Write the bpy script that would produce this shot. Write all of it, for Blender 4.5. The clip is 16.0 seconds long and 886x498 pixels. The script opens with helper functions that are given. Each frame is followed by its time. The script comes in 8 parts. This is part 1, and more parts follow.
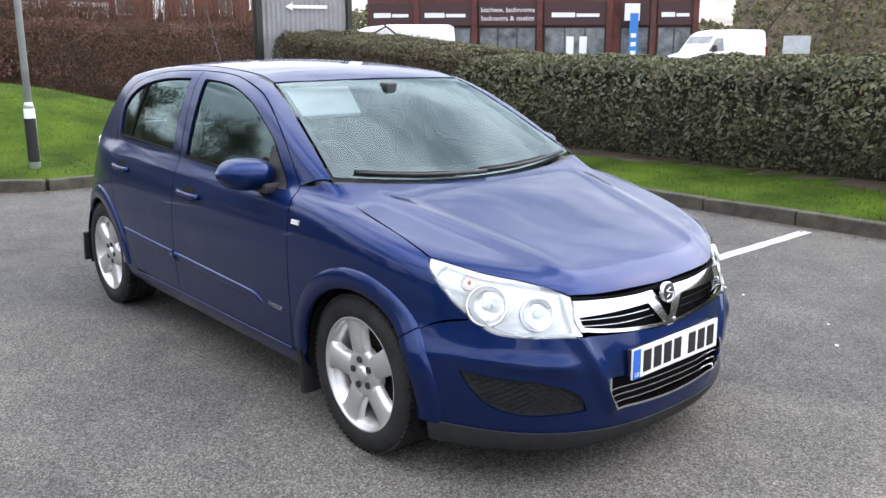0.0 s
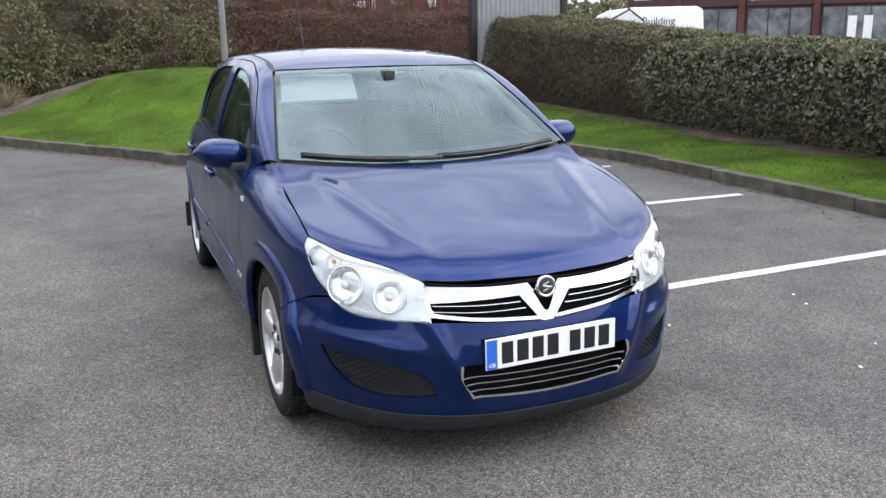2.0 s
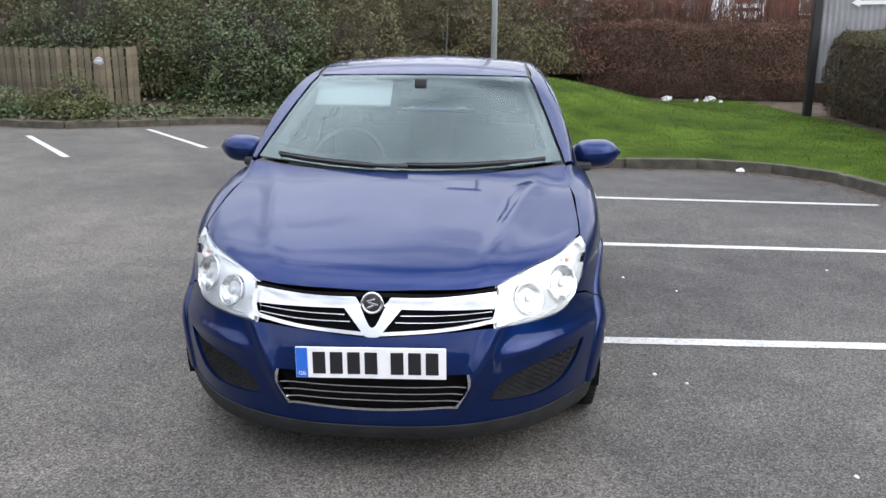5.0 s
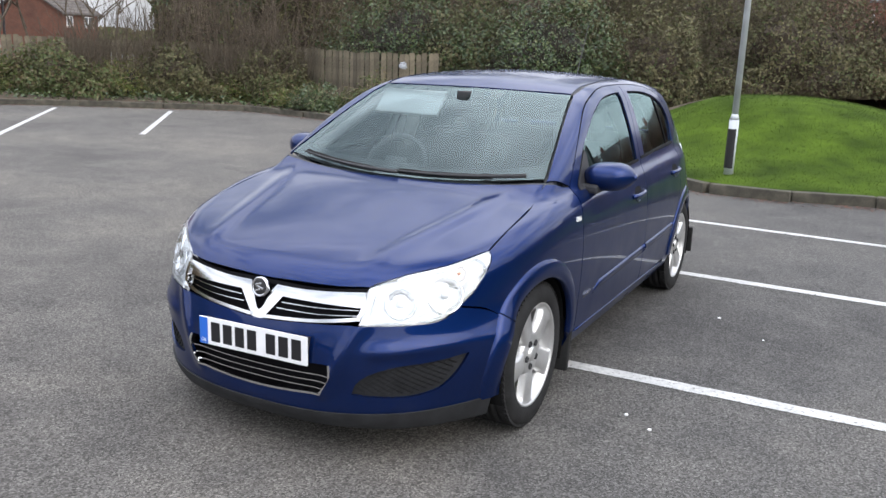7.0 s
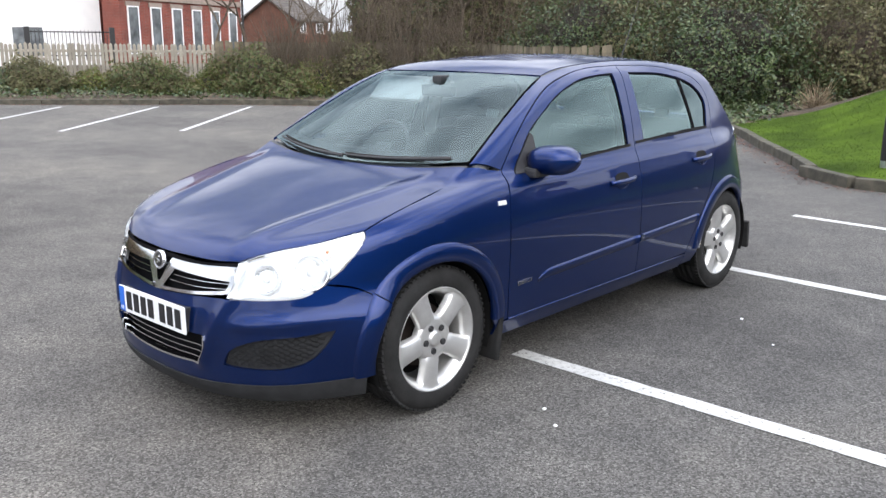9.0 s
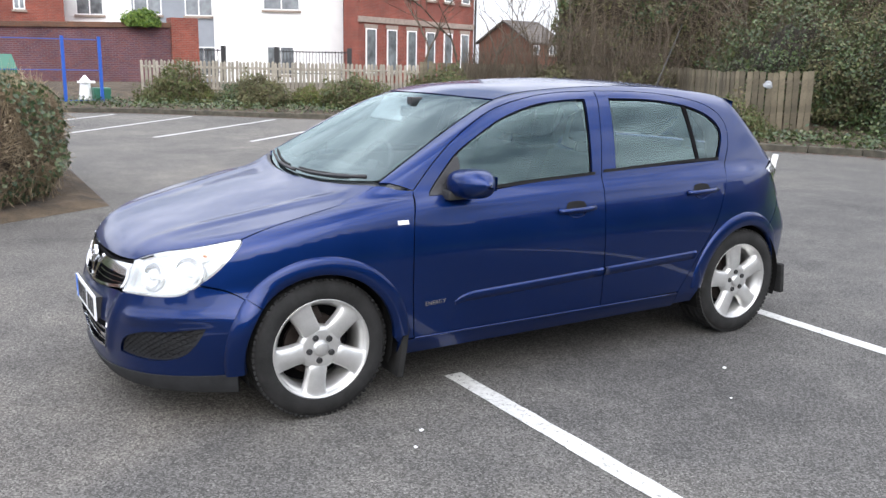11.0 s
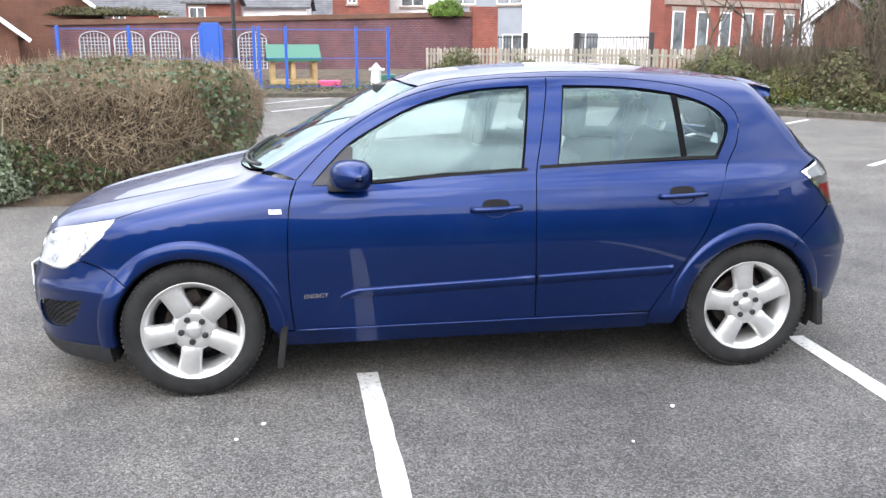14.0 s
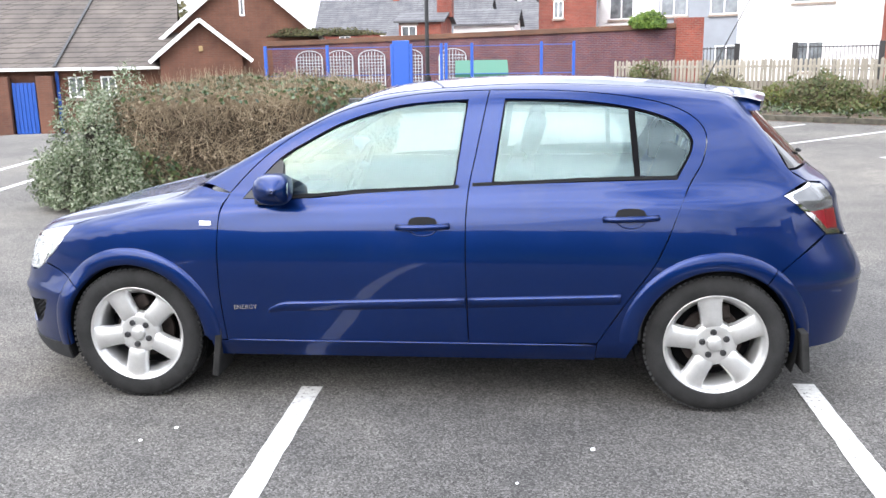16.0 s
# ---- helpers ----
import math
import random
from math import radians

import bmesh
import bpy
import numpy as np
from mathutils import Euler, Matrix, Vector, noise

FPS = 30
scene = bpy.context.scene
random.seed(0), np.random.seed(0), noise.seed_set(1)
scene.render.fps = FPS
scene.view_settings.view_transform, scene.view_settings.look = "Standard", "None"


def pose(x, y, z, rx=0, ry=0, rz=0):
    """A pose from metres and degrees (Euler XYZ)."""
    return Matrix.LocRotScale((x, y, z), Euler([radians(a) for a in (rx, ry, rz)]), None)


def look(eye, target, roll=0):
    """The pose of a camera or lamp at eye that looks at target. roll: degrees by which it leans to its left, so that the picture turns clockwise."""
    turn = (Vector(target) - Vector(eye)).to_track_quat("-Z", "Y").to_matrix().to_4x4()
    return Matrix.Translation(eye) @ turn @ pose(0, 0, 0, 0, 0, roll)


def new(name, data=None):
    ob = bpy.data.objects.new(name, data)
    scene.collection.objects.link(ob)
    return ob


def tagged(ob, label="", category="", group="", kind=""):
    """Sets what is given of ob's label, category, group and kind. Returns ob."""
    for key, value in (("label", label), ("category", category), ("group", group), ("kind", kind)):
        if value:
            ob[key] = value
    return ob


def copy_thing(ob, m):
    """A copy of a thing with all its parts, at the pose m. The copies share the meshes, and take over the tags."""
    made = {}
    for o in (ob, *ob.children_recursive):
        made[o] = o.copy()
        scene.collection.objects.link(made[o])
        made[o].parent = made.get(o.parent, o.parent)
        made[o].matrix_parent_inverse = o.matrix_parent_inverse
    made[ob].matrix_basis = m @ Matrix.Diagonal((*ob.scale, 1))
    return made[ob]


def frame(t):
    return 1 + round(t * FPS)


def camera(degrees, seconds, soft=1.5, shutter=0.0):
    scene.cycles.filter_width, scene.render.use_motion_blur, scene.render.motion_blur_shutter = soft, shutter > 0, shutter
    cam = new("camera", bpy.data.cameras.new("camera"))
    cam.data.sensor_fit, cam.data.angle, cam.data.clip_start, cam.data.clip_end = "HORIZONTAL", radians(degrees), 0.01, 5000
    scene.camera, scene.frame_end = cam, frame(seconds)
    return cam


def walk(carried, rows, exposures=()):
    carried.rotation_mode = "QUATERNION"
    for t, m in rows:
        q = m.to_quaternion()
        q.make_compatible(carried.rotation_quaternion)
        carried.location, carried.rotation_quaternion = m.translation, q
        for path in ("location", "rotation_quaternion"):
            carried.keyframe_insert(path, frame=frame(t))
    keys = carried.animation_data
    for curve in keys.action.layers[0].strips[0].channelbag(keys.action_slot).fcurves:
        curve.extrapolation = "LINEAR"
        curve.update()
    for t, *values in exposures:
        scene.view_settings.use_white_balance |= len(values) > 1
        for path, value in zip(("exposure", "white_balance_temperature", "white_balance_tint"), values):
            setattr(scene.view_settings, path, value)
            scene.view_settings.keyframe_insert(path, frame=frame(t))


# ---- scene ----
cam = camera(54.9, 16.0)
PATH = [
    (0, (-2.557, -3.811, 1.503), (-1.291, -2.331, 1.048), 0.0),
    (0.5, (-2.308, -4.007, 1.5), (-1.163, -2.439, 1.018), 0.5),
    (1, (-2.043, -4.232, 1.502), (-1.061, -2.567, 0.989), -0.9),
    (1.5, (-1.741, -4.38, 1.509), (-0.876, -2.652, 0.994), -0.9),
    (2, (-1.434, -4.623, 1.512), (-0.699, -2.827, 1.027), -0.8),
    (2.5, (-1.134, -4.708, 1.487), (-0.509, -2.867, 1.019), -0.1),
    (3, (-0.804, -4.802, 1.491), (-0.324, -2.919, 1.016), -1.0),
    (3.5, (-0.509, -4.913, 1.498), (-0.19, -2.998, 1.017), -1.4),
    (4, (-0.201, -4.862, 1.496), (-0.033, -2.928, 1.013), -0.2),
    (4.5, (0.133, -4.864, 1.492), (0.157, -2.923, 1.014), 0.3),
    (5, (0.447, -4.856, 1.5), (0.304, -2.915, 1.041), 0.4),
    (5.2, (0.555, -4.83, 1.522), (0.354, -2.891, 1.077), 2.2),
    (7.3, (2.257, -4.463, 1.547), (1.28, -2.778, 1.093), 0.2),
    (7.5, (2.368, -4.404, 1.54), (1.352, -2.743, 1.083), -1.2),
    (8, (2.601, -4.156, 1.53), (1.488, -2.559, 1.072), -0.3),
    (8.5, (2.882, -3.974, 1.521), (1.657, -2.462, 1.059), 0.6),
    (9, (3.14, -3.758, 1.512), (1.817, -2.334, 1.042), 0.4),
    (9.2, (3.247, -3.627, 1.542), (1.873, -2.253, 1.067), 1.3),
    (11.3, (4.206, -2.523, 1.534), (2.5, -1.574, 1.1), -0.5),
    (11.5, (4.26, -2.419, 1.54), (2.537, -1.507, 1.094), -1.7),
    (12, (4.328, -2.082, 1.529), (2.548, -1.287, 1.084), -1.8),
    (12.5, (4.443, -1.764, 1.529), (2.613, -1.092, 1.08), -0.7),
    (13, (4.49, -1.445, 1.514), (2.626, -0.901, 1.036), -0.4),
    (13.5, (4.474, -1.131, 1.533), (2.582, -0.7, 1.049), -1.9),
    (14, (4.536, -0.76, 1.548), (2.614, -0.465, 1.08), 0.1),
    (14.5, (4.51, -0.466, 1.537), (2.57, -0.299, 1.081), -1.3),
    (15, (4.51, -0.119, 1.535), (2.558, -0.04, 1.111), -2.4),
    (15.5, (4.531, 0.217, 1.551), (2.579, 0.142, 1.123), -2.0),
    (16, (4.446, 0.528, 1.531), (2.505, 0.314, 1.099), -0.9),
]
walk(cam, [(t, look(eye, target, roll)) for t, eye, target, roll in PATH],
     exposures=[(0.0, 0.50), (1.5, 0.37), (3.5, 0.18), (5.0, 0.17), (8.0, 0.28), (9.0, 0.41), (12.0, 0.56), (14.0, 0.95), (16.0, 1.05)])

# ---------------------------------------------------------------- light
SUN_FROM = Vector((0.80, -0.36, 0.62)).normalized()      # towards the veiled sun
world = bpy.data.worlds.new("overcast_sky")
scene.world = world
world.use_nodes = True
wn, wl = world.node_tree.nodes, world.node_tree.links
wn.clear()
w_out = wn.new("ShaderNodeOutputWorld")
w_bg = wn.new("ShaderNodeBackground")
w_sky = wn.new("ShaderNodeTexSky")
w_sky.sky_type = 'NISHITA'
w_sky.sun_disc = False
w_sky.sun_elevation = math.asin(SUN_FROM.z)
w_sky.sun_rotation = math.atan2(SUN_FROM.x, SUN_FROM.y)
w_sky.air_density, w_sky.dust_density, w_sky.ozone_density = 1.3, 2.5, 1.0
w_co = wn.new("ShaderNodeTexCoord")
w_map = wn.new("ShaderNodeMapping")
w_map.inputs["Scale"].default_value = (1.5, 1.5, 4.2)
w_n = wn.new("ShaderNodeTexNoise")
w_n.inputs["Scale"].default_value, w_n.inputs["Detail"].default_value = 1.25, 7
w_n.inputs["Roughness"].default_value = 0.58
w_ramp = wn.new("ShaderNodeValToRGB")
w_ramp.color_ramp.elements[0].position, w_ramp.color_ramp.elements[0].color = 0.36, (0.12, 0.12, 0.12, 1)
w_ramp.color_ramp.elements[1].position, w_ramp.color_ramp.elements[1].color = 0.58, (1, 1, 1, 1)
w_cloud = wn.new("ShaderNodeRGB")
w_cloud.outputs[0].default_value = (21.3, 22.0, 24.4, 1)
w_mix = wn.new("ShaderNodeMix")
w_mix.data_type = 'RGBA'
wl.new(w_co.outputs["Generated"], w_map.inputs["Vector"])
wl.new(w_map.outputs["Vector"], w_n.inputs["Vector"])
wl.new(w_n.outputs["Fac"], w_ramp.inputs["Fac"])
wl.new(w_ramp.outputs["Color"], w_mix.inputs["Factor"])
wl.new(w_sky.outputs["Color"], w_mix.inputs["A"])
wl.new(w_cloud.outputs[0], w_mix.inputs["B"])
# an overcast sky is darker towards the horizon than overhead
w_sep = wn.new("ShaderNodeSeparateXYZ")
w_el = wn.new("ShaderNodeMapRange")
w_el.inputs["From Min"].default_value, w_el.inputs["From Max"].default_value = 0.0, 0.85
w_el.inputs["To Min"].default_value, w_el.inputs["To Max"].default_value = 0.62, 1.30
w_mul = wn.new("ShaderNodeMix")
w_mul.data_type, w_mul.blend_type = 'RGBA', 'MULTIPLY'
w_mul.inputs["Factor"].default_value = 1.0
wl.new(w_co.outputs["Generated"], w_sep.inputs[0])
wl.new(w_sep.outputs["Z"], w_el.inputs["Value"])
wl.new(w_mix.outputs["Result"], w_mul.inputs["A"])
wl.new(w_el.outputs[0], w_mul.inputs["B"])
# and brighter round the veiled sun
w_dot = wn.new("ShaderNodeVectorMath")
w_dot.operation = 'DOT_PRODUCT'
w_dot.inputs[1].default_value = SUN_FROM
w_sunny = wn.new("ShaderNodeMapRange")
w_sunny.inputs["From Min"].default_value, w_sunny.inputs["From Max"].default_value = -0.9, 1.0
w_sunny.inputs["To Min"].default_value, w_sunny.inputs["To Max"].default_value = 0.72, 1.22
w_mul2 = wn.new("ShaderNodeMix")
w_mul2.data_type, w_mul2.blend_type = 'RGBA', 'MULTIPLY'
w_mul2.inputs["Factor"].default_value = 1.0
wl.new(w_co.outputs["Generated"], w_dot.inputs[0])
wl.new(w_dot.outputs["Value"], w_sunny.inputs["Value"])
wl.new(w_mul.outputs["Result"], w_mul2.inputs["A"])
wl.new(w_sunny.outputs[0], w_mul2.inputs["B"])
wl.new(w_mul2.outputs["Result"], w_bg.inputs["Color"])
w_bg.inputs["Strength"].default_value = 0.10
wl.new(w_bg.outputs[0], w_out.inputs[0])

sun_data = bpy.data.lights.new("sun", 'SUN')
sun_data.energy, sun_data.angle, sun_data.color = 0.95, radians(60), (1.0, 0.98, 0.95)
sun = new("sun", sun_data)
sun.matrix_world = look((0, 0, 40), Vector((0, 0, 40)) - SUN_FROM)

# ---------------------------------------------------------------- materials
def nodes_of(name):
    m = bpy.data.materials.new(name)
    m.use_nodes = True
    nt = m.node_tree
    return m, nt, nt.nodes["Principled BSDF"], nt.nodes["Material Output"]


def noise_node(nt, vec, scale, detail=4, rough=0.55):
    n = nt.nodes.new("ShaderNodeTexNoise")
    n.inputs["Scale"].default_value, n.inputs["Detail"].default_value, n.inputs["Roughness"].default_value = scale, detail, rough
    nt.links.new(vec, n.inputs["Vector"])
    return n.outputs["Fac"]


def ramp_node(nt, fac, stops):
    r = nt.nodes.new("ShaderNodeValToRGB")
    els = r.color_ramp.elements
    while len(els) < len(stops):
        els.new(0.5)
    for e, (p, c) in zip(els, stops):
        e.position, e.color = p, (*c, 1) if len(c) == 3 else c
    nt.links.new(fac, r.inputs["Fac"])
    return r.outputs["Color"]


def mix_node(nt, fac, a, b, blend='MIX'):
    m = nt.nodes.new("ShaderNodeMix")
    m.data_type, m.blend_type = 'RGBA', blend
    for sock, v in (("Factor", fac), ("A", a), ("B", b)):
        if isinstance(v, (int, float)):
            m.inputs[sock].default_value = v
        elif isinstance(v, tuple):
            m.inputs[sock].default_value = (*v, 1)
        else:
            nt.links.new(v, m.inputs[sock])
    return m.outputs["Result"]


def obj_vec(nt):
    return nt.nodes.new("ShaderNodeTexCoord").outputs["Object"]


def bump_to(nt, bsdf, fac, strength, dist=0.01):
    b = nt.nodes.new("ShaderNodeBump")
    b.inputs["Strength"].default_value, b.inputs["Distance"].default_value = strength, dist
    nt.links.new(fac, b.inputs["Height"])
    nt.links.new(b.outputs[0], bsdf.inputs["Normal"])


def stuff_mat(name, col, rough=0.6, metal=0.0, vary=0.25, scale=6.0, fine=60.0, bump=0.2, dist=0.004, coat=0.0, spec=0.5, island=0.0, alt=None):
    """A surface with grain at two scales: col darkens and lightens by vary; island varies it from piece to piece."""
    m, nt, b, out = nodes_of(name)
    v = obj_vec(nt)
    big, small = noise_node(nt, v, scale, 5), noise_node(nt, v, fine, 3)
    lo = tuple(c * (1 - vary) for c in col)
    hi = tuple(min(1, c * (1 + vary)) for c in (alt or col))
    c1 = ramp_node(nt, big, [(0.30, lo), (0.70, hi)])
    c2 = ramp_node(nt, small, [(0.25, (1 - vary * 0.6,) * 3), (0.75, (1 + 0.0,) * 3)])
    c = mix_node(nt, 1.0, c1, c2, 'MULTIPLY')
    if island:
        g = nt.nodes.new("ShaderNodeNewGeometry")
        c = mix_node(nt, 1.0, c, ramp_node(nt, g.outputs["Random Per Island"], [(0, (1 - island,) * 3), (1, (1.0,) * 3)]), 'MULTIPLY')
        o = nt.nodes.new("ShaderNodeObjectInfo")
        c = mix_node(nt, 1.0, c, ramp_node(nt, o.outputs["Random"], [(0, (1 - island,) * 3), (1, (1.0,) * 3)]), 'MULTIPLY')
    nt.links.new(c, b.inputs["Base Color"])
    b.inputs["Roughness"].default_value, b.inputs["Metallic"].default_value = rough, metal
    b.inputs["Coat Weight"].default_value = coat
    b.inputs["Specular IOR Level"].default_value = spec
    if bump:
        bump_to(nt, b, small, bump, dist)
    return m


def plain_mat(name, col, rough=0.5, metal=0.0, coat=0.0):
    m, nt, b, out = nodes_of(name)
    b.inputs["Base Color"].default_value = (*col, 1)
    b.inputs["Roughness"].default_value, b.inputs["Metallic"].default_value, b.inputs["Coat Weight"].default_value = rough, metal, coat
    return m


def glass_mat(name, tint, ior=1.5, rough=0.0, sheen=(1, 1, 1)):
    """Thin pane: straight through with a tint, mirror gloss by Fresnel."""
    m, nt, b, out = nodes_of(name)
    nt.nodes.remove(b)
    tr, gl, fr, mx = (nt.nodes.new("ShaderNode" + k) for k in ("BsdfTransparent", "BsdfGlossy", "Fresnel", "MixShader"))
    tr.inputs[0].default_value = (*tint, 1)
    gl.inputs["Roughness"].default_value = rough
    gl.inputs["Color"].default_value = (*sheen, 1)
    fr.inputs[0].default_value = ior
    nt.links.new(fr.outputs[0], mx.inputs[0])
    nt.links.new(tr.outputs[0], mx.inputs[1])
    nt.links.new(gl.outputs[0], mx.inputs[2])
    nt.links.new(mx.outputs[0], out.inputs[0])
    return m


# car
def paint_mat():
    m, nt, b, out = nodes_of("blue_metallic_paint")
    v = obj_vec(nt)
    flake = noise_node(nt, v, 900, 2)
    dirt = noise_node(nt, v, 5, 6)
    c = ramp_node(nt, flake, [(0.3, (0.0014, 0.0110, 0.062)), (0.7, (0.0032, 0.0235, 0.130))])
    c = mix_node(nt, ramp_node(nt, dirt, [(0.55, (0, 0, 0)), (0.9, (0.10,) * 3)]), c, (0.10, 0.10, 0.11))
    nt.links.new(c, b.inputs["Base Color"])
    b.inputs["Metallic"].default_value = 0.8
    b.inputs["Specular IOR Level"].default_value = 0.1
    r = ramp_node(nt, dirt, [(0.3, (0.36,) * 3), (0.8, (0.47,) * 3)])
    nt.links.new(r, b.inputs["Roughness"])
    b.inputs["Coat Weight"].default_value, b.inputs["Coat Roughness"].default_value, b.inputs["Coat IOR"].default_value = 0.70, 0.02, 1.48
    return m


M_paint = paint_mat()
M_glass = glass_mat("car_side_glass", (0.78, 0.88, 0.86), 1.92, sheen=(0.72, 0.96, 0.94))
M_screen = glass_mat("windscreen_glass", (0.86, 0.95, 0.95), 1.75, sheen=(0.80, 0.98, 0.98))
M_dglass = glass_mat("dark_rear_glass", (0.07, 0.08, 0.09), 1.5)
M_qglass = glass_mat("rear_quarter_glass", (0.62, 0.72, 0.70), 1.8, sheen=(0.72, 0.92, 0.92))
M_lens = glass_mat("clear_lamp_lens", (0.92, 0.94, 0.95), 1.45)
M_black = stuff_mat("black_plastic", (0.022, 0.022, 0.024), 0.55, vary=0.3, scale=20, fine=400, bump=0.15, dist=0.001)
M_lip = stuff_mat("grey_black_bumper_plastic", (0.024, 0.025, 0.027), 0.65, vary=0.3, scale=14, fine=300, bump=0.2, dist=0.001, spec=0.25)
M_rubber = stuff_mat("rubber", (0.020, 0.020, 0.020), 0.85, vary=0.4, scale=12, fine=160, bump=0.3, dist=0.002, spec=0.25)
# dull black for hidden parts and seals, and for the painted grille gap
M_dark = stuff_mat("black_parts_and_gap_shade", (0.007, 0.007, 0.008), 0.95, vary=0.2, bump=0, spec=0.05)
# black of the window mouldings, also of the shade painted above the handles
M_seal = stuff_mat("black_seal_and_handle_shade", (0.012, 0.012, 0.013), 0.8, vary=0.2, bump=0, spec=0.15)
M_chrome = plain_mat("chrome", (0.70, 0.71, 0.73), 0.12, 1.0)
M_reflector = stuff_mat("lamp_reflector_silver", (0.93, 0.94, 0.95), 0.22, 0.40, vary=0.06, scale=26, fine=60, bump=0.5, dist=0.006)
M_bowl = stuff_mat("bright_lamp_bowl", (0.95, 0.96, 0.97), 0.12, 0.85, vary=0.05, scale=30, fine=80, bump=0.4, dist=0.004)
M_amber = plain_mat("amber_bulb", (0.62, 0.26, 0.12), 0.3)
M_alloy = stuff_mat("silver_alloy", (0.62, 0.62, 0.61), 0.36, 0.75, vary=0.12, scale=9, fine=120, bump=0.05, dist=0.001)
M_plate = stuff_mat("number_plate_white", (0.80, 0.81, 0.82), 0.35, vary=0.06, scale=20, fine=200, bump=0)
M_euro = plain_mat("plate_blue", (0.02, 0.13, 0.55), 0.35)
M_ink = plain_mat("black_ink", (0.012, 0.012, 0.014), 0.4)
M_red = plain_mat("red_lamp", (0.15, 0.006, 0.012), 0.18, 0, 0.6)
M_smoke = plain_mat("smoked_lamp", (0.13, 0.135, 0.14), 0.25, 0.5, 0.8)
M_seat = stuff_mat("dark_seat_cloth", (0.035, 0.037, 0.042), 0.95, vary=0.3, scale=30, fine=300, bump=0.3, dist=0.002)
M_dash = stuff_mat("dashboard_plastic", (0.05, 0.052, 0.055), 0.7, vary=0.2, scale=20, fine=200, bump=0.2, dist=0.001)
M_trim = stuff_mat("grey_cabin_lining", (0.30, 0.31, 0.31), 0.9, vary=0.15, scale=20, fine=150, bump=0)
M_visor = stuff_mat("pale_visor_vinyl", (0.45, 0.47, 0.47), 0.8, vary=0.1, scale=20, fine=150, bump=0)
M_wheelwell = stuff_mat("wheel_arch_liner", (0.012, 0.012, 0.012), 0.95, vary=0.3, spec=0.05)
M_disc = stuff_mat("brake_disc", (0.030, 0.021, 0.018), 0.75, 0.3, vary=0.4, scale=30)


# ---------------------------------------------------------------- mesh helpers
def mesh_ob(name, verts, faces, mat, parent=None, label="", smooth=False, norms=None):
    me = bpy.data.meshes.new(name)
    me.from_pydata([tuple(v) for v in verts], [], faces)
    me.materials.append(mat)
    if smooth:
        me.shade_smooth()
    if norms is not None:
        me.normals_split_custom_set_from_vertices([tuple(n) for n in norms])
    me.validate()
    ob = new(name, me)
    if parent is not None:
        ob.parent = parent
    if label:
        ob["label"] = label
    return ob


def part(name, bm, mat, parent=None, label="", smooth=False):
    """Link a bmesh as ONE mesh object under a thing or a part."""
    me = bpy.data.meshes.new(name)
    bm.normal_update()
    bm.to_mesh(me)
    bm.free()
    for m in (mat if isinstance(mat, (list, tuple)) else [mat]):
        me.materials.append(m)
    if smooth:
        me.shade_smooth()
    ob = new(name, me)
    if parent is not None:
        ob.parent = parent
    if label:
        ob["label"] = label
    return ob


def empty(name, m=None):
    ob = new(name)
    if m is not None:
        ob.matrix_basis = m
    return ob


def add_box(bm, lo, hi, bevel=0.0, m=None):
    c = [(a + b) / 2 for a, b in zip(lo, hi)]
    s = [abs(b - a) for a, b in zip(lo, hi)]
    mat = Matrix.Translation(c) @ Matrix.Diagonal((*s, 1))
    r = bmesh.ops.create_cube(bm, size=1, matrix=mat)
    vs = r["verts"]
    if bevel:
        es = list({e for v in vs for e in v.link_edges})
        g = bmesh.ops.bevel(bm, geom=es, offset=bevel, segments=2, affect='EDGES', profile=0.6)
        vs = list({v for f in g["faces"] for v in f.verts} | {v for v in vs if v.is_valid})
    if m is not None:
        bmesh.ops.transform(bm, matrix=m, verts=vs)
    return vs


def box(lo, hi, bevel=0.0, m=None):
    bm = bmesh.new()
    add_box(bm, lo, hi, bevel, m)
    return bm


def add_cyl(bm, r1, r2, depth, m, seg=20, caps=True):
    return bmesh.ops.create_cone(bm, cap_ends=caps, segments=seg, radius1=r1, radius2=r2, depth=depth, matrix=m)["verts"]


def cyl(r1, r2, depth, m, seg=20):
    bm = bmesh.new()
    add_cyl(bm, r1, r2, depth, m, seg)
    return bm


def lathe(profile, axis='x', seg=40, close=False):
    """Turn (offset along the axis, radius) pairs about the axis."""
    vs, fs = [], []
    n = len(profile)
    for i in range(seg):
        a = 2 * math.pi * i / seg
        for o, r in profile:
            vs.append((o, r * math.cos(a), r * math.sin(a)) if axis == 'x' else (r * math.cos(a), r * math.sin(a), o))
    for i in range(seg):
        j = (i + 1) % seg
        for k in range(n - 1 + (1 if close else 0)):
            k2 = (k + 1) % n
            fs.append((i * n + k, i * n + k2, j * n + k2, j * n + k))
    return vs, fs


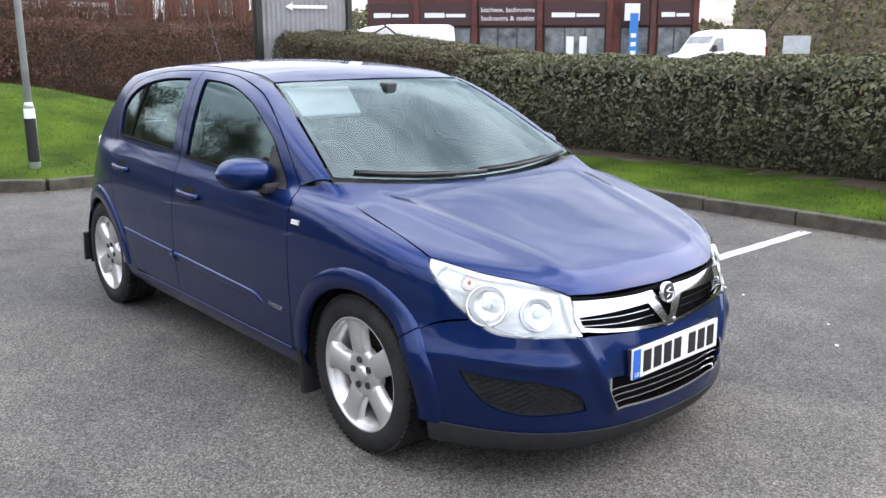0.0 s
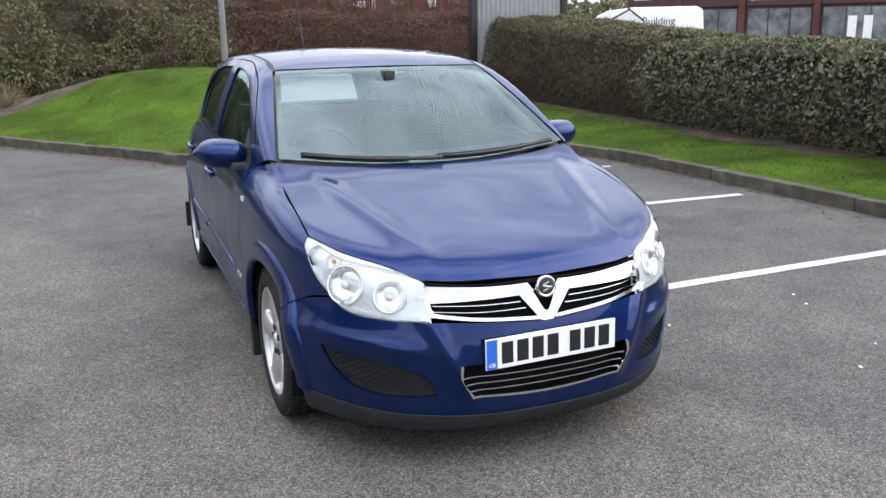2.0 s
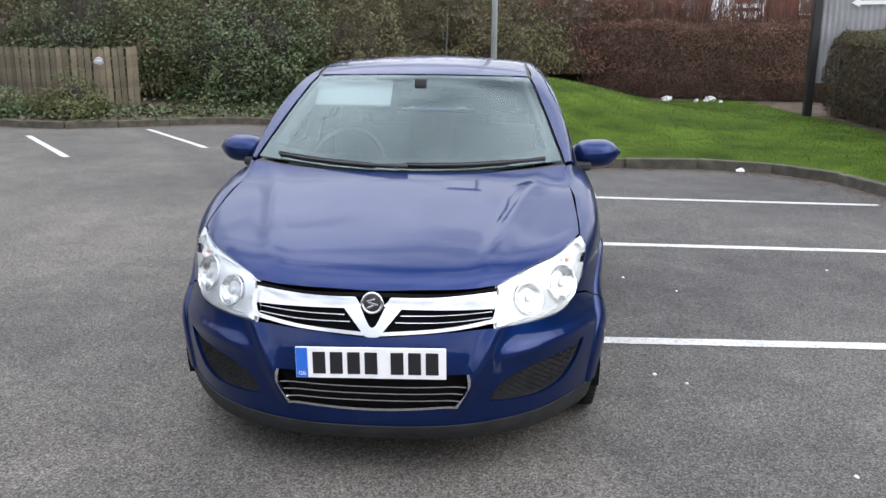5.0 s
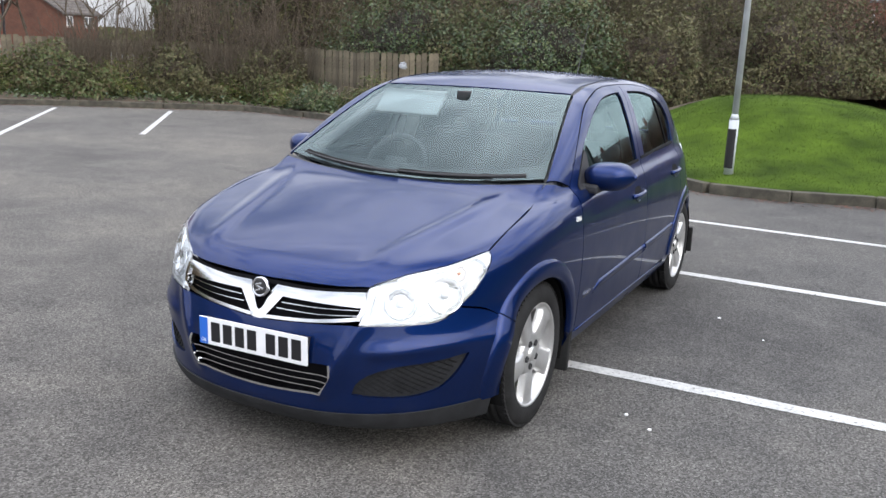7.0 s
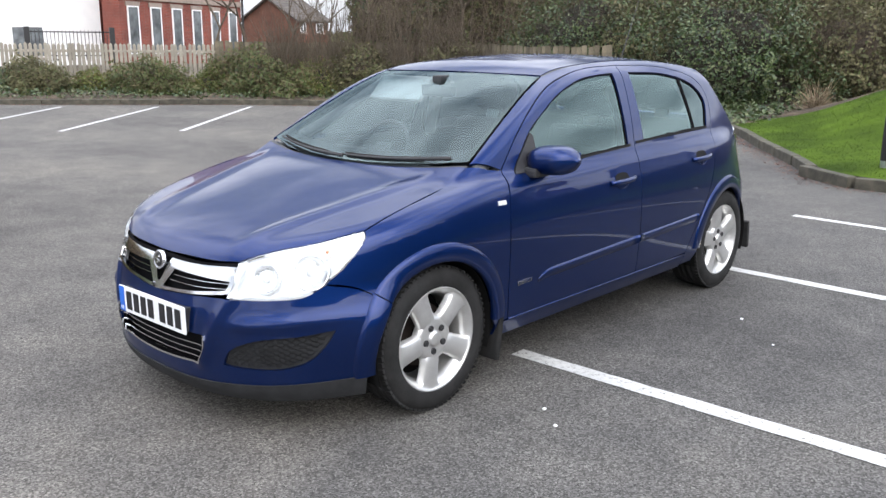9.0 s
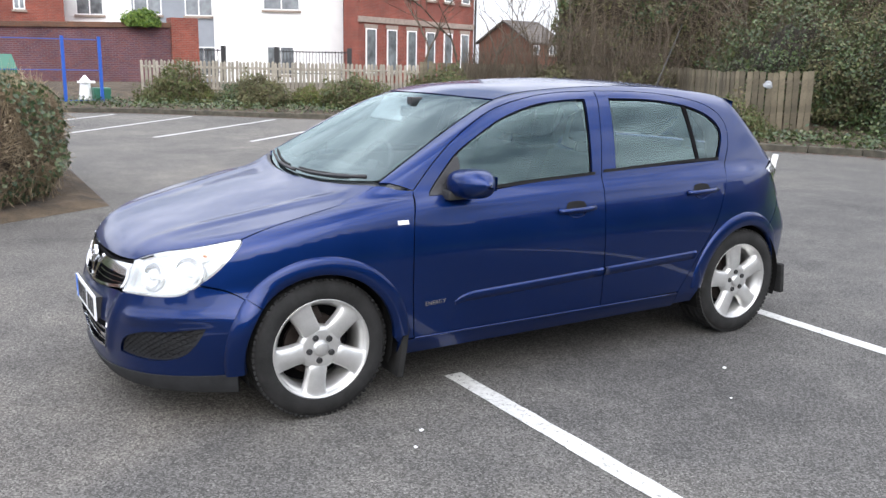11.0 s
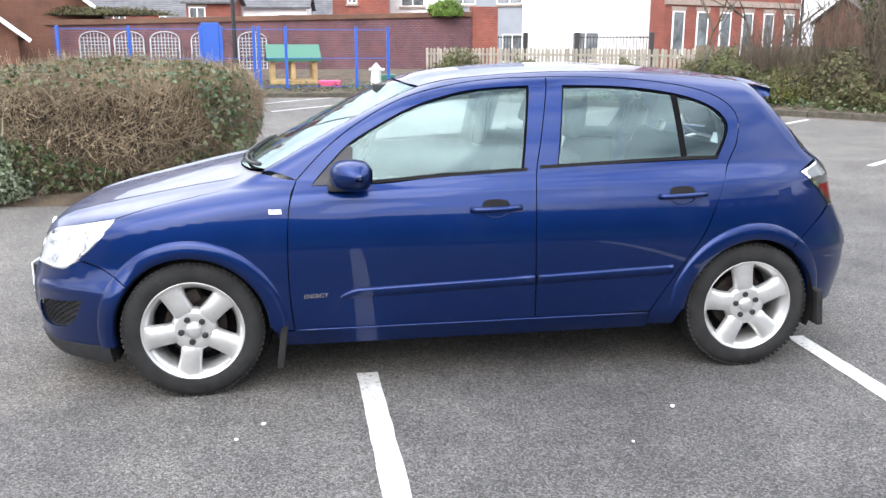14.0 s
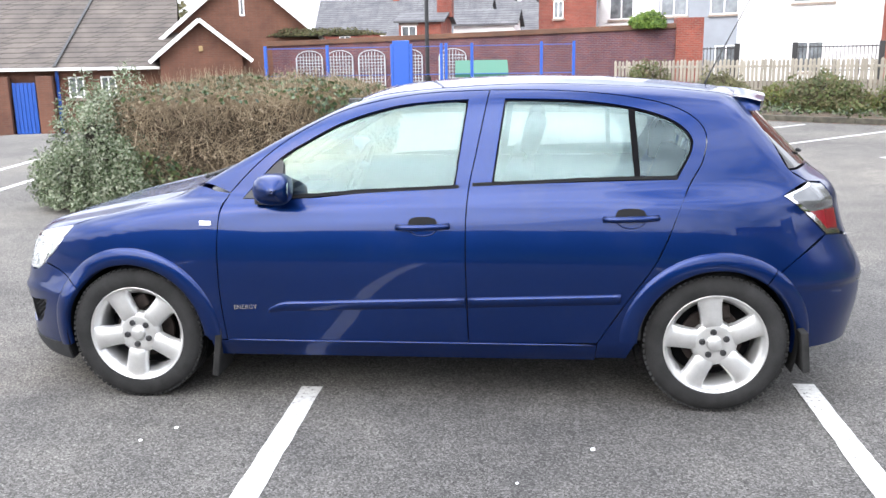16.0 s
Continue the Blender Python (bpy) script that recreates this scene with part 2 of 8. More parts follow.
def tube(name, pts, r, mat, parent=None, label="", seg=8, taper=None):
    """A round bar along pts, closed at its ends."""
    vs, fs = [], []
    pts = [Vector(p) for p in pts]
    for i, p in enumerate(pts):
        d = (pts[min(i + 1, len(pts) - 1)] - pts[max(i - 1, 0)]).normalized()
        a = d.orthogonal().normalized()
        if abs(d.z) < 0.9:
            a = d.cross(Vector((0, 0, 1))).normalized()
        b = d.cross(a)
        rr = r if taper is None else r + (taper - r) * i / (len(pts) - 1)
        for k in range(seg):
            t = 2 * math.pi * k / seg
            vs.append(p + (a * math.cos(t) + b * math.sin(t)) * rr)
    for i in range(len(pts) - 1):
        for k in range(seg):
            k2 = (k + 1) % seg
            fs.append((i * seg + k, i * seg + k2, (i + 1) * seg + k2, (i + 1) * seg + k))
    fs.append(tuple(range(seg))[::-1])
    fs.append(tuple((len(pts) - 1) * seg + k for k in range(seg)))
    return mesh_ob(name, vs, fs, mat, parent, label, smooth=True)


def catmull(pts, per=8, closed=False):
    """Smooth curve through pts (numpy rows)."""
    pts = [np.array(p, float) for p in pts]
    n = len(pts)
    out = []
    for i in range(n if closed else n - 1):
        p0 = pts[(i - 1) % n] if (closed or i > 0) else 2 * pts[0] - pts[1]
        p1, p2 = pts[i], pts[(i + 1) % n]
        p3 = pts[(i + 2) % n] if (closed or i + 2 < n) else 2 * pts[-1] - pts[-2]
        for k in range(per):
            t = k / per
            out.append(0.5 * (2 * p1 + (p2 - p0) * t + (2 * p0 - 5 * p1 + 4 * p2 - p3) * t * t + (3 * p1 - p0 - 3 * p2 + p3) * t ** 3))
    if not closed:
        out.append(pts[-1])
    return out

import functools

# ---------------------------------------------------------------- the car: a smooth body form on which the panels lie
class Curve:
    """Natural cubic spline through (x, y) pairs, straight beyond its ends."""
    def __init__(self, *pts):
        self.x, self.y = np.array([p[0] for p in pts], float), np.array([p[1] for p in pts], float)
        n, h = len(pts), np.diff(self.x)
        a, r = np.eye(n), np.zeros(n)
        for i in range(1, n - 1):
            a[i, i - 1:i + 2] = h[i - 1], 2 * (h[i - 1] + h[i]), h[i]
            r[i] = 6 * ((self.y[i + 1] - self.y[i]) / h[i] - (self.y[i] - self.y[i - 1]) / h[i - 1])
        self.m = np.linalg.solve(a, r)

    def __call__(self, t):
        t = np.clip(t, self.x[0], self.x[-1])
        i = np.clip(np.searchsorted(self.x, t) - 1, 0, len(self.x) - 2)
        h = self.x[i + 1] - self.x[i]
        a, b = (self.x[i + 1] - t) / h, (t - self.x[i]) / h
        return a * self.y[i] + b * self.y[i + 1] + ((a ** 3 - a) * self.m[i] + (b ** 3 - b) * self.m[i + 1]) * h * h / 6


def smax(a, b, k):
    h = np.maximum(k - np.abs(a - b), 0) / k
    return np.maximum(a, b) + h * h * k * 0.25


def smin(a, b, k):
    return -smax(-a, -b, k)


def sstep(t):
    t = np.clip(t, 0, 1)
    return t * t * (3 - 2 * t)


AXLE, WHEEL_R = 1.307, 0.314
half_width = Curve((0.10, 0.80), (0.20, 0.832), (0.30, 0.853), (0.45, 0.868), (0.62, 0.876), (0.80, 0.866), (0.92, 0.842), (1.02, 0.812), (1.15, 0.772))
nose_at = Curve((0.10, 2.03), (0.18, 2.10), (0.28, 2.115), (0.40, 2.122), (0.48, 2.112), (0.54, 2.096), (0.62, 2.072), (0.70, 2.045), (0.80, 2.01), (1.0, 1.92))
tail_at = Curve((0.10, 1.96), (0.20, 2.01), (0.30, 2.035), (0.42, 2.06), (0.55, 2.062), (0.66, 2.025), (0.76, 1.975), (0.86, 1.945), (0.96, 1.915), (1.08, 1.87))
hood_top = Curve((-2.20, 0.600), (-2.12, 0.668), (-2.06, 0.708), (-1.98, 0.746), (-1.82, 0.800), (-1.52, 0.872), (-1.22, 0.938), (-1.05, 0.965), (-0.85, 0.985), (-0.4, 0.988), (0.1, 0.998), (0.6, 1.012), (1.1, 1.024), (1.6, 1.022), (1.9, 1.000), (2.1, 0.94))
green_side = Curve((-1.25, 0.69), (-1.0, 0.742), (-0.8, 0.770), (-0.5, 0.793), (0.0, 0.805), (0.5, 0.806), (0.9, 0.797), (1.3, 0.764), (1.6, 0.716), (1.8, 0.672), (2.0, 0.62))
roof_top = Curve((-0.7, 1.275), (-0.35, 1.384), (0.0, 1.430), (0.3, 1.449), (0.6, 1.452), (0.9, 1.440), (1.2, 1.415), (1.5, 1.376), (1.8, 1.33))


def body_form(p):
    """Signed form of the car body: negative inside. p: rows of x, y, z."""
    x, y, z = np.abs(p[:, 0]), p[:, 1], p[:, 2]
    a = half_width(z)
    a = a - 0.004 * np.exp(-((z - 0.885 - 0.03 * y) / 0.03) ** 2) * sstep((y + 0.9) / 0.3) * sstep((1.2 - y) / 0.4)
    # the sill tucks in between the wheels; the bumper swells out towards the front arches
    a = a - 0.022 * sstep((0.30 - z) / 0.10) * sstep((1.0 - np.abs(y)) / 0.08) + 0.056 * np.exp(-((y + 1.56) / 0.24) ** 2) * sstep((0.62 - z) / 0.2)
    front = y < 0
    b = np.where(front, nose_at(z), tail_at(z))
    ridge = 0.305 + 0.46 * (z - 0.28)
    b = b + np.where(front, 0.014 * np.exp(-((x - ridge) / 0.030) ** 2) * sstep((z - 0.24) / 0.06) * sstep((0.60 - z) / 0.05), 0)
    b = b + np.where(front, 0.016 * np.exp(-((z - 0.455 - 0.10 * (x - 0.4)) / 0.028) ** 2) * sstep((x - 0.40) / 0.12), 0)
    b = b + np.where(front, 0, 0.012 * sstep((z - 0.545) / 0.010) * sstep((0.70 - z) / 0.14))
    pp, q = np.where(front, 2.6, 3.05), 6.0
    g = (x / a) ** pp + (np.abs(y) / b) ** q
    wall = (g ** (1 / pp) - 1) * a
    xc = 0.37 + 0.24 * (y + 2.0)
    on_hood = sstep((-0.9 - y) / 0.2)
    top = z - (hood_top(y) - 0.06 * x * x + 0.0085 * np.exp(-((x - xc) / 0.046) ** 2) * on_hood * sstep((y + 2.12) / 0.3))
    low = smax(wall, top * 0.97, 0.075)
    dz = z - 0.98
    side = x - (green_side(y) - 0.28 * dz - 0.32 * np.maximum(dz, 0) ** 2)
    screen = (-1.15 + (z - 0.94) * 1.88 + 0.11 * x * x - y) / 2.13
    roof = z - (roof_top(y) - 0.10 * x * x)
    tail = (y - (1.565 + (1.30 - z) * 1.0 - 0.40 * x * x)) / 1.41
    green = smax(smax(smax(side, screen, 0.045), roof, 0.085), tail, 0.05)
    return smin(low, smax(green, (0.90 - z), 0.03), 0.025)


def form_normal(p, e=0.002):
    g = np.stack([body_form(p + e * np.eye(3)[k]) - body_form(p - e * np.eye(3)[k]) for k in range(3)], 1)
    return g / np.maximum(np.linalg.norm(g, axis=1, keepdims=True), 1e-9)


def cast(o, d, reach=4.4, steps=120):
    """First place where each ray enters the form; NaN where it misses."""
    o, d = np.atleast_2d(np.asarray(o, float)), np.atleast_2d(np.asarray(d, float))
    d = np.broadcast_to(d / np.linalg.norm(d, axis=1, keepdims=True), o.shape)
    n = len(o)
    s0, s1 = np.zeros(n), np.full(n, np.nan)
    live = np.arange(n)
    at = np.zeros(n)
    for _ in range(steps):
        f = body_form(o[live] + d[live] * at[live, None])
        got = f < 0
        s1[live[got]] = at[live[got]]
        go = live[~got]
        s0[go] = at[go]
        at[go] += np.clip(f[~got] * 0.55, 0.006, 0.4)
        live = go[at[go] < reach]
        if len(live) == 0:
            break
    for _ in range(9):
        mid = (s0 + s1) / 2
        ins = body_form(np.nan_to_num(o + d * mid[:, None], nan=9)) < 0
        s1, s0 = np.where(ins, mid, s1), np.where(ins, s0, mid)
    return o + d * s1[:, None]


@functools.lru_cache(None)
def spot(kind, a, b):
    """A point on the form: 's' from the side by (y, z), 't' from above by (x, y), 'f' and 'r' from the front and rear by (x, z)."""
    o, d = {'s': ((2.2, a, b), (-1, 0, 0)), 't': ((a, b, 2.5), (0, 0, -1)), 'f': ((a, -3.6, b), (0, 1, 0)), 'r': ((a, 3.6, b), (0, -1, 0))}[kind]
    return cast(o, d)[0]


class Flat:
    """Parallel projection along d."""
    def __init__(self, d):
        self.d = np.array(d, float) / np.linalg.norm(d)
        up = np.array((0, 0, 1.0)) if abs(self.d[2]) < 0.9 else np.array((0, 1.0, 0))
        self.u = np.cross(self.d, up)
        self.u /= np.linalg.norm(self.u)
        self.v = np.cross(self.u, self.d)

    def flat(self, p):
        return np.stack([p @ self.u, p @ self.v], 1)

    def rays(self, q):
        o = q[:, :1] * self.u + q[:, 1:] * self.v - self.d * 3.4
        return o, np.broadcast_to(self.d, o.shape)


class Round:
    """Projection towards an upright axis, for bumpers that wrap round a corner."""
    def __init__(self, y0, sign):
        self.y0, self.s, self.R = y0, sign, 0.9

    def flat(self, p):
        th = np.arctan2(p[:, 0], self.s * (p[:, 1] - self.y0))
        return np.stack([th * self.R * self.s, p[:, 2]], 1)

    def rays(self, q):
        th = q[:, 0] / self.R * self.s
        w = np.stack([np.sin(th), self.s * np.cos(th), np.zeros(len(q))], 1)
        o = np.stack([w[:, 0] * 2.6, self.y0 + w[:, 1] * 2.6, q[:, 1]], 1)
        return o, -w


def ring2d(pts, proj, sym=False):
    """Outline in the projection's plane. A point is (kind, a, b) or (kind, a, b, 'c') for a corner; a 3-vector is taken as it is."""
    xyz, corner = [], []
    for p in pts:
        if isinstance(p[0], str):
            xyz.append(spot(*p[:3]))
            corner.append(len(p) > 3)
        else:
            xyz.append(np.array(p[:3], float))
            corner.append(len(p) > 3)
    if sym:                                     # half outline from centre to centre
        n = len(xyz)
        xyz += [np.array((-q[0], q[1], q[2])) for q in xyz[::-1] if abs(q[0]) > 1e-4]
        corner += [c for q, c in zip(xyz[:n][::-1], corner[:n][::-1]) if abs(q[0]) > 1e-4]
    uv = proj.flat(np.array(xyz))
    n = len(uv)
    out = []
    for i in range(n):
        p1, p2 = uv[i], uv[(i + 1) % n]
        p0 = 2 * p1 - p2 if corner[i] else uv[i - 1]
        p3 = 2 * p2 - p1 if corner[(i + 1) % n] else uv[(i + 2) % n]
        per = max(2, int(np.linalg.norm(p2 - p1) / 0.02))
        for k in range(per):
            t = k / per
            out.append(0.5 * (2 * p1 + (p2 - p0) * t + (2 * p0 - 5 * p1 + 4 * p2 - p3) * t * t + (3 * p1 - p0 - 3 * p2 + p3) * t ** 3))
    return np.array(out)


def inside(q, ring):
    r2 = np.roll(ring, -1, 0)
    x, y = q[:, :1], q[:, 1:]
    c = (ring[:, 1] > y) != (r2[:, 1] > y)
    with np.errstate(divide='ignore', invalid='ignore'):
        xi = (r2[:, 0] - ring[:, 0]) * (y - ring[:, 1]) / (r2[:, 1] - ring[:, 1]) + ring[:, 0]
    return (np.sum(c & (x < xi), 1) % 2) == 1


def shrink(ring, d):
    """Move a closed outline inwards by d."""
    if d == 0:
        return ring
    area = np.sum(ring[:, 0] * np.roll(ring[:, 1], -1) - np.roll(ring[:, 0], -1) * ring[:, 1])
    t = np.roll(ring, -1, 0) - np.roll(ring, 1, 0)
    t /= np.maximum(np.linalg.norm(t, axis=1, keepdims=True), 1e-9)
    n = np.stack([-t[:, 1], t[:, 0]], 1) * (1 if area > 0 else -1)
    return ring + n * d


def panel(name, pts, proj, mat, parent, holes=(), gap=0.0025, rim=0.012, step=0.028, lift=0.0, mirror=True, sym=False, label="", lip=0.0):
    """A piece of the body: an outline with holes laid on the form, its edges turned inwards by rim. Mirrored to the other side, unless it spans both."""
    from_2d = shrink(ring2d(pts, proj, sym), gap)
    rings = [from_2d] + [shrink(ring2d(h, proj, sym and abs(spot(*h[0][:3])[0]) < 1e-4), -gap) for h in holes]
    if sym:
        more = []
        for r in rings[1:]:
            if abs(np.mean(r[:, 0])) > 0.05:
                more.append(r * np.array((-1, 1)))
        rings += more
    allp = np.concatenate(rings)
    lo, hi = allp.min(0), allp.max(0)
    gx, gy = np.meshgrid(np.arange(lo[0], hi[0], step), np.arange(lo[1], hi[1], step))
    gy = gy + 0.0
    gx = gx + (np.arange(gx.shape[0])[:, None] % 2) * step * 0.5
    grid = np.stack([gx.ravel(), gy.ravel()], 1)
    keep = inside(grid, rings[0])
    for r in rings[1:]:
        keep &= ~inside(grid, r)
    grid = grid[keep]
    near = np.min(np.linalg.norm(grid[:, None] - allp[None], axis=2), 1) if len(grid) else np.zeros(0)
    grid = grid[near > step * 0.45]
    edges, k = [], 0
    for r in rings:
        n = len(r)
        edges += [(k + i, k + (i + 1) % n) for i in range(n)]
        k += n
    from mathutils.geometry import delaunay_2d_cdt
    src = [Vector(q) for q in np.concatenate([allp, grid])]
    vs2, _, fs, *_ = delaunay_2d_cdt(src, edges, [], 0, 1e-6)
    v2 = np.array([tuple(v) for v in vs2])
    cen = np.array([v2[list(f)].mean(0) for f in fs])
    ok = inside(cen, rings[0])
    for r in rings[1:]:
        ok &= ~inside(cen, r)
    fs = [f for f, g in zip(fs, ok) if g]
    p3 = cast(*proj.rays(v2))
    bad = np.isnan(p3[:, 0])
    fs = [f for f in fs if not any(bad[i] for i in f)]
    p3 = np.nan_to_num(p3)
    nn = form_normal(p3)
    p3 = p3 + nn * lift
    tri = []
    for f in fs:
        a, b, c = (p3[i] for i in f)
        tri.append(tuple(f) if np.dot(np.cross(b - a, c - a), nn[f[0]]) > 0 else tuple(f[::-1]))
    verts, norms, faces = [*p3], [*nn], list(tri)
    if rim:
        count = {}
        for f in tri:
            for i in range(len(f)):
                count[(f[i], f[(i + 1) % len(f)])] = 1
        for (i, j) in list(count):
            if (j, i) in count:
                continue
            a, b = p3[i], p3[j]
            side = np.cross(b - a, nn[i])
            side /= max(np.linalg.norm(side), 1e-9)
            k = len(verts)
            verts += [a, b, b - nn[j] * rim, a - nn[i] * rim]
            norms += [side] * 4
            faces.append((k, k + 3, k + 2, k + 1))
    used = sorted({i for f in faces for i in f})
    ren = {v: i for i, v in enumerate(used)}
    verts, norms = [verts[i] for i in used], [norms[i] for i in used]
    faces = [tuple(ren[i] for i in f) for f in faces]
    ob = mesh_ob(name, verts, faces, mat, parent, label, True, norms)
    if mirror and not sym:
        mv = [(-v[0], v[1], v[2]) for v in verts]
        mn = [(-v[0], v[1], v[2]) for v in norms]
        ob2 = mesh_ob(name, mv, [f[::-1] for f in faces], mat, parent, label, True, mn)
        return ob, ob2
    return ob


def arc(yw, r, a0, a1, n, corner_ends=True):
    """Points of a wheel arch as seen from the side, angles in degrees from +y."""
    out = []
    for i in range(n):
        t = radians(a0 + (a1 - a0) * i / (n - 1))
        p = ('s', yw + r * math.cos(t), 0.31 + r * math.sin(t))
        out.append(p + ('c',) if corner_ends and i in (0, n - 1) else p)
    return out


car = tagged(empty("car"), "dark blue metallic five-door hatchback with silver alloy wheels", "car")
SIDE, OBL, TOP, FRONT, REAR = Flat((-1, 0, -0.12)), Flat((-0.75, 0.22, -0.62)), Flat((0, 0, -1)), Round(-1.15, -1), Round(1.15, 1)

# seam lines shared by neighbours
HOOD_SIDE = [('t', 0.735, -1.615, 'c'), ('t', 0.735, -1.45), ('t', 0.728, -1.2), ('t', 0.712, -1.0, 'c')]
LAMP_TOP = [('t', 0.43, -1.985, 'c'), ('t', 0.53, -1.905), ('t', 0.65, -1.78), ('t', 0.735, -1.615, 'c')]
SCREEN_SIDE = [('t', 0.710, -0.980, 'c'), ('t', 0.654, -0.72), ('t', 0.602, -0.48), ('t', 0.560, -0.285, 'c')]
DOOR_FRONT = [('s', -0.865, 0.30, 'c'), ('s', -0.880, 0.50), ('s', -0.880, 0.70), ('s', -0.868, 0.86), ('s', -0.835, 0.965, 'c')]
FRAME = [('s', -0.835, 0.965, 'c'), ('s', -0.705, 1.095), ('s', -0.56, 1.203), ('s', -0.36, 1.306), ('s', -0.15, 1.362), ('s', 0.06, 1.390), ('s', 0.325, 1.400, 'c')]
B_GAP = [('s', 0.325, 1.400, 'c'), ('s', 0.275, 1.15), ('s', 0.240, 0.97), ('s', 0.230, 0.73), ('s', 0.240, 0.30, 'c')]
FRAME_R = [('s', 0.325, 1.400, 'c'), ('s', 0.60, 1.396), ('s', 0.84, 1.378), ('s', 1.06, 1.340), ('s', 1.19, 1.285), ('s', 1.25, 1.21), ('s', 1.235, 1.10), ('s', 1.17, 0.985),
           ('s', 1.08, 0.77), ('s', 1.02, 0.65), ('s', 0.91, 0.49), ('s', 0.80, 0.315, 'c')]
LAMP_OUT = [('t', 0.735, -1.615, 'c'), ('s', -1.635, 0.775), ('s', -1.72, 0.685), ('s', -1.795, 0.622, 'c')]
LAMP_LOW = [('s', -1.795, 0.622, 'c'), ('f', 0.665, 0.578), ('f', 0.55, 0.564), ('f', 0.425, 0.560, 'c')]
BUMP_SEAM = [('s', -1.795, 0.622, 'c'), ('s', -1.68, 0.594), ('s', -1.572, 0.524, 'c')]
LAMP_R = [('s', 1.690, 0.998, 'c'), ('s', 1.573, 0.948, 'c'), ('s', 1.690, 0.857), ('s', 1.778, 0.772, 'c')]
SEAM_R = [('s', 1.778, 0.772, 'c'), ('s', 1.635, 0.684), ('s', 1.513, 0.586, 'c')]
QUARTER_R = [('s', 1.462, 1.285), ('s', 1.535, 1.178), ('s', 1.600, 1.058)]

# bonnet, wings, doors, side frames
panel("bonnet", [('t', 0, -2.046), ('t', 0.2, -2.036), ('t', 0.34, -2.014)] + LAMP_TOP[:-1] + HOOD_SIDE + [('t', 0.5, -1.06), ('t', 0.25, -1.105), ('t', 0, -1.12)], TOP, M_paint, car, sym=True, step=0.017)
panel("front_wing", HOOD_SIDE + [('s', -0.91, 0.975, 'c'), ('s', -0.835, 0.965, 'c')] + DOOR_FRONT[::-1][1:] + [('s', -0.95, 0.29, 'c')] + arc(-AXLE, 0.337, 2, 141, 13) + BUMP_SEAM[::-1][1:] + LAMP_OUT[::-1][1:-1], OBL, M_paint, car, step=0.02)
win_f = [('s', -0.765, 0.948, 'c'), ('s', -0.685, 1.035), ('s', -0.60, 1.116), ('s', -0.49, 1.183), ('s', -0.31, 1.272), ('s', -0.10, 1.332), ('s', 0.08, 1.353), ('s', 0.232, 1.360, 'c'), ('s', 0.180, 0.992, 'c'), ('s', -0.2, 0.972), ('s', -0.47, 0.948)]
win_r = [('s', 0.343, 1.006, 'c'), ('s', 0.395, 1.362, 'c'), ('s', 0.69, 1.353), ('s', 0.93, 1.322), ('s', 1.09, 1.275), ('s', 1.175, 1.215), ('s', 1.19, 1.150), ('s', 1.125, 1.024, 'c'), ('s', 0.8, 1.018)]
panel("front_door", DOOR_FRONT + FRAME[1:] + B_GAP[1:], SIDE, M_paint, car, holes=[win_f], step=0.024)
panel("rear_door", B_GAP[::-1] + FRAME_R[1:], SIDE, M_paint, car, holes=[win_r], step=0.024)
panel("inner_shell", DOOR_FRONT + FRAME[1:] + FRAME_R[1:], SIDE, M_dark, car, holes=[win_f, win_r], gap=-0.014, rim=0, lift=-0.016, step=0.04)


def door_strip(y0, y1, nose=False, n=18):
    """Rounded moulding along a door; its front end may turn down in a small curve."""
    for sx in (1, -1):
        vs, fs = [], []
        for k in range(n + 1):
            y = y0 + (y1 - y0) * (k / n) ** (1.6 if nose else 1.0)
            z = 0.512 + 0.036 * y
            lead = min(1.0, (y - y0) / 0.10) if nose else 1.0
            z -= 0.036 * (1 - lead) ** 2
            f = max(0.05, lead) ** 0.5
            for dz, out in ((0.0, -0.002), (-0.003, 0.009), (-0.012, 0.013), (-0.030, 0.011), (-0.046, 0.003), (-0.05, -0.002)):
                p = spot('s', y, z + dz * (0.3 + 0.7 * f))
                vs.append((sx * (p[0] + out * f - 0.001), p[1], p[2]))
        for k in range(n):
            for j in range(5):
                q = (k * 6 + j, k * 6 + j + 1, (k + 1) * 6 + j + 1, (k + 1) * 6 + j)
                fs.append(q if sx < 0 else q[::-1])
        ends = (tuple(range(6)), tuple(n * 6 + j for j in range(5, -1, -1)))
        fs += list(ends) if sx < 0 else [e[::-1] for e in ends]
        mesh_ob("door_strip", vs, fs, M_paint, car, "", True)


door_strip(-0.66, 0.226, True)
door_strip(0.240, 0.895)
panel("rear_quarter", SCREEN_SIDE + [('t', 0.550, 0.0), ('t', 0.548, 0.5), ('t', 0.535, 1.0), ('t', 0.495, 1.40, 'c'), *QUARTER_R] + LAMP_R + SEAM_R[1:]
      + arc(AXLE, 0.337, 53, 178, 12) + [('s', 0.93, 0.235, 'c'), ('s', 0.795, 0.235, 'c')] + FRAME_R[::-1] + FRAME[::-1][1:], Flat((-0.8, 0, -0.6)), M_paint, car, step=0.022, label="blue rear quarter with roof rail")
panel("sill", [('s', -0.945, 0.296, 'c'), ('s', 0.80, 0.306, 'c'), ('s', 0.795, 0.225, 'c'), ('s', -0.935, 0.215, 'c')], SIDE, M_paint, car)
for sx in (1, -1):
    edge = [spot('s', y, 0.303 + 0.004 * y) + np.array((0.003, 0, 0)) for y in np.linspace(-0.86, 0.79, 18)]
    tube("sill_edge", [(sx * q[0], q[1], q[2]) for q in edge], 0.005, M_paint, car, seg=6)
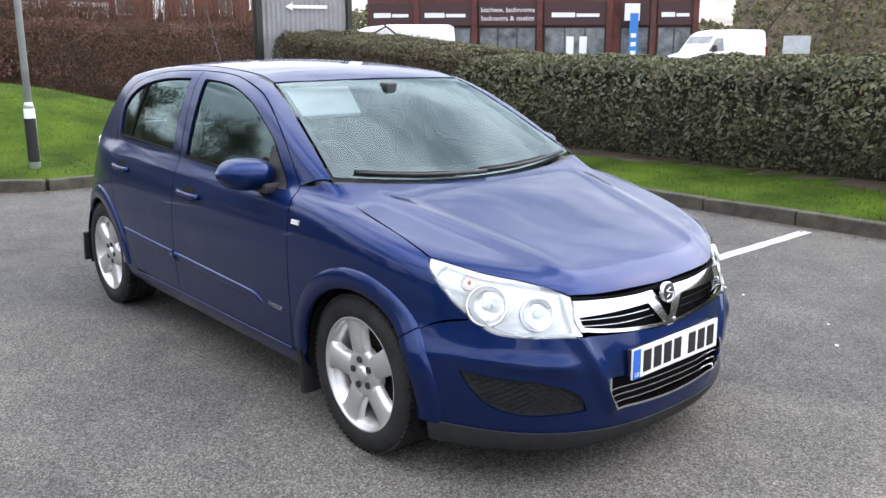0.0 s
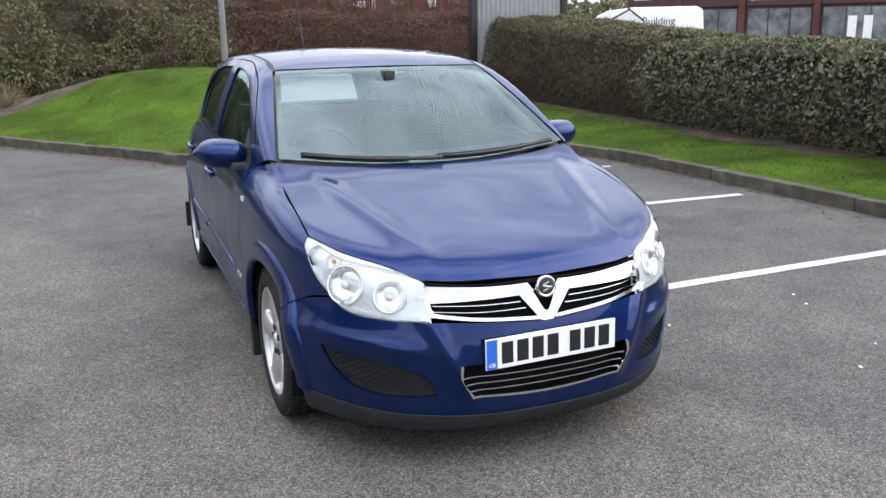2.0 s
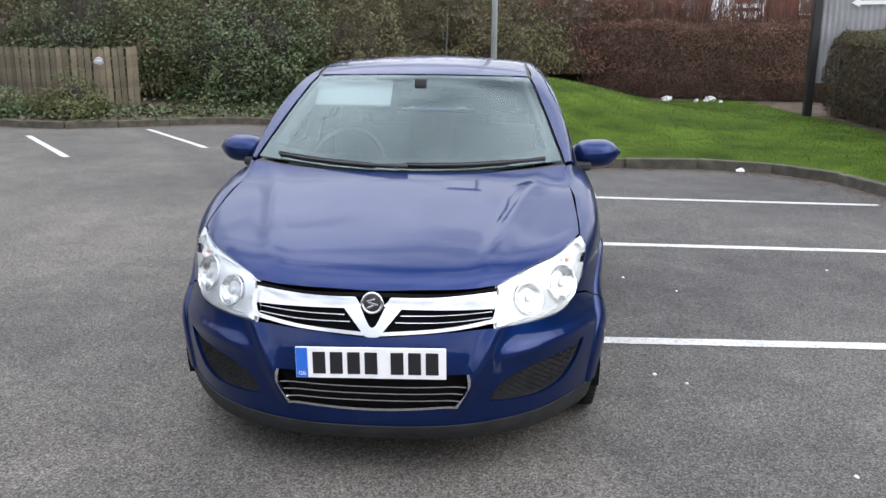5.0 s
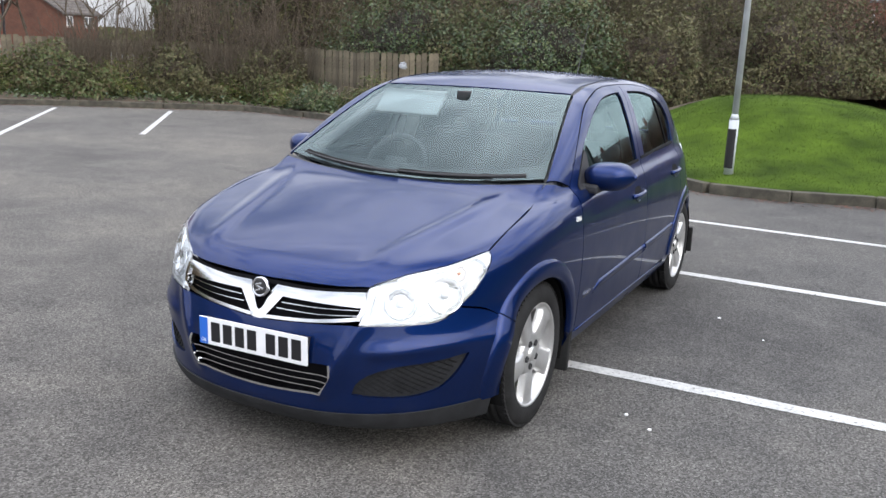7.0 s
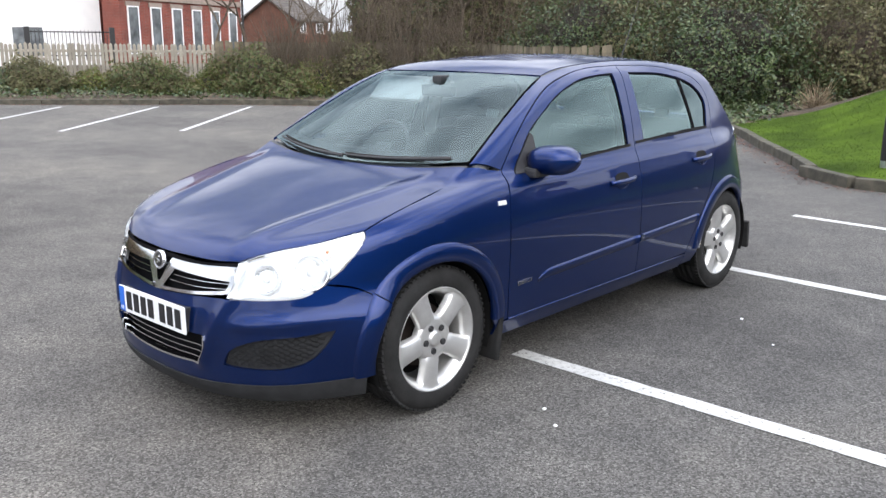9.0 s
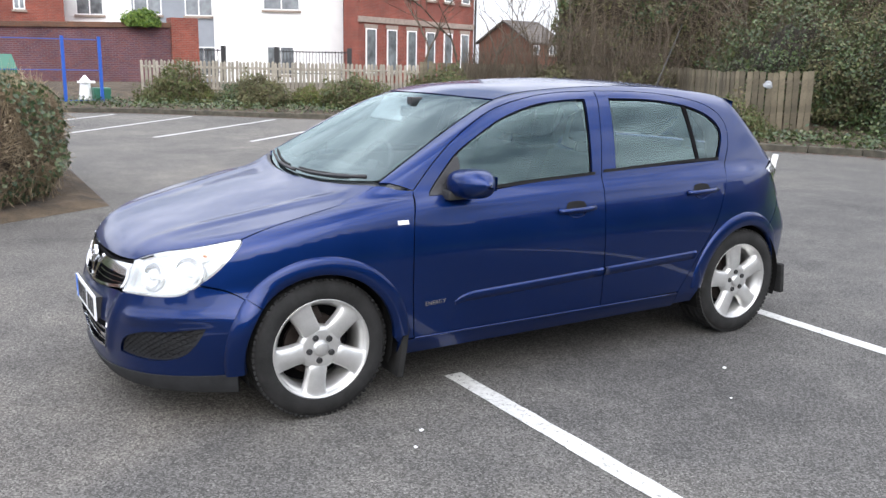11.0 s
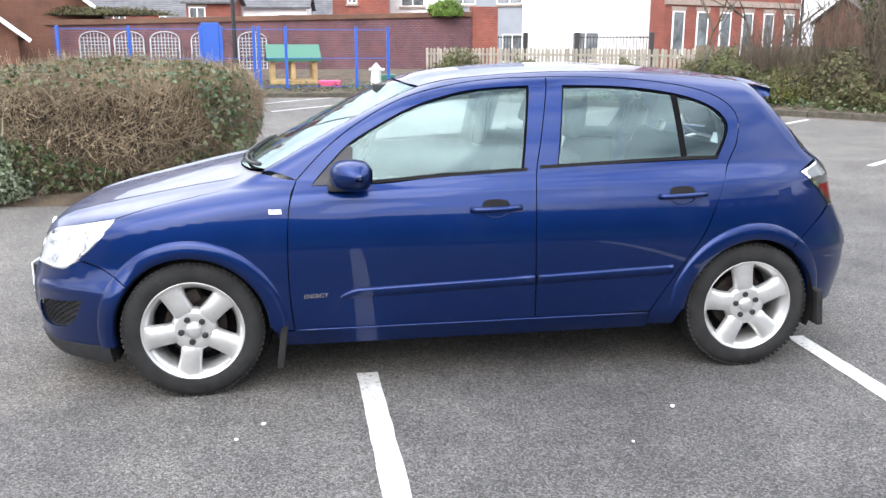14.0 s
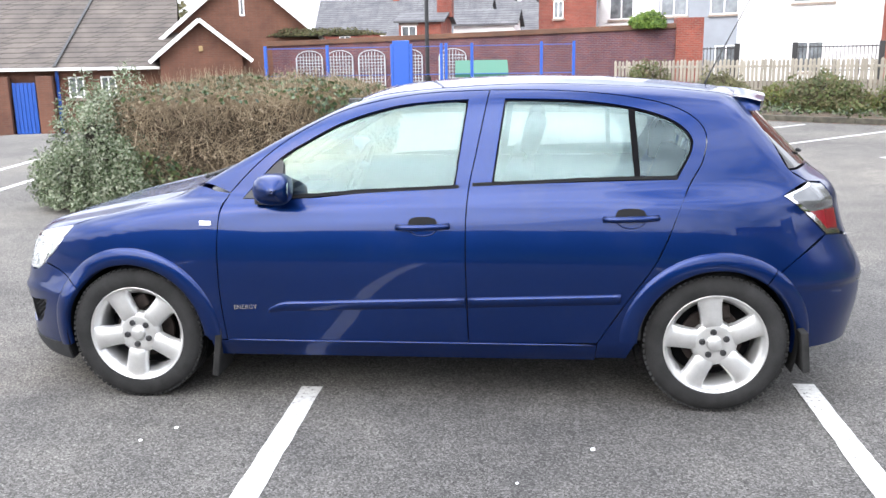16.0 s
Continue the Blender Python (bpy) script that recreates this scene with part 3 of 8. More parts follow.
panel("roof", [('t', 0, -0.315), ('t', 0.3, -0.305), ('t', 0.550, -0.268, 'c'), ('t', 0.540, 0.0), ('t', 0.542, 0.5), ('t', 0.53, 1.0), ('t', 0.49, 1.43, 'c'), ('t', 0.25, 1.50), ('t', 0, 1.52)], TOP, M_paint, car, sym=True, gap=0.004)
panel("roof_gutter", [('t', 0.565, -0.275, 'c'), ('t', 0.553, 0.0), ('t', 0.553, 0.5), ('t', 0.54, 1.0), ('t', 0.505, 1.41, 'c'), ('t', 0.485, 1.41, 'c'), ('t', 0.525, 1.0), ('t', 0.537, 0.5), ('t', 0.537, 0.0), ('t', 0.545, -0.27, 'c')], TOP, M_black, car, gap=0, lift=-0.003, rim=0)

# bumpers
fog = [('f', 0.412, 0.296, 'c'), ('f', 0.428, 0.335), ('f', 0.470, 0.375), ('f', 0.56, 0.410), ('f', 0.66, 0.425), ('f', 0.752, 0.447, 'c'), ('f', 0.722, 0.375), ('f', 0.675, 0.318), ('f', 0.60, 0.292), ('f', 0.50, 0.290)]
low_grille = [('f', 0, 0.395), ('f', 0.33, 0.402, 'c'), ('f', 0.335, 0.365), ('f', 0.295, 0.285, 'c'), ('f', 0, 0.272)]
arch_f = arc(-AXLE, 0.337, 141, 193, 6)
panel("front_bumper", [('f', 0, 0.532), ('f', 0.2, 0.545), ('f', 0.425, 0.560, 'c')] + LAMP_LOW[::-1][1:] + BUMP_SEAM[1:] + arch_f[1:-1] + [('s', -1.668, 0.245, 'c'), ('f', 0.62, 0.225), ('f', 0.45, 0.217), ('f', 0.25, 0.208), ('f', 0, 0.205)],
      FRONT, M_paint, car, holes=[low_grille, fog], sym=True, step=0.018)
panel("bumper_lip", [('f', 0, 0.209), ('f', 0.25, 0.212), ('f', 0.45, 0.221), ('f', 0.62, 0.229), ('s', -1.669, 0.249, 'c'), ('s', -1.66, 0.165, 'c'), ('f', 0.60, 0.152), ('f', 0.45, 0.152), ('f', 0.25, 0.150), ('f', 0, 0.150)], FRONT, M_lip, car, sym=True, lift=0.006, gap=0.001, rim=0.03, label="unpainted black plastic lip")
panel("rear_bumper", [('r', 0, 0.70), ('r', 0.4, 0.722), ('s', 1.862, 0.758, 'c'), ('s', 1.778, 0.772, 'c')] + SEAM_R[1:] + arc(AXLE, 0.337, 53, -8, 6)[1:] + [('s', 1.73, 0.272, 'c'), ('r', 0.42, 0.268), ('r', 0, 0.268)], REAR, M_paint, car, sym=True, step=0.024)
panel("tailgate", [('r', 0, 1.045), ('r', 0.45, 1.05), ('s', 1.604, 1.052, 'c'), ('s', 1.690, 1.0, 'c'), ('s', 1.782, 0.982, 'c'), ('s', 1.838, 0.90), ('s', 1.866, 0.765, 'c'), ('r', 0.4, 0.728), ('r', 0, 0.706)], Round(0.9, 1), M_paint, car, sym=True)
panel("rear_window", [('r', 0, 1.325), ('r', 0.36, 1.322), ('s', 1.455, 1.30, 'c')] + QUARTER_R[:2] + [('s', 1.602, 1.056, 'c'), ('r', 0.45, 1.054), ('r', 0, 1.05)], Round(0.9, 1), M_dglass, car, sym=True, gap=0.002, rim=0.006, label="dark tinted rear window")

# side glass with rubber surrounds
def glazing(outline, glass_name, cut):
    panel("window_seal", outline, SIDE, M_dark, car, holes=cut, gap=0.003, rim=0.01, lift=-0.006)
    for k, h in enumerate(cut):
        panel(glass_name, h, SIDE, M_qglass if k else M_glass, car, gap=-0.003, rim=0.0, lift=-0.010)


glass_f = [('s', -0.597, 0.965, 'c'), ('s', -0.594, 1.110, 'c'), ('s', -0.487, 1.176), ('s', -0.304, 1.266), ('s', -0.10, 1.326), ('s', 0.08, 1.348), ('s', 0.223, 1.354, 'c'), ('s', 0.173, 1.000, 'c'), ('s', -0.2, 0.990), ('s', -0.45, 0.968)]
glass_ra = [('s', 0.352, 1.020, 'c'), ('s', 0.402, 1.356, 'c'), ('s', 0.69, 1.347), ('s', 0.920, 1.318, 'c'), ('s', 0.945, 1.032, 'c')]
glass_rb = [('s', 0.977, 1.036, 'c'), ('s', 0.955, 1.310, 'c'), ('s', 1.085, 1.270), ('s', 1.166, 1.211), ('s', 1.181, 1.150), ('s', 1.118, 1.034, 'c')]
glazing(win_f, "front_side_window", [glass_f])
glazing(win_r, "rear_side_window", [glass_ra, glass_rb])
panel("belt_moulding", [('s', -0.58, 0.955, 'c'), ('s', -0.2, 0.984), ('s', 0.20, 1.004, 'c'), ('s', 0.198, 0.990, 'c'), ('s', -0.2, 0.970), ('s', -0.58, 0.941, 'c')], SIDE, M_seal, car, gap=0, lift=0.004, rim=0.012)
panel("belt_moulding", [('s', 0.26, 1.012, 'c'), ('s', 0.8, 1.034), ('s', 1.13, 1.038, 'c'), ('s', 1.123, 1.024, 'c'), ('s', 0.8, 1.020), ('s', 0.258, 0.998, 'c')], SIDE, M_seal, car, gap=0, lift=0.004, rim=0.012)

# windscreen, its dark border and the cowl
ws = [('t', 0, -1.125), ('t', 0.4, -1.07), ('t', 0.700, -0.970, 'c'), ('t', 0.647, -0.72), ('t', 0.595, -0.48), ('t', 0.554, -0.282, 'c'), ('t', 0.3, -0.312), ('t', 0, -0.325)]
ws_in = [('t', 0, -1.01), ('t', 0.4, -0.965), ('t', 0.640, -0.885, 'c'), ('t', 0.612, -0.72), ('t', 0.565, -0.48), ('t', 0.532, -0.325, 'c'), ('t', 0.3, -0.345), ('t', 0, -0.358)]
WS = Flat((0, 0.55, -0.84))
panel("windscreen", ws, WS, M_screen, car, sym=True, gap=0.003, rim=0.006)
panel("windscreen_border", ws, WS, M_black, car, holes=[ws_in], sym=True, gap=0.004, rim=0, lift=-0.004, label="black printed windscreen border")
panel("cowl", [('t', 0, -1.128), ('t', 0.4, -1.075), ('t', 0.71, -0.985, 'c'), ('t', 0.71, -1.03, 'c'), ('t', 0.5, -1.075), ('t', 0.25, -1.118), ('t', 0, -1.135)], TOP, M_black, car, sym=True, gap=0, lift=-0.006, rim=0)


def wiper(x0, x1):
    """Arm and blade lying along the foot of the screen."""
    pts = [spot('t', x0 + (x1 - x0) * k / 8, -1.085 + 0.135 * (abs(x0 + (x1 - x0) * k / 8) / 0.7) ** 2 + 0.010 * k / 8) + np.array((0, -0.018, 0.010)) for k in range(9)]
    w = tube("wiper", pts, 0.010, M_black, car, "black windscreen wiper", seg=8, taper=0.005)
    tube("blade", [p + np.array((0, 0.024, 0.002)) for p in pts[2:]], 0.007, M_rubber, w, seg=5)


wiper(0.62, 0.0)
wiper(0.01, -0.60)


def arch_flare(yw, a0, a1):
    """Raised lip round a wheel opening, from angle a0 to a1 in degrees from +y."""
    n = max(4, int(abs(a1 - a0) / 4))
    prof = ((0.336, -0.012), (0.3365, 0.008), (0.341, 0.013), (0.370, 0.014), (0.396, 0.011), (0.408, 0.007), (0.414, 0.0), (0.418, -0.006))
    vs, fs = [], []
    for i in range(n + 1):
        t = radians(a0 + (a1 - a0) * i / n)
        for r, out in prof:
            p = spot('s', yw + r * math.cos(t), 0.31 + r * math.sin(t))
            nn = form_normal(p[None])[0]
            vs.append(p + nn * out)
    m = len(prof)
    for i in range(n):
        for k in range(m - 1):
            fs.append((i * m + k, i * m + k + 1, (i + 1) * m + k + 1, (i + 1) * m + k))
    flip = (a1 > a0)
    for sx in (1, -1):
        mesh_ob("arch_flare", [(sx * v[0], v[1], v[2]) for v in vs], [f if (sx > 0) == flip else f[::-1] for f in fs], M_paint, car, "", True)


arch_flare(-AXLE, 2, 140.6)
arch_flare(-AXLE, 141.4, 190)
arch_flare(AXLE, 54.4, 178)
arch_flare(AXLE, -8, 53.6)

# ---- headlamps
BOWL_A, BOWL_B, BOWL_C = (0.672, -1.835, 0.672), (0.543, -1.945, 0.640), (0.688, -1.760, 0.742)
HL = Flat((-0.42, 0.80, -0.43))
lamp_ring = LAMP_TOP + LAMP_OUT[1:] + LAMP_LOW[1:]
panel("headlamp_lens", lamp_ring, HL, M_lens, car, gap=0.003, rim=0.004, lift=0.003, step=0.022, label="clear headlamp lens")
lamp_in = [('t', 0.462, -1.962, 'c'), ('t', 0.555, -1.895), ('t', 0.668, -1.785), ('t', 0.718, -1.68, 'c'), ('s', -1.668, 0.755), ('s', -1.74, 0.682), ('s', -1.803, 0.636, 'c'), ('f', 0.65, 0.594), ('f', 0.55, 0.580), ('f', 0.455, 0.577, 'c')]
panel("headlamp_rim", lamp_ring, HL, M_reflector, car, holes=[lamp_in], gap=0.004, rim=0.03, lift=-0.001, step=0.02, label="silver headlamp surround")
panel("headlamp_housing", lamp_ring, HL, M_reflector, car, gap=-0.006, rim=0.0, lift=-0.022, step=0.03, label="bright faceted reflector")


def lamp_bowl(seen, r, mat, name, label, bulb):
    """A round dish seated on the reflector behind the lens, with a bulb shield."""
    p = cast(*HL.rays(HL.flat(np.array([seen], float))))
    nrm = form_normal(p)[0]
    ax = Vector(nrm * 0.6 - HL.d * 0.4).normalized()
    c = Vector(p[0]) - ax * 0.027
    for sx in (1, -1):
        flip = Matrix.Diagonal((sx, 1, 1, 1))
        m = flip @ Matrix.Translation(c) @ ax.to_track_quat('Z', 'Y').to_matrix().to_4x4()
        vs, fs = lathe([(0.0, r * 1.12), (0.014, r * 1.06), (0.018, r), (0.013, r * 0.93), (0.006, r * 0.62), (0.003, r * 0.3), (0.003, 0.0005)], 'z', 32)
        bowl = mesh_ob(name, [m @ Vector(v) for v in vs], fs if sx > 0 else [f[::-1] for f in fs], mat, car, label, True)
        vs, fs = lathe([(0.002, 0.26 * r), (0.014, 0.25 * r), (0.018, 0.16 * r), (0.019, 0.0005)], 'z', 16)
        mesh_ob("bulb_shield", [m @ Vector(v) for v in vs], fs if sx > 0 else [f[::-1] for f in fs], bulb, bowl, "", True)


lamp_bowl(BOWL_A, 0.068, M_bowl, "reflector_bowl", "round chrome headlamp bowl", M_reflector)
lamp_bowl(BOWL_B, 0.056, M_bowl, "reflector_bowl", "round chrome headlamp bowl", M_reflector)
lamp_bowl(BOWL_C, 0.028, M_reflector, "indicator_bowl", "small indicator bowl with an amber bulb", M_amber)

# ---- grille: dark back, chrome top bar with a V, two thin bars, badge
FR = Flat((0, 1, 0))
gr = [('f', 0, 0.682), ('f', 0.2, 0.680), ('f', 0.425, 0.690, 'c'), ('f', 0.432, 0.60), ('f', 0.415, 0.576, 'c'), ('f', 0.2, 0.549), ('f', 0, 0.535)]
panel("grille_back", gr, FR, M_dark, car, sym=True, gap=0, rim=0, lift=-0.035)
# near-black strip painted as the shaded gap below the bonnet edge
panel("grille_gap", [('f', 0, 0.675), ('f', 0.25, 0.674), ('f', 0.43, 0.690, 'c'), ('f', 0.425, 0.676, 'c'), ('f', 0.2, 0.662), ('f', 0, 0.662)], FR, M_dark, car, sym=True, gap=0, rim=0.006, lift=-0.002, step=0.02)
panel("chrome_bar", [('f', 0, 0.640), ('f', 0.045, 0.640, 'c'), ('f', 0.066, 0.666, 'c'), ('f', 0.25, 0.668), ('f', 0.425, 0.680, 'c'), ('f', 0.420, 0.620, 'c'), ('f', 0.25, 0.622), ('f', 0.100, 0.624, 'c'), ('f', 0.025, 0.532, 'c'), ('f', 0, 0.528)],
      FR, M_chrome, car, holes=[[('f', 0, 0.628), ('f', 0.045, 0.632, 'c'), ('f', 0.0, 0.560)]], sym=True, gap=0, rim=0.012, lift=-0.003, step=0.02, label="chrome grille bar with central V")
panel("chrome_trim", [('f', 0.428, 0.664, 'c'), ('f', 0.437, 0.62), ('f', 0.424, 0.574, 'c'), ('f', 0.25, 0.551), ('f', 0.03, 0.535, 'c'), ('f', 0.03, 0.547, 'c'), ('f', 0.25, 0.563), ('f', 0.410, 0.586, 'c'), ('f', 0.420, 0.62), ('f', 0.414, 0.664, 'c')], FR, M_chrome, car, gap=0, rim=0.02, lift=0.006, step=0.02)
for z0, z1, xi in ((0.603, 0.611, 0.098), (0.580, 0.592, 0.080)):
    panel("grille_slat", [('f', xi, z0 - 0.002, 'c'), ('f', 0.25, z0), ('f', 0.412, z1 - 0.001, 'c'), ('f', 0.412, z1 + 0.001, 'c'), ('f', 0.25, z0 + 0.002), ('f', xi, z0 + 0.001, 'c')], FR, M_chrome, car, gap=0, rim=0.02, lift=-0.006, step=0.02)
vs, fs = lathe([(0.0, 0.039), (0.012, 0.039), (0.016, 0.035), (0.012, 0.031), (0.011, 0.0005)], 'z', 36)
rot = Matrix.Translation((0, spot('f', 0, 0.645)[1] - 0.006, 0.645)) @ Matrix.Rotation(radians(82), 4, 'X')
badge = mesh_ob("badge", [rot @ Vector(v) for v in vs], fs, M_chrome, car, "round chrome badge", True)
vs, fs = lathe([(0.0125, 0.0295), (0.0132, 0.026), (0.0132, 0.0005)], 'z', 30)
mesh_ob("badge_field", [rot @ Vector(v) for v in vs], fs, M_black, badge, "", True)
bm = bmesh.new()
for k, (bx, by, w, h, a) in enumerate(((-0.004, 0.010, 0.030, 0.008, 20), (0.004, -0.002, 0.034, 0.009, -15), (-0.006, -0.013, 0.024, 0.008, 25))):
    add_box(bm, (-w / 2, -h / 2, 0.013), (w / 2, h / 2, 0.017), 0.002, rot @ pose(bx, by, 0, 0, 0, a))
part("badge_emblem", bm, M_chrome, badge)

# lower grille, plate
panel("lower_grille_back", low_grille, FR, M_dark, car, sym=True, gap=-0.01, rim=0, lift=-0.05)
panel("lower_grille_trim", [('f', 0, 0.268), ('f', 0.298, 0.281, 'c'), ('f', 0.342, 0.365), ('f', 0.338, 0.405, 'c'), ('f', 0.329, 0.404, 'c'), ('f', 0.333, 0.350), ('f', 0.292, 0.289, 'c'), ('f', 0, 0.277)], FR, M_chrome, car, sym=True, gap=0, rim=0.025, lift=0.004, step=0.015, label="chrome lower grille surround")
for z in (0.302, 0.328, 0.354):
    w = 0.298 + (z - 0.29) * 0.45
    panel("lower_slat", [('f', 0, z - 0.0025), ('f', 0.15, z - 0.002), ('f', w, z, 'c'), ('f', w, z + 0.0045, 'c'), ('f', 0.15, z + 0.0025), ('f', 0, z + 0.002)], FR, M_chrome, car, sym=True, gap=0, rim=0.006, lift=-0.008, step=0.02)
py = spot('f', 0, 0.45)[1] - 0.010
plate = part("number_plate", box((-0.26, py - 0.004, 0.392), (0.26, py + 0.004, 0.503), 0.002, None), M_plate, car, "white number plate with a blue band")
plate.matrix_basis = Matrix.Translation((0, py, 0.447)) @ Matrix.Rotation(radians(-1.0), 4, 'Y') @ Matrix.Translation((0, -py, -0.447))
part("plate_band", box((-0.258, py - 0.006, 0.394), (-0.218, py - 0.0035, 0.501)), M_euro, plate, "blue plate band")
part("plate_holder", box((-0.25, py + 0.004, 0.40), (0.25, py + 0.04, 0.495)), M_black, plate)
for cx in (-0.178, -0.118, -0.058, 0.002, 0.092, 0.152, 0.212):
    part("plate_bar", box((cx - 0.022, py - 0.006, 0.408), (cx + 0.022, py - 0.0035, 0.487), 0.002), M_ink, plate)


def letters(body, size, m, mat, parent, name="lettering", extrude=0.001, align='CENTER', spacing=1.0):
    """Words in the built-in font, turned into a mesh."""
    cu = bpy.data.curves.new(name, 'FONT')
    cu.body, cu.size, cu.extrude, cu.align_x, cu.space_character = body, size, extrude, align, spacing
    tmp = bpy.data.objects.new(name, cu)
    me = bpy.data.meshes.new_from_object(tmp)
    bpy.data.objects.remove(tmp)
    me.materials.append(mat)
    ob = new(name, me)
    ob.matrix_basis = m
    if parent is not None:
        ob.parent = parent
    return ob


letters("GB", 0.020, Matrix.Translation((-0.238, py - 0.0068, 0.403)) @ Matrix.Rotation(radians(90), 4, 'X'), M_plate, plate, "plate_letters", 0.0004)

# fog recess: dark mesh of bars
panel("fog_back", fog, FRONT, M_lip, car, gap=-0.006, rim=0, lift=-0.015)
mesh_bars = []
for k in range(18):
    x0 = 0.33 + 0.030 * k
    for s in (1, -1):
        pts = []
        for t in np.linspace(0, 1, 7):
            xx, zz = x0 + s * 0.26 * (t - 0.5), 0.275 + 0.19 * t
            pts.append((xx, zz))
        mesh_bars.append(pts)
fog2 = np.array([(p[1], p[2]) for p in fog])
mv, mf = [], []
for pts in mesh_bars:
    q = np.array([a + (b - a) * t for a, b in zip(np.array(pts)[:-1], np.array(pts)[1:]) for t in (0, 0.25, 0.5, 0.75)])
    q = q[inside(q, fog2)]
    if len(q) < 3:
        continue
    o = cast(np.stack([q[:, 0], np.full(len(q), -3.6), q[:, 1]], 1), (0, 1, 0))
    o = o[~np.isnan(o[:, 0])]
    nn = form_normal(o)
    o = o - nn * 0.011
    for a, b in zip(o[:-1], o[1:]):
        if np.linalg.norm(b - a) > 0.03:
            continue
        k = len(mv)
        w = np.array((0.0025, 0, 0.0025))
        mv += [a - w, a + w, b + w, b - w, a - w + (0, 0.008, 0), a + w + (0, 0.008, 0), b + w + (0, 0.008, 0), b - w + (0, 0.008, 0)]
        mf += [(k, k + 1, k + 2, k + 3), (k, k + 4, k + 5, k + 1), (k + 2, k + 6, k + 7, k + 3)]
for sx in (1, -1):
    mesh_ob("fog_mesh", [(v[0] * sx, v[1], v[2]) for v in mv], mf if sx > 0 else [f[::-1] for f in mf], M_lip, car, "black plastic honeycomb grille")

# ---- tail lamps, spoiler, rear details
TL = Flat((-0.8, -0.6, 0))
tl_ring = LAMP_R + [('s', 1.864, 0.758, 'c'), ('s', 1.836, 0.895), ('s', 1.782, 0.978, 'c')]
panel("tail_lamp", tl_ring, TL, M_smoke, car, gap=0.003, rim=0.02, label="smoked tail lamp with a red lower half")
panel("tail_lamp_red", [('s', 1.682, 0.878, 'c'), ('s', 1.758, 0.797, 'c'), ('s', 1.856, 0.782, 'c'), ('s', 1.840, 0.874, 'c')], TL, M_red, car, gap=0.002, rim=0.004, lift=0.002, step=0.015)
panel("tail_lamp_trim", [('s', 1.573, 0.948, 'c'), ('s', 1.690, 0.857), ('s', 1.778, 0.772, 'c'), ('s', 1.864, 0.758, 'c'), ('s', 1.861, 0.778, 'c'), ('s', 1.788, 0.792, 'c'), ('s', 1.708, 0.868), ('s', 1.612, 0.942), ('s', 1.700, 0.984), ('s', 1.690, 0.998, 'c')], TL, M_chrome, car, gap=0.001, rim=0.006, lift=0.0035, step=0.012)
sp_v, sp_f = [], []
for i in range(21):
    x = -0.50 + 1.0 * i / 20
    y0 = 1.47 - 0.30 * x * x
    z0 = roof_top(np.array([1.5]))[0] - 0.10 * x * x
    y1 = 1.62 - 0.42 * x * x
    z1 = z0 - 0.030
    sp_v += [(x, y0, z0 + 0.006), (x, (y0 + y1) / 2, z0 - 0.002), (x, y1, z1 + 0.012), (x, y1 - 0.004, z1 - 0.028), (x, y0 + 0.03, z0 - 0.06)]
for i in range(20):
    for k in range(5):
        k2 = (k + 1) % 5
        sp_f.append((i * 5 + k, i * 5 + k2, (i + 1) * 5 + k2, (i + 1) * 5 + k))
sp_f += [(0, 1, 2, 3, 4), tuple(100 + k for k in (4, 3, 2, 1, 0))]
mesh_ob("spoiler", sp_v, sp_f, M_paint, car, "body-coloured roof spoiler", True)
tube("aerial", [(0.0, 1.36, 1.385), (0.0, 1.375, 1.425), (0.0, 1.56, 1.80)], 0.006, M_black, car, "thin black roof aerial", taper=0.002)
tube("rear_wiper", [spot('r', x, z) + np.array((0, 0.012, 0.008)) for x, z in ((0.02, 1.06), (0.15, 1.07), (0.28, 1.085), (0.38, 1.10))], 0.008, M_black, car, seg=6)

# ---- mirrors
def mirror(sx):
    """Painted shell on a black foot, open to the rear where the mirror glass sits."""
    n, m = 22, 20
    vs, fs = [], []
    for i in range(n + 1):
        t = i / n                                  # from root to tip
        x = 0.775 + 0.235 * t
        fat = (1 - abs(2 * t - 0.9) ** 3.2 * 0.72)
        yc, zc = -0.598 + 0.030 * t, 1.006 - 0.004 * t
        hy, hz = 0.098 * fat + 0.006, 0.064 * fat + 0.004
        for k in range(m):
            a = 2 * math.pi * k / m
            c, s = math.cos(a), math.sin(a)
            yy = -abs(c) ** 0.8 * hy if c < 0 else abs(c) ** 0.7 * hy * 0.66
            zz = math.copysign(abs(s) ** 0.75, s) * hz
            vs.append((sx * x, yc + yy, zc + zz - 0.012 * (1 - t)))
    for i in range(n):
        for k in range(m):
            k2 = (k + 1) % m
            f = (i * m + k, (i + 1) * m + k, (i + 1) * m + k2, i * m + k2)
            fs.append(f if sx < 0 else f[::-1])
    ends = [tuple(range(m)), tuple(n * m + k for k in range(m))]
    fs += [e if sx > 0 else e[::-1] for e in (ends[0], ends[1][::-1])]
    shell = mesh_ob("door_mirror", vs, fs, M_paint, car, "body-coloured door mirror", True)
    mesh_ob("mirror_glass", [(sx * 0.84, -0.528, 0.965), (sx * 0.97, -0.515, 0.970), (sx * 0.975, -0.513, 1.034), (sx * 0.845, -0.526, 1.038)], [(0, 1, 2, 3)], M_chrome, shell)
    part("mirror_foot", box((min(sx * 0.70, sx * 0.86), -0.70, 0.922), (max(sx * 0.70, sx * 0.86), -0.57, 0.966), 0.014), M_black, shell, "black plastic mirror foot")


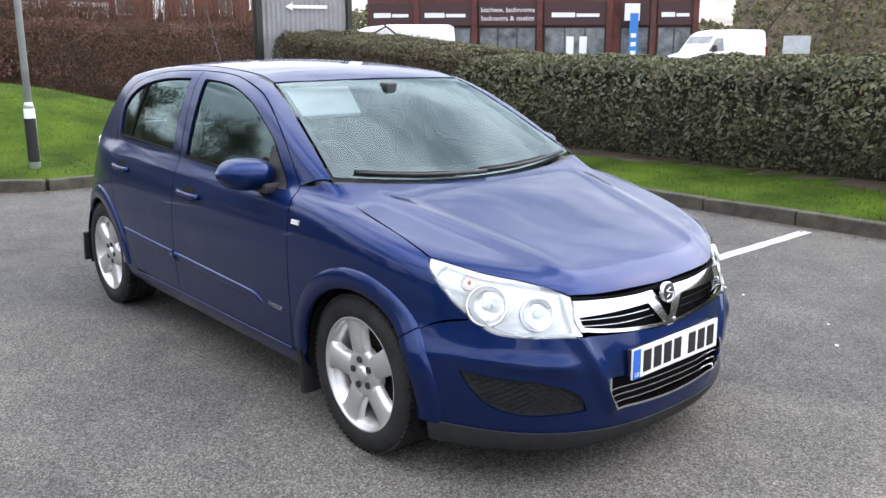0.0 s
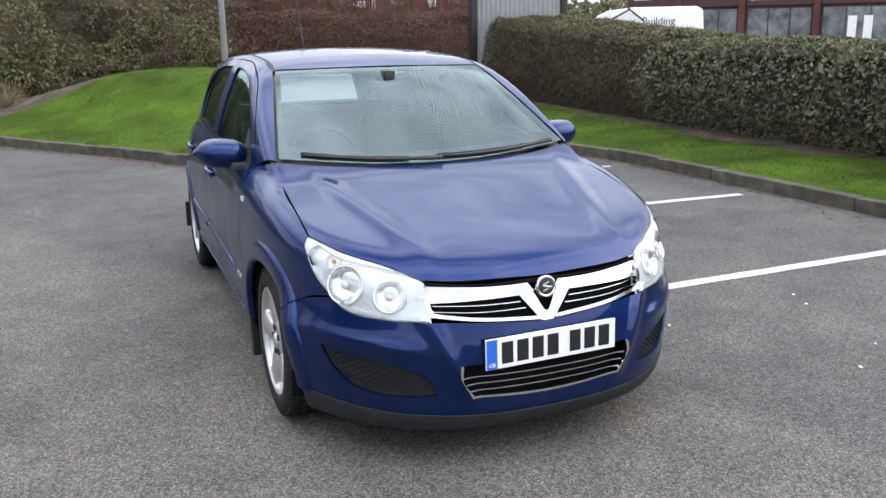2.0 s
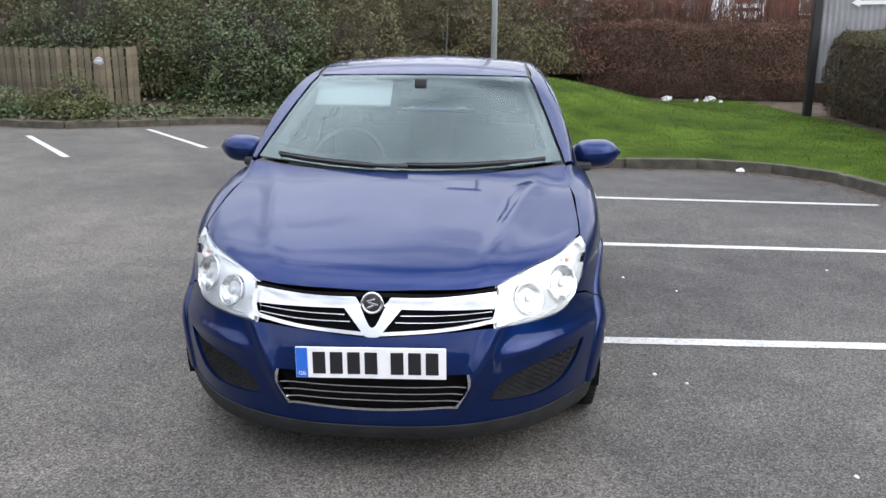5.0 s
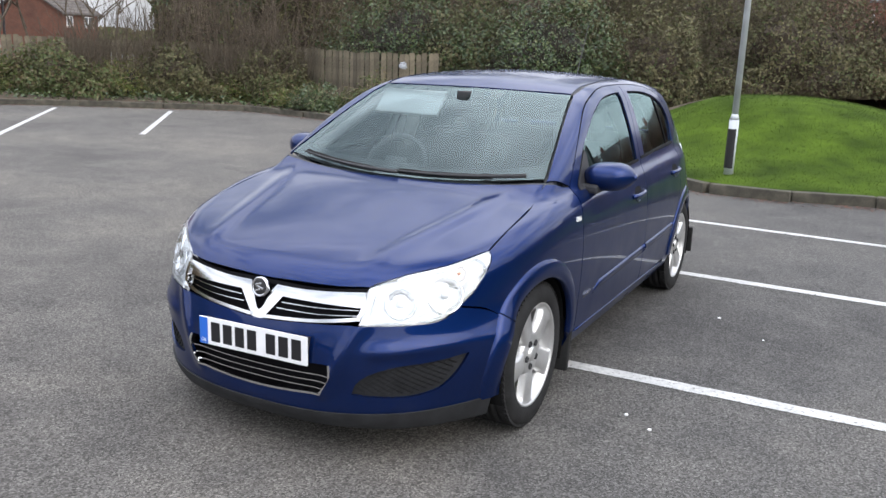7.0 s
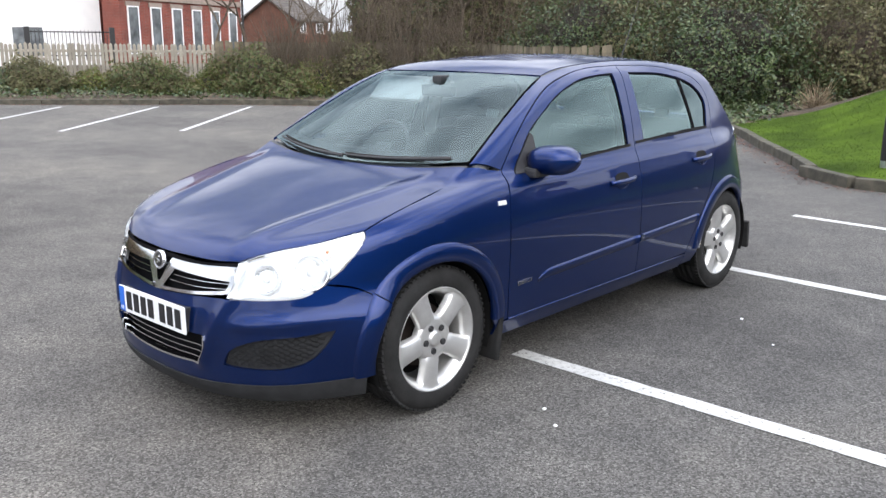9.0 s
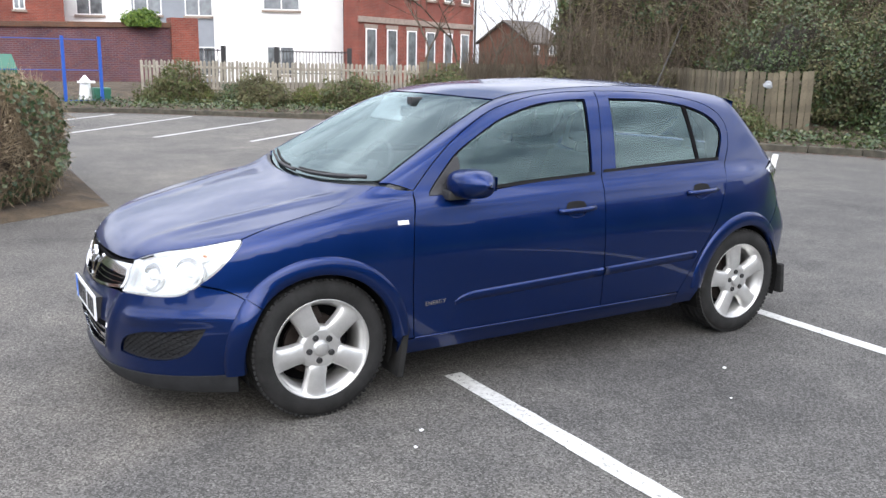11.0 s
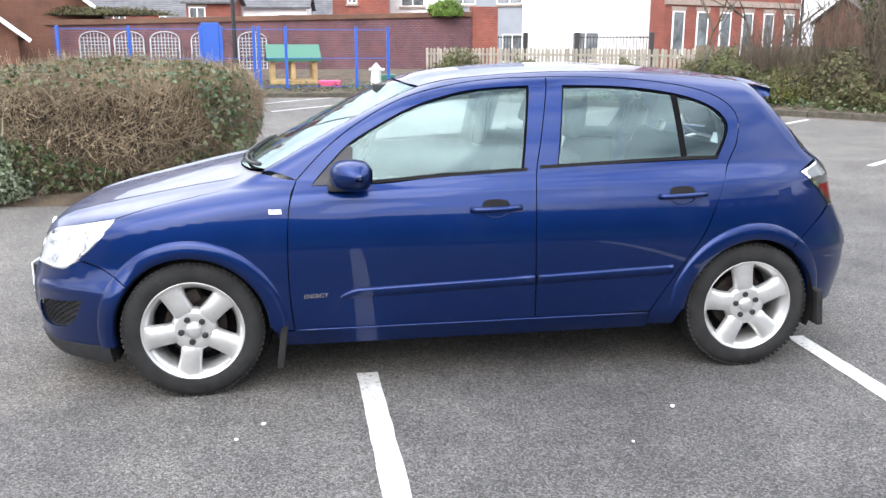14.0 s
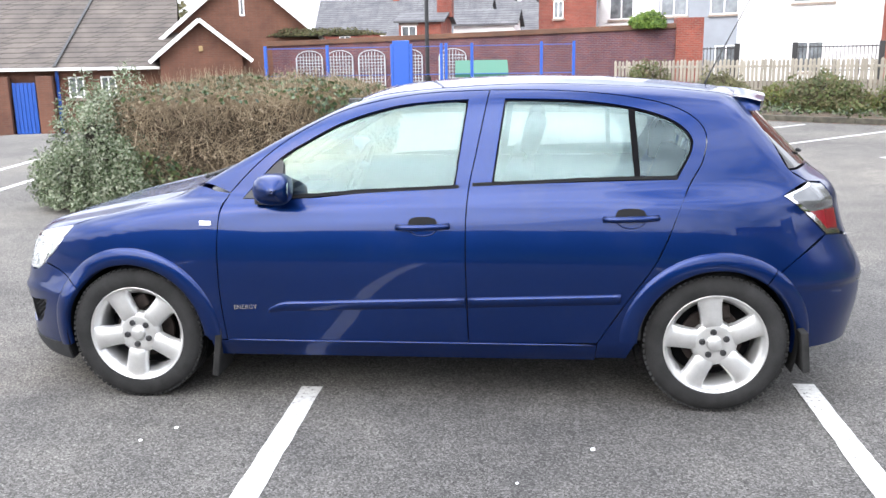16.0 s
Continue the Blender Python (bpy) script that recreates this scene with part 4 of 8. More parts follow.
for sx in (1, -1):
    mirror(sx)
panel("mirror_sail", [('s', -0.768, 0.942, 'c'), ('s', -0.685, 1.03), ('s', -0.60, 1.112, 'c'), ('s', -0.585, 1.10, 'c'), ('s', -0.59, 0.945, 'c')], SIDE, M_black, car, gap=0, lift=0.003, rim=0.012, label="black plastic corner panel")

# ---- door handles, side repeaters, lettering, washer marks
for y0, z0 in ((0.045, 0.835), (0.93, 0.872)):
    cup = [('s', y0 - 0.066, z0 + 0.002, 'c'), ('s', y0 - 0.052, z0 + 0.030), ('s', y0, z0 + 0.037), ('s', y0 + 0.052, z0 + 0.030), ('s', y0 + 0.066, z0 + 0.002, 'c')]
    # no recess is cut: this flat dark patch is the hollow's shade
    panel("handle_cup", cup, SIDE, M_seal, car, gap=0, rim=0, lift=0.0015, step=0.015, label="flat dark patch painted as the shade behind the handle")
    for sx in (1, -1):
        rim_pts = [spot('s', y0 + 0.066 * math.sin(radians(a)), z0 - 0.044 * math.cos(radians(a))) + np.array((0.001, 0, 0)) for a in range(-88, 89, 11)]
        tube("cup_rim", [(sx * q[0], q[1], q[2]) for q in rim_pts], 0.0035, M_paint, car, seg=6)
    for sx in (1, -1):
        p0 = [spot('s', y0 - 0.115 + 0.23 * k / 8, z0 - 0.004 + 0.02 * (k / 8 - 0.5) * 0.3) + np.array((0.022 - 0.018 * abs(2 * k / 8 - 1) ** 3, 0, 0)) for k in range(9)]
        tube("door_handle", [(sx * q[0], q[1], q[2]) for q in p0], 0.0135, M_paint, car, "body-coloured pull handle", seg=8)
panel("side_repeater", [('s', -0.957, 0.853, 'c'), ('s', -0.902, 0.852, 'c'), ('s', -0.900, 0.830, 'c'), ('s', -0.955, 0.830, 'c')], SIDE, M_reflector, car, gap=0.002, rim=0.006, lift=0.005, step=0.01, label="clear side indicator")
for sx in (1, -1):
    q = spot('s', -0.765, 0.455)
    letters("ENERGY", 0.028, Matrix.Translation((sx * (q[0] + 0.004), -0.765, 0.452)) @ Matrix.Rotation(radians(90 * sx), 4, 'Z') @ Matrix.Rotation(radians(90), 4, 'X') @ Matrix.Rotation(radians(2 * sx), 4, 'Z'), M_chrome, car, "door_lettering", 0.0008, spacing=1.05)

# ---- wheels
def wheel_parts(parent):
    """Five-spoke alloy with tyre, hub cap, nuts and brake disc; the outer face looks along +x."""
    vs, fs = lathe([(-0.105, 0.205), (-0.102, 0.285), (-0.090, 0.305), (-0.060, 0.3135), (-0.045, 0.3140), (-0.043, 0.306), (-0.035, 0.306), (-0.033, 0.3145), (-0.004, 0.315), (-0.002, 0.307), (0.006, 0.307), (0.008, 0.315),
                    (0.037, 0.3145), (0.039, 0.306), (0.047, 0.306), (0.049, 0.314), (0.064, 0.3135), (0.088, 0.306), (0.101, 0.288), (0.106, 0.262), (0.104, 0.235), (0.098, 0.226), (0.088, 0.218)], 'x', 64)
    tyre = mesh_ob("tyre", vs, fs, M_rubber, parent, "black road tyre", True)
    for x0, x1, sk in ((0.050, 0.092, 0.03), (-0.092, -0.050, -0.03)):
        bm = bmesh.new()
        for i in range(72):
            a = 2 * math.pi * i / 72
            m = Matrix.Rotation(a, 4, 'X') @ Matrix.Translation(((x0 + x1) / 2, 0, 0.3095)) @ Matrix.Rotation(sk * 8, 4, 'Z')
            add_box(bm, (-(x1 - x0) / 2, -0.0085, -0.006), ((x1 - x0) / 2, 0.0085, 0.004), 0, m)
        part("shoulder_tread", bm, M_rubber, tyre)["kind"] = "stuff"
    vs, fs = lathe([(-0.100, 0.206), (-0.095, 0.212), (-0.080, 0.190), (0.040, 0.186), (0.078, 0.208), (0.090, 0.226), (0.098, 0.227), (0.098, 0.222), (0.092, 0.217), (0.074, 0.207), (0.052, 0.198), (0.040, 0.186)], 'x', 56)
    rim_ob = mesh_ob("rim", vs, fs, M_alloy, parent, "silver five-spoke alloy rim", True)
    # spokes: broad wedge spokes that flare towards the rim
    for s in range(5):
        a = 2 * math.pi * s / 5
        rows = ((0.035, 0.026, 0.074), (0.065, 0.040, 0.079), (0.088, 0.051, 0.083), (0.102, 0.0490, 0.086), (0.125, 0.0485, 0.088), (0.160, 0.0505, 0.089), (0.188, 0.0540, 0.089), (0.202, 0.058, 0.089), (0.212, 0.069, 0.090), (0.220, 0.090, 0.092))
        sv, sf = [], []
        for r, hw, x in rows:
            for u, dx in ((-1, -0.034), (-0.90, -0.009), (-0.72, -0.001), (0, 0.0), (0.72, -0.001), (0.90, -0.009), (1, -0.034)):
                sv.append(Matrix.Rotation(a, 4, 'X') @ Vector((x + dx, u * hw, math.sqrt(max(r * r - (u * hw) ** 2 * (1 if r > 0.10 else 0), 0)))))
        for i in range(len(rows) - 1):
            for k in range(6):
                sf.append((i * 7 + k, i * 7 + k + 1, (i + 1) * 7 + k + 1, (i + 1) * 7 + k))
        mesh_ob("spoke", sv, sf, M_alloy, rim_ob, "", True)
    vs, fs = lathe([(0.045, 0.103), (0.066, 0.101), (0.078, 0.093), (0.082, 0.078), (0.080, 0.050), (0.078, 0.036), (0.080, 0.033), (0.088, 0.031), (0.091, 0.026), (0.092, 0.0005)], 'x', 30)
    mesh_ob("hub_cap", vs, fs, M_alloy, rim_ob, "", True)
    for s in range(5):
        a = 2 * math.pi * s / 5
        vs, fs = lathe([(0.070, 0.0150), (0.0868, 0.0140), (0.0875, 0.0115), (0.084, 0.0095), (0.0855, 0.0070), (0.0855, 0.0005)], 'x', 12)
        mesh_ob("wheel_nut", [Vector((v[0], v[1] + 0.055 * math.cos(a + math.pi / 2), v[2] + 0.055 * math.sin(a + math.pi / 2))) for v in vs], fs, M_black, rim_ob)
    vs, fs = lathe([(-0.02, 0.06), (0.0, 0.06), (0.0, 0.138), (-0.02, 0.138)], 'x', 36, True)
    mesh_ob("brake_disc", vs, fs, M_disc, parent, "rusty brake disc")
    part("caliper", box((-0.06, -0.03, 0.09), (0.02, 0.09, 0.155), 0.01), M_disc, parent)
    vs, fs = lathe([(-0.06, 0.19), (-0.062, 0.03)], 'x', 30)
    mesh_ob("back_plate", vs, fs, M_dark, parent)


first = empty("wheel")
wheel_parts(first)
first.parent = car
first.matrix_basis = pose(0.738, -AXLE, 0.311, 27) @ Matrix.Diagonal((1, 0.992, 0.992, 1))
for i, (sx, yw, turn) in enumerate(((1, AXLE, 8), (-1, -AXLE, 12), (-1, AXLE, -20))):
    w = copy_thing(first, Matrix.Translation((sx * 0.738, yw, 0.311)) @ Matrix.Rotation(0 if sx > 0 else math.pi, 4, 'Z') @ Matrix.Rotation(radians(turn), 4, 'X') @ Matrix.Diagonal((1, 0.992, 0.992, 1)))

# arch liners, mud flaps, underbody
for sx in (1, -1):
    for yw in (-AXLE, AXLE):
        vs, fs = [], []
        for i in range(25):
            a = radians(-20 + 220 * i / 24)
            for x in (0.50, 0.835):
                vs.append((sx * x, yw + 0.343 * math.cos(a), 0.31 + 0.343 * math.sin(a)))
        for i in range(24):
            fs.append((2 * i, 2 * i + 1, 2 * i + 3, 2 * i + 2))
        fs.append(tuple(2 * i for i in range(25)))
        mesh_ob("arch_liner", vs, fs, M_wheelwell, car, "", True)
        yb = yw + 0.375
        fl = part("mud_flap", box((min(sx * 0.66, sx * 0.858), -0.016, -0.17 if yw < 0 else -0.10), (max(sx * 0.66, sx * 0.858), 0.016, 0.08), 0.008), M_rubber, car, "black mud flap")
        fl.matrix_basis = pose(0, yb + (0.02 if yw < 0 else -0.005), 0.29 if yw < 0 else 0.30, -8 if yw < 0 else 6)
bm = bmesh.new()
add_box(bm, (-0.50, -2.0, 0.20), (0.50, 1.85, 0.42), 0.03)
add_box(bm, (-0.76, -0.88, 0.21), (0.76, 0.86, 0.30), 0.02)
add_box(bm, (-0.50, -1.95, 0.16), (0.50, -1.70, 0.58), 0.03)
add_box(bm, (-0.50, -1.95, 0.42), (0.50, -1.05, 0.66), 0.03)
add_box(bm, (-0.40, 1.70, 0.30), (0.40, 1.80, 0.66), 0.03)
add_box(bm, (-0.78, -1.0, 0.28), (0.78, -0.93, 0.90), 0.01)
part("underbody", bm, M_dark, car)

# ---- cabin
for sx in (1, -1):
    part("door_lining", box((min(sx * 0.735, sx * 0.765), -0.85, 0.30), (max(sx * 0.735, sx * 0.765), 1.15, 0.97), 0.01), M_dash, car)
bm = bmesh.new()
add_box(bm, (-0.74, -0.98, 0.60), (0.74, -0.60, 0.89), 0.05)
add_box(bm, (-0.70, -1.02, 0.86), (0.70, -0.72, 0.925), 0.03)
add_box(bm, (-0.62, -0.80, 0.89), (-0.16, -0.60, 0.955), 0.03)
add_box(bm, (-0.13, -0.70, 0.45), (0.13, -0.52, 0.80), 0.03)
part("dashboard", bm, M_dash, car, "dark grey dashboard")
sw = Matrix.Translation((-0.37, -0.48, 0.91)) @ Matrix.Rotation(radians(66), 4, 'X')
n = 30
ring = tube("steering_wheel", [sw @ Vector((0.185 * math.cos(2 * math.pi * k / n), 0.185 * math.sin(2 * math.pi * k / n), 0)) for k in range(n + 1)], 0.014, M_dash, car, "dark grey steering wheel")
bm = bmesh.new()
add_box(bm, (-0.18, -0.02, -0.02), (0.18, 0.03, 0.01), 0.008, sw)
add_box(bm, (-0.07, -0.07, -0.03), (0.07, 0.06, 0.02), 0.015, sw)
part("wheel_boss", bm, M_dash, ring)


def seat(x0, y0, w, wide):
    bm = bmesh.new()
    add_box(bm, (x0 - w / 2, y0, 0.36), (x0 + w / 2, y0 + 0.50, 0.54), 0.05)
    tilt = Matrix.Translation((0, y0 + 0.46, 0.48)) @ Matrix.Rotation(radians(-18), 4, 'X')
    add_box(bm, (x0 - w / 2, -0.06, 0), (x0 + w / 2, 0.07, 0.60), 0.05, tilt)
    s = part("seat", bm, M_seat, car, "dark grey cloth seat", True)
    for hx in wide:
        h = part("headrest", box((hx - 0.13, -0.035, 0.655), (hx + 0.13, 0.05, 0.84), 0.035, tilt), M_seat, s, "", True)
        part("headrest_posts", box((hx - 0.05, 0.0, 0.58), (hx + 0.05, 0.015, 0.67), 0.003, tilt), M_chrome, h)


seat(-0.37, -0.18, 0.50, (-0.37,))
seat(0.37, -0.18, 0.50, (0.37,))
seat(0.0, 0.66, 1.26, (-0.36, 0.36))
part("parcel_shelf", box((-0.60, 1.22, 0.93), (0.60, 1.66, 0.96), 0.01), M_seat, car)
part("sun_visor", box((-0.20, -0.012, -0.085), (0.20, 0.012, 0.085), 0.01, pose(-0.36, -0.345, 1.262, -42)), M_visor, car, "pale sun visor folded down")
mir = part("interior_mirror", box((-0.115, -0.435, 1.235), (0.115, -0.405, 1.295), 0.012), M_black, car, "black interior mirror")
part("mirror_stalk", box((-0.03, -0.44, 1.28), (0.03, -0.36, 1.345), 0.008), M_black, mir)
for sx in (1, -1):
    tube("pillar_trim", [(sx * 0.70, -0.93, 0.95), (sx * 0.64, -0.62, 1.10), (sx * 0.575, -0.34, 1.26), (sx * 0.555, -0.22, 1.315)], 0.030, M_trim, car, "pale grey pillar lining", seg=8)
    tube("pillar_trim", [(sx * 0.74, 0.27, 0.95), (sx * 0.69, 0.28, 1.15), (sx * 0.60, 0.31, 1.28)], 0.040, M_trim, car, seg=8)
    tube("pillar_trim", [(sx * 0.68, 1.26, 0.97), (sx * 0.63, 1.26, 1.15), (sx * 0.54, 1.22, 1.30)], 0.075, M_trim, car, seg=8)
rl_v, rl_f = [], []
for i in range(12):
    y = -0.12 + 1.55 * i / 11
    for k in range(9):
        x = -0.48 + 0.96 * k / 8
        rl_v.append((x, y, float(roof_top(np.array([y]))[0]) - 0.14 * x * x - 0.065))
for i in range(11):
    for k in range(8):
        rl_f.append((i * 9 + k, (i + 1) * 9 + k, (i + 1) * 9 + k + 1, i * 9 + k + 1))
mesh_ob("roof_lining", rl_v, rl_f, M_trim, car, "pale grey roof lining", True)
# ---------------------------------------------------------------- outdoor materials
def asphalt_mat():
    m, nt, b, out = nodes_of("worn_asphalt")
    v = obj_vec(nt)
    vor = nt.nodes.new("ShaderNodeTexVoronoi")
    vor.inputs["Scale"].default_value = 150
    nt.links.new(v, vor.inputs["Vector"])
    grit = ramp_node(nt, vor.outputs["Color"], [(0.10, (0.045, 0.043, 0.040)), (0.50, (0.105, 0.101, 0.095)), (0.75, (0.165, 0.160, 0.150)), (0.97, (0.245, 0.238, 0.225))])
    fine = noise_node(nt, v, 420, 2)
    mid = noise_node(nt, v, 2.6, 6, 0.65)
    wide = noise_node(nt, v, 0.33, 5, 0.6)
    c = mix_node(nt, 1.0, grit, ramp_node(nt, fine, [(0.3, (0.75,) * 3), (0.7, (1.12,) * 3)]), 'MULTIPLY')
    c = mix_node(nt, 1.0, c, ramp_node(nt, mid, [(0.3, (0.80, 0.80, 0.80)), (0.7, (1.08, 1.07, 1.05))]), 'MULTIPLY')
    c = mix_node(nt, 1.0, c, ramp_node(nt, wide, [(0.34, (0.72, 0.72, 0.73)), (0.5, (1.0, 1.0, 1.0)), (0.66, (1.25, 1.23, 1.19))]), 'MULTIPLY')
    # a later, darker strip of tar across the bays
    sep = nt.nodes.new("ShaderNodeSeparateXYZ")
    nt.links.new(v, sep.inputs[0])
    wob = nt.nodes.new("ShaderNodeMath")
    wob.operation = 'MULTIPLY_ADD'
    wob.inputs[1].default_value, wob.inputs[2].default_value = 0.35, -0.17
    nt.links.new(mid, wob.inputs[0])
    add = nt.nodes.new("ShaderNodeMath")
    nt.links.new(sep.outputs["Y"], add.inputs[0])
    nt.links.new(wob.outputs[0], add.inputs[1])
    mr = nt.nodes.new("ShaderNodeMapRange")
    mr.inputs["From Min"].default_value, mr.inputs["From Max"].default_value = -2.95, -2.6
    mr.inputs["To Min"].default_value, mr.inputs["To Max"].default_value = 0, 1
    nt.links.new(add.outputs[0], mr.inputs["Value"])
    mr2 = nt.nodes.new("ShaderNodeMapRange")
    mr2.inputs["From Min"].default_value, mr2.inputs["From Max"].default_value = -1.75, -1.55
    mr2.inputs["To Min"].default_value, mr2.inputs["To Max"].default_value = 1, 0
    nt.links.new(add.outputs[0], mr2.inputs["Value"])
    mul = nt.nodes.new("ShaderNodeMath")
    mul.operation = 'MULTIPLY'
    nt.links.new(mr.outputs[0], mul.inputs[0])
    nt.links.new(mr2.outputs[0], mul.inputs[1])
    c = mix_node(nt, ramp_node(nt, mul.outputs[0], [(0, (0, 0, 0)), (1, (0.28,) * 3)]), c, mix_node(nt, 1.0, c, (0.62, 0.62, 0.64), 'MULTIPLY'))
    # the bays were resurfaced with darker tar than the browner drive in front of them
    side = nt.nodes.new("ShaderNodeVectorMath")
    side.operation = 'DOT_PRODUCT'
    side.inputs[1].default_value = (0.87, 0.50, 0)
    nt.links.new(v, side.inputs[0])
    rag = nt.nodes.new("ShaderNodeMath")
    nt.links.new(side.outputs["Value"], rag.inputs[0])
    nt.links.new(wob.outputs[0], rag.inputs[1])
    bay = nt.nodes.new("ShaderNodeMapRange")
    bay.inputs["From Min"].default_value, bay.inputs["From Max"].default_value = -0.36, -0.16
    nt.links.new(rag.outputs[0], bay.inputs["Value"])
    c = mix_node(nt, 1.0, c, ramp_node(nt, bay.outputs[0], [(0, (1.10, 1.08, 1.06)), (1, (0.86, 0.865, 0.88))]), 'MULTIPLY')
    nt.links.new(c, b.inputs["Base Color"])
    b.inputs["Roughness"].default_value = 0.88
    b.inputs["Specular IOR Level"].default_value = 0.25
    bump_to(nt, b, vor.outputs["Distance"], 0.4, 0.003)
    return m


def line_mat():
    m, nt, b, out = nodes_of("worn_white_line_paint")
    v = obj_vec(nt)
    n = noise_node(nt, v, 45, 5, 0.7)
    n2 = noise_node(nt, v, 6, 4)
    c = ramp_node(nt, n, [(0.33, (0.15, 0.148, 0.14)), (0.44, (0.52, 0.52, 0.50)), (0.7, (0.66, 0.66, 0.64))])
    c = mix_node(nt, 1.0, c, ramp_node(nt, n2, [(0.3, (0.78,) * 3), (0.7, (1.0,) * 3)]), 'MULTIPLY')
    nt.links.new(c, b.inputs["Base Color"])
    b.inputs["Roughness"].default_value = 0.75
    bump_to(nt, b, n, 0.4, 0.003)
    return m


def brick_mat(name, c1, c2, mortar, scale=1.0):
    m, nt, b, out = nodes_of(name)
    tc = nt.nodes.new("ShaderNodeTexCoord")
    sep, com = nt.nodes.new("ShaderNodeSeparateXYZ"), nt.nodes.new("ShaderNodeCombineXYZ")
    nt.links.new(tc.outputs["Object"], sep.inputs[0])
    ad = nt.nodes.new("ShaderNodeMath")
    nt.links.new(sep.outputs["X"], ad.inputs[0])
    nt.links.new(sep.outputs["Y"], ad.inputs[1])
    nt.links.new(ad.outputs[0], com.inputs["X"])
    nt.links.new(sep.outputs["Z"], com.inputs["Y"])
    br = nt.nodes.new("ShaderNodeTexBrick")
    br.inputs["Color1"].default_value, br.inputs["Color2"].default_value, br.inputs["Mortar"].default_value = (*c1, 1), (*c2, 1), (*mortar, 1)
    br.inputs["Scale"].default_value = scale
    br.inputs["Brick Width"].default_value, br.inputs["Row Height"].default_value, br.inputs["Mortar Size"].default_value = 0.225, 0.075, 0.008
    nt.links.new(com.outputs[0], br.inputs["Vector"])
    n = noise_node(nt, tc.outputs["Object"], 0.9, 5, 0.65)
    c = mix_node(nt, 1.0, br.outputs["Color"], ramp_node(nt, n, [(0.3, (0.62, 0.60, 0.62)), (0.7, (1.1, 1.06, 1.02))]), 'MULTIPLY')
    nt.links.new(c, b.inputs["Base Color"])
    b.inputs["Roughness"].default_value = 0.9
    bump_to(nt, b, br.outputs["Fac"], 0.25, -0.008)
    return m


def leaf_mat(name, cols, rough=0.5, trans=0.25):
    """Leaves that differ from one to the next, with some light through them."""
    m, nt, b, out = nodes_of(name)
    g = nt.nodes.new("ShaderNodeNewGeometry")
    v = obj_vec(nt)
    n = len(cols)
    c = ramp_node(nt, g.outputs["Random Per Island"], [(i / max(1, n - 1), col) for i, col in enumerate(cols)])
    c = mix_node(nt, 1.0, c, ramp_node(nt, noise_node(nt, v, 1.4, 4), [(0.3, (0.65,) * 3), (0.7, (1.15,) * 3)]), 'MULTIPLY')
    nt.links.new(c, b.inputs["Base Color"])
    b.inputs["Roughness"].default_value = rough
    tl, mx = nt.nodes.new("ShaderNodeBsdfTranslucent"), nt.nodes.new("ShaderNodeMixShader")
    nt.links.new(c, tl.inputs[0])
    mx.inputs[0].default_value = trans
    nt.links.new(b.outputs[0], mx.inputs[1])
    nt.links.new(tl.outputs[0], mx.inputs[2])
    nt.links.new(mx.outputs[0], out.inputs[0])
    return m


M_asphalt, M_line = asphalt_mat(), line_mat()
M_kerb = stuff_mat("mossy_concrete_kerb", (0.092, 0.084, 0.062), 0.9, vary=0.5, scale=6, fine=70, bump=0.5, dist=0.006, island=0.25)
M_grass = stuff_mat("lawn_soil_and_grass", (0.040, 0.078, 0.007), 1.0, vary=0.45, scale=1.3, fine=55, bump=0.6, dist=0.015, spec=0.1, alt=(0.058, 0.096, 0.009))
M_blade = leaf_mat("grass_blades", [(0.036, 0.072, 0.006), (0.046, 0.086, 0.008), (0.060, 0.100, 0.010), (0.085, 0.105, 0.018)], 0.9, 0.3)
M_soil = stuff_mat("dark_soil_and_leaf_litter", (0.050, 0.036, 0.024), 1.0, vary=0.5, scale=3, fine=45, bump=1.0, dist=0.03, alt=(0.09, 0.065, 0.04))
M_laurel = leaf_mat("evergreen_hedge_leaves", [(0.040, 0.050, 0.022), (0.062, 0.074, 0.032), (0.090, 0.088, 0.044), (0.14, 0.150, 0.080), (0.12, 0.085, 0.045)], 0.48, 0.25)
M_laurel_top = leaf_mat("pale_hedge_tips", [(0.06, 0.075, 0.025), (0.12, 0.13, 0.05), (0.17, 0.16, 0.08)], 0.5, 0.2)
M_beech = leaf_mat("brown_green_hedge_leaves", [(0.058, 0.036, 0.020), (0.080, 0.050, 0.028), (0.048, 0.056, 0.024), (0.11, 0.075, 0.042)], 0.7, 0.2)
M_russet = leaf_mat("russet_dead_leaves", [(0.10, 0.046, 0.034), (0.165, 0.078, 0.054), (0.23, 0.12, 0.082), (0.10, 0.066, 0.048)], 0.8, 0.2)
M_stem = leaf_mat("russet_hedge_twigs", [(0.10, 0.055, 0.042), (0.17, 0.10, 0.078), (0.24, 0.155, 0.12), (0.13, 0.075, 0.06)], 0.85, 0.15)
M_dry = leaf_mat("dry_straw_twigs", [(0.15, 0.105, 0.065), (0.26, 0.195, 0.125), (0.37, 0.29, 0.19), (0.46, 0.38, 0.26)], 0.9, 0.15)
M_varieg = leaf_mat("variegated_leaves", [(0.05, 0.08, 0.03), (0.12, 0.16, 0.08), (0.22, 0.25, 0.17), (0.34, 0.36, 0.26)], 0.5, 0.25)
M_ivy = leaf_mat("ivy_leaves", [(0.022, 0.044, 0.016), (0.042, 0.074, 0.022), (0.075, 0.11, 0.036), (0.13, 0.145, 0.06)], 0.4, 0.15)
M_bramble = leaf_mat("bramble_and_scrub", [(0.060, 0.058, 0.024), (0.10, 0.092, 0.042), (0.16, 0.14, 0.07), (0.07, 0.10, 0.03)], 0.8, 0.2)
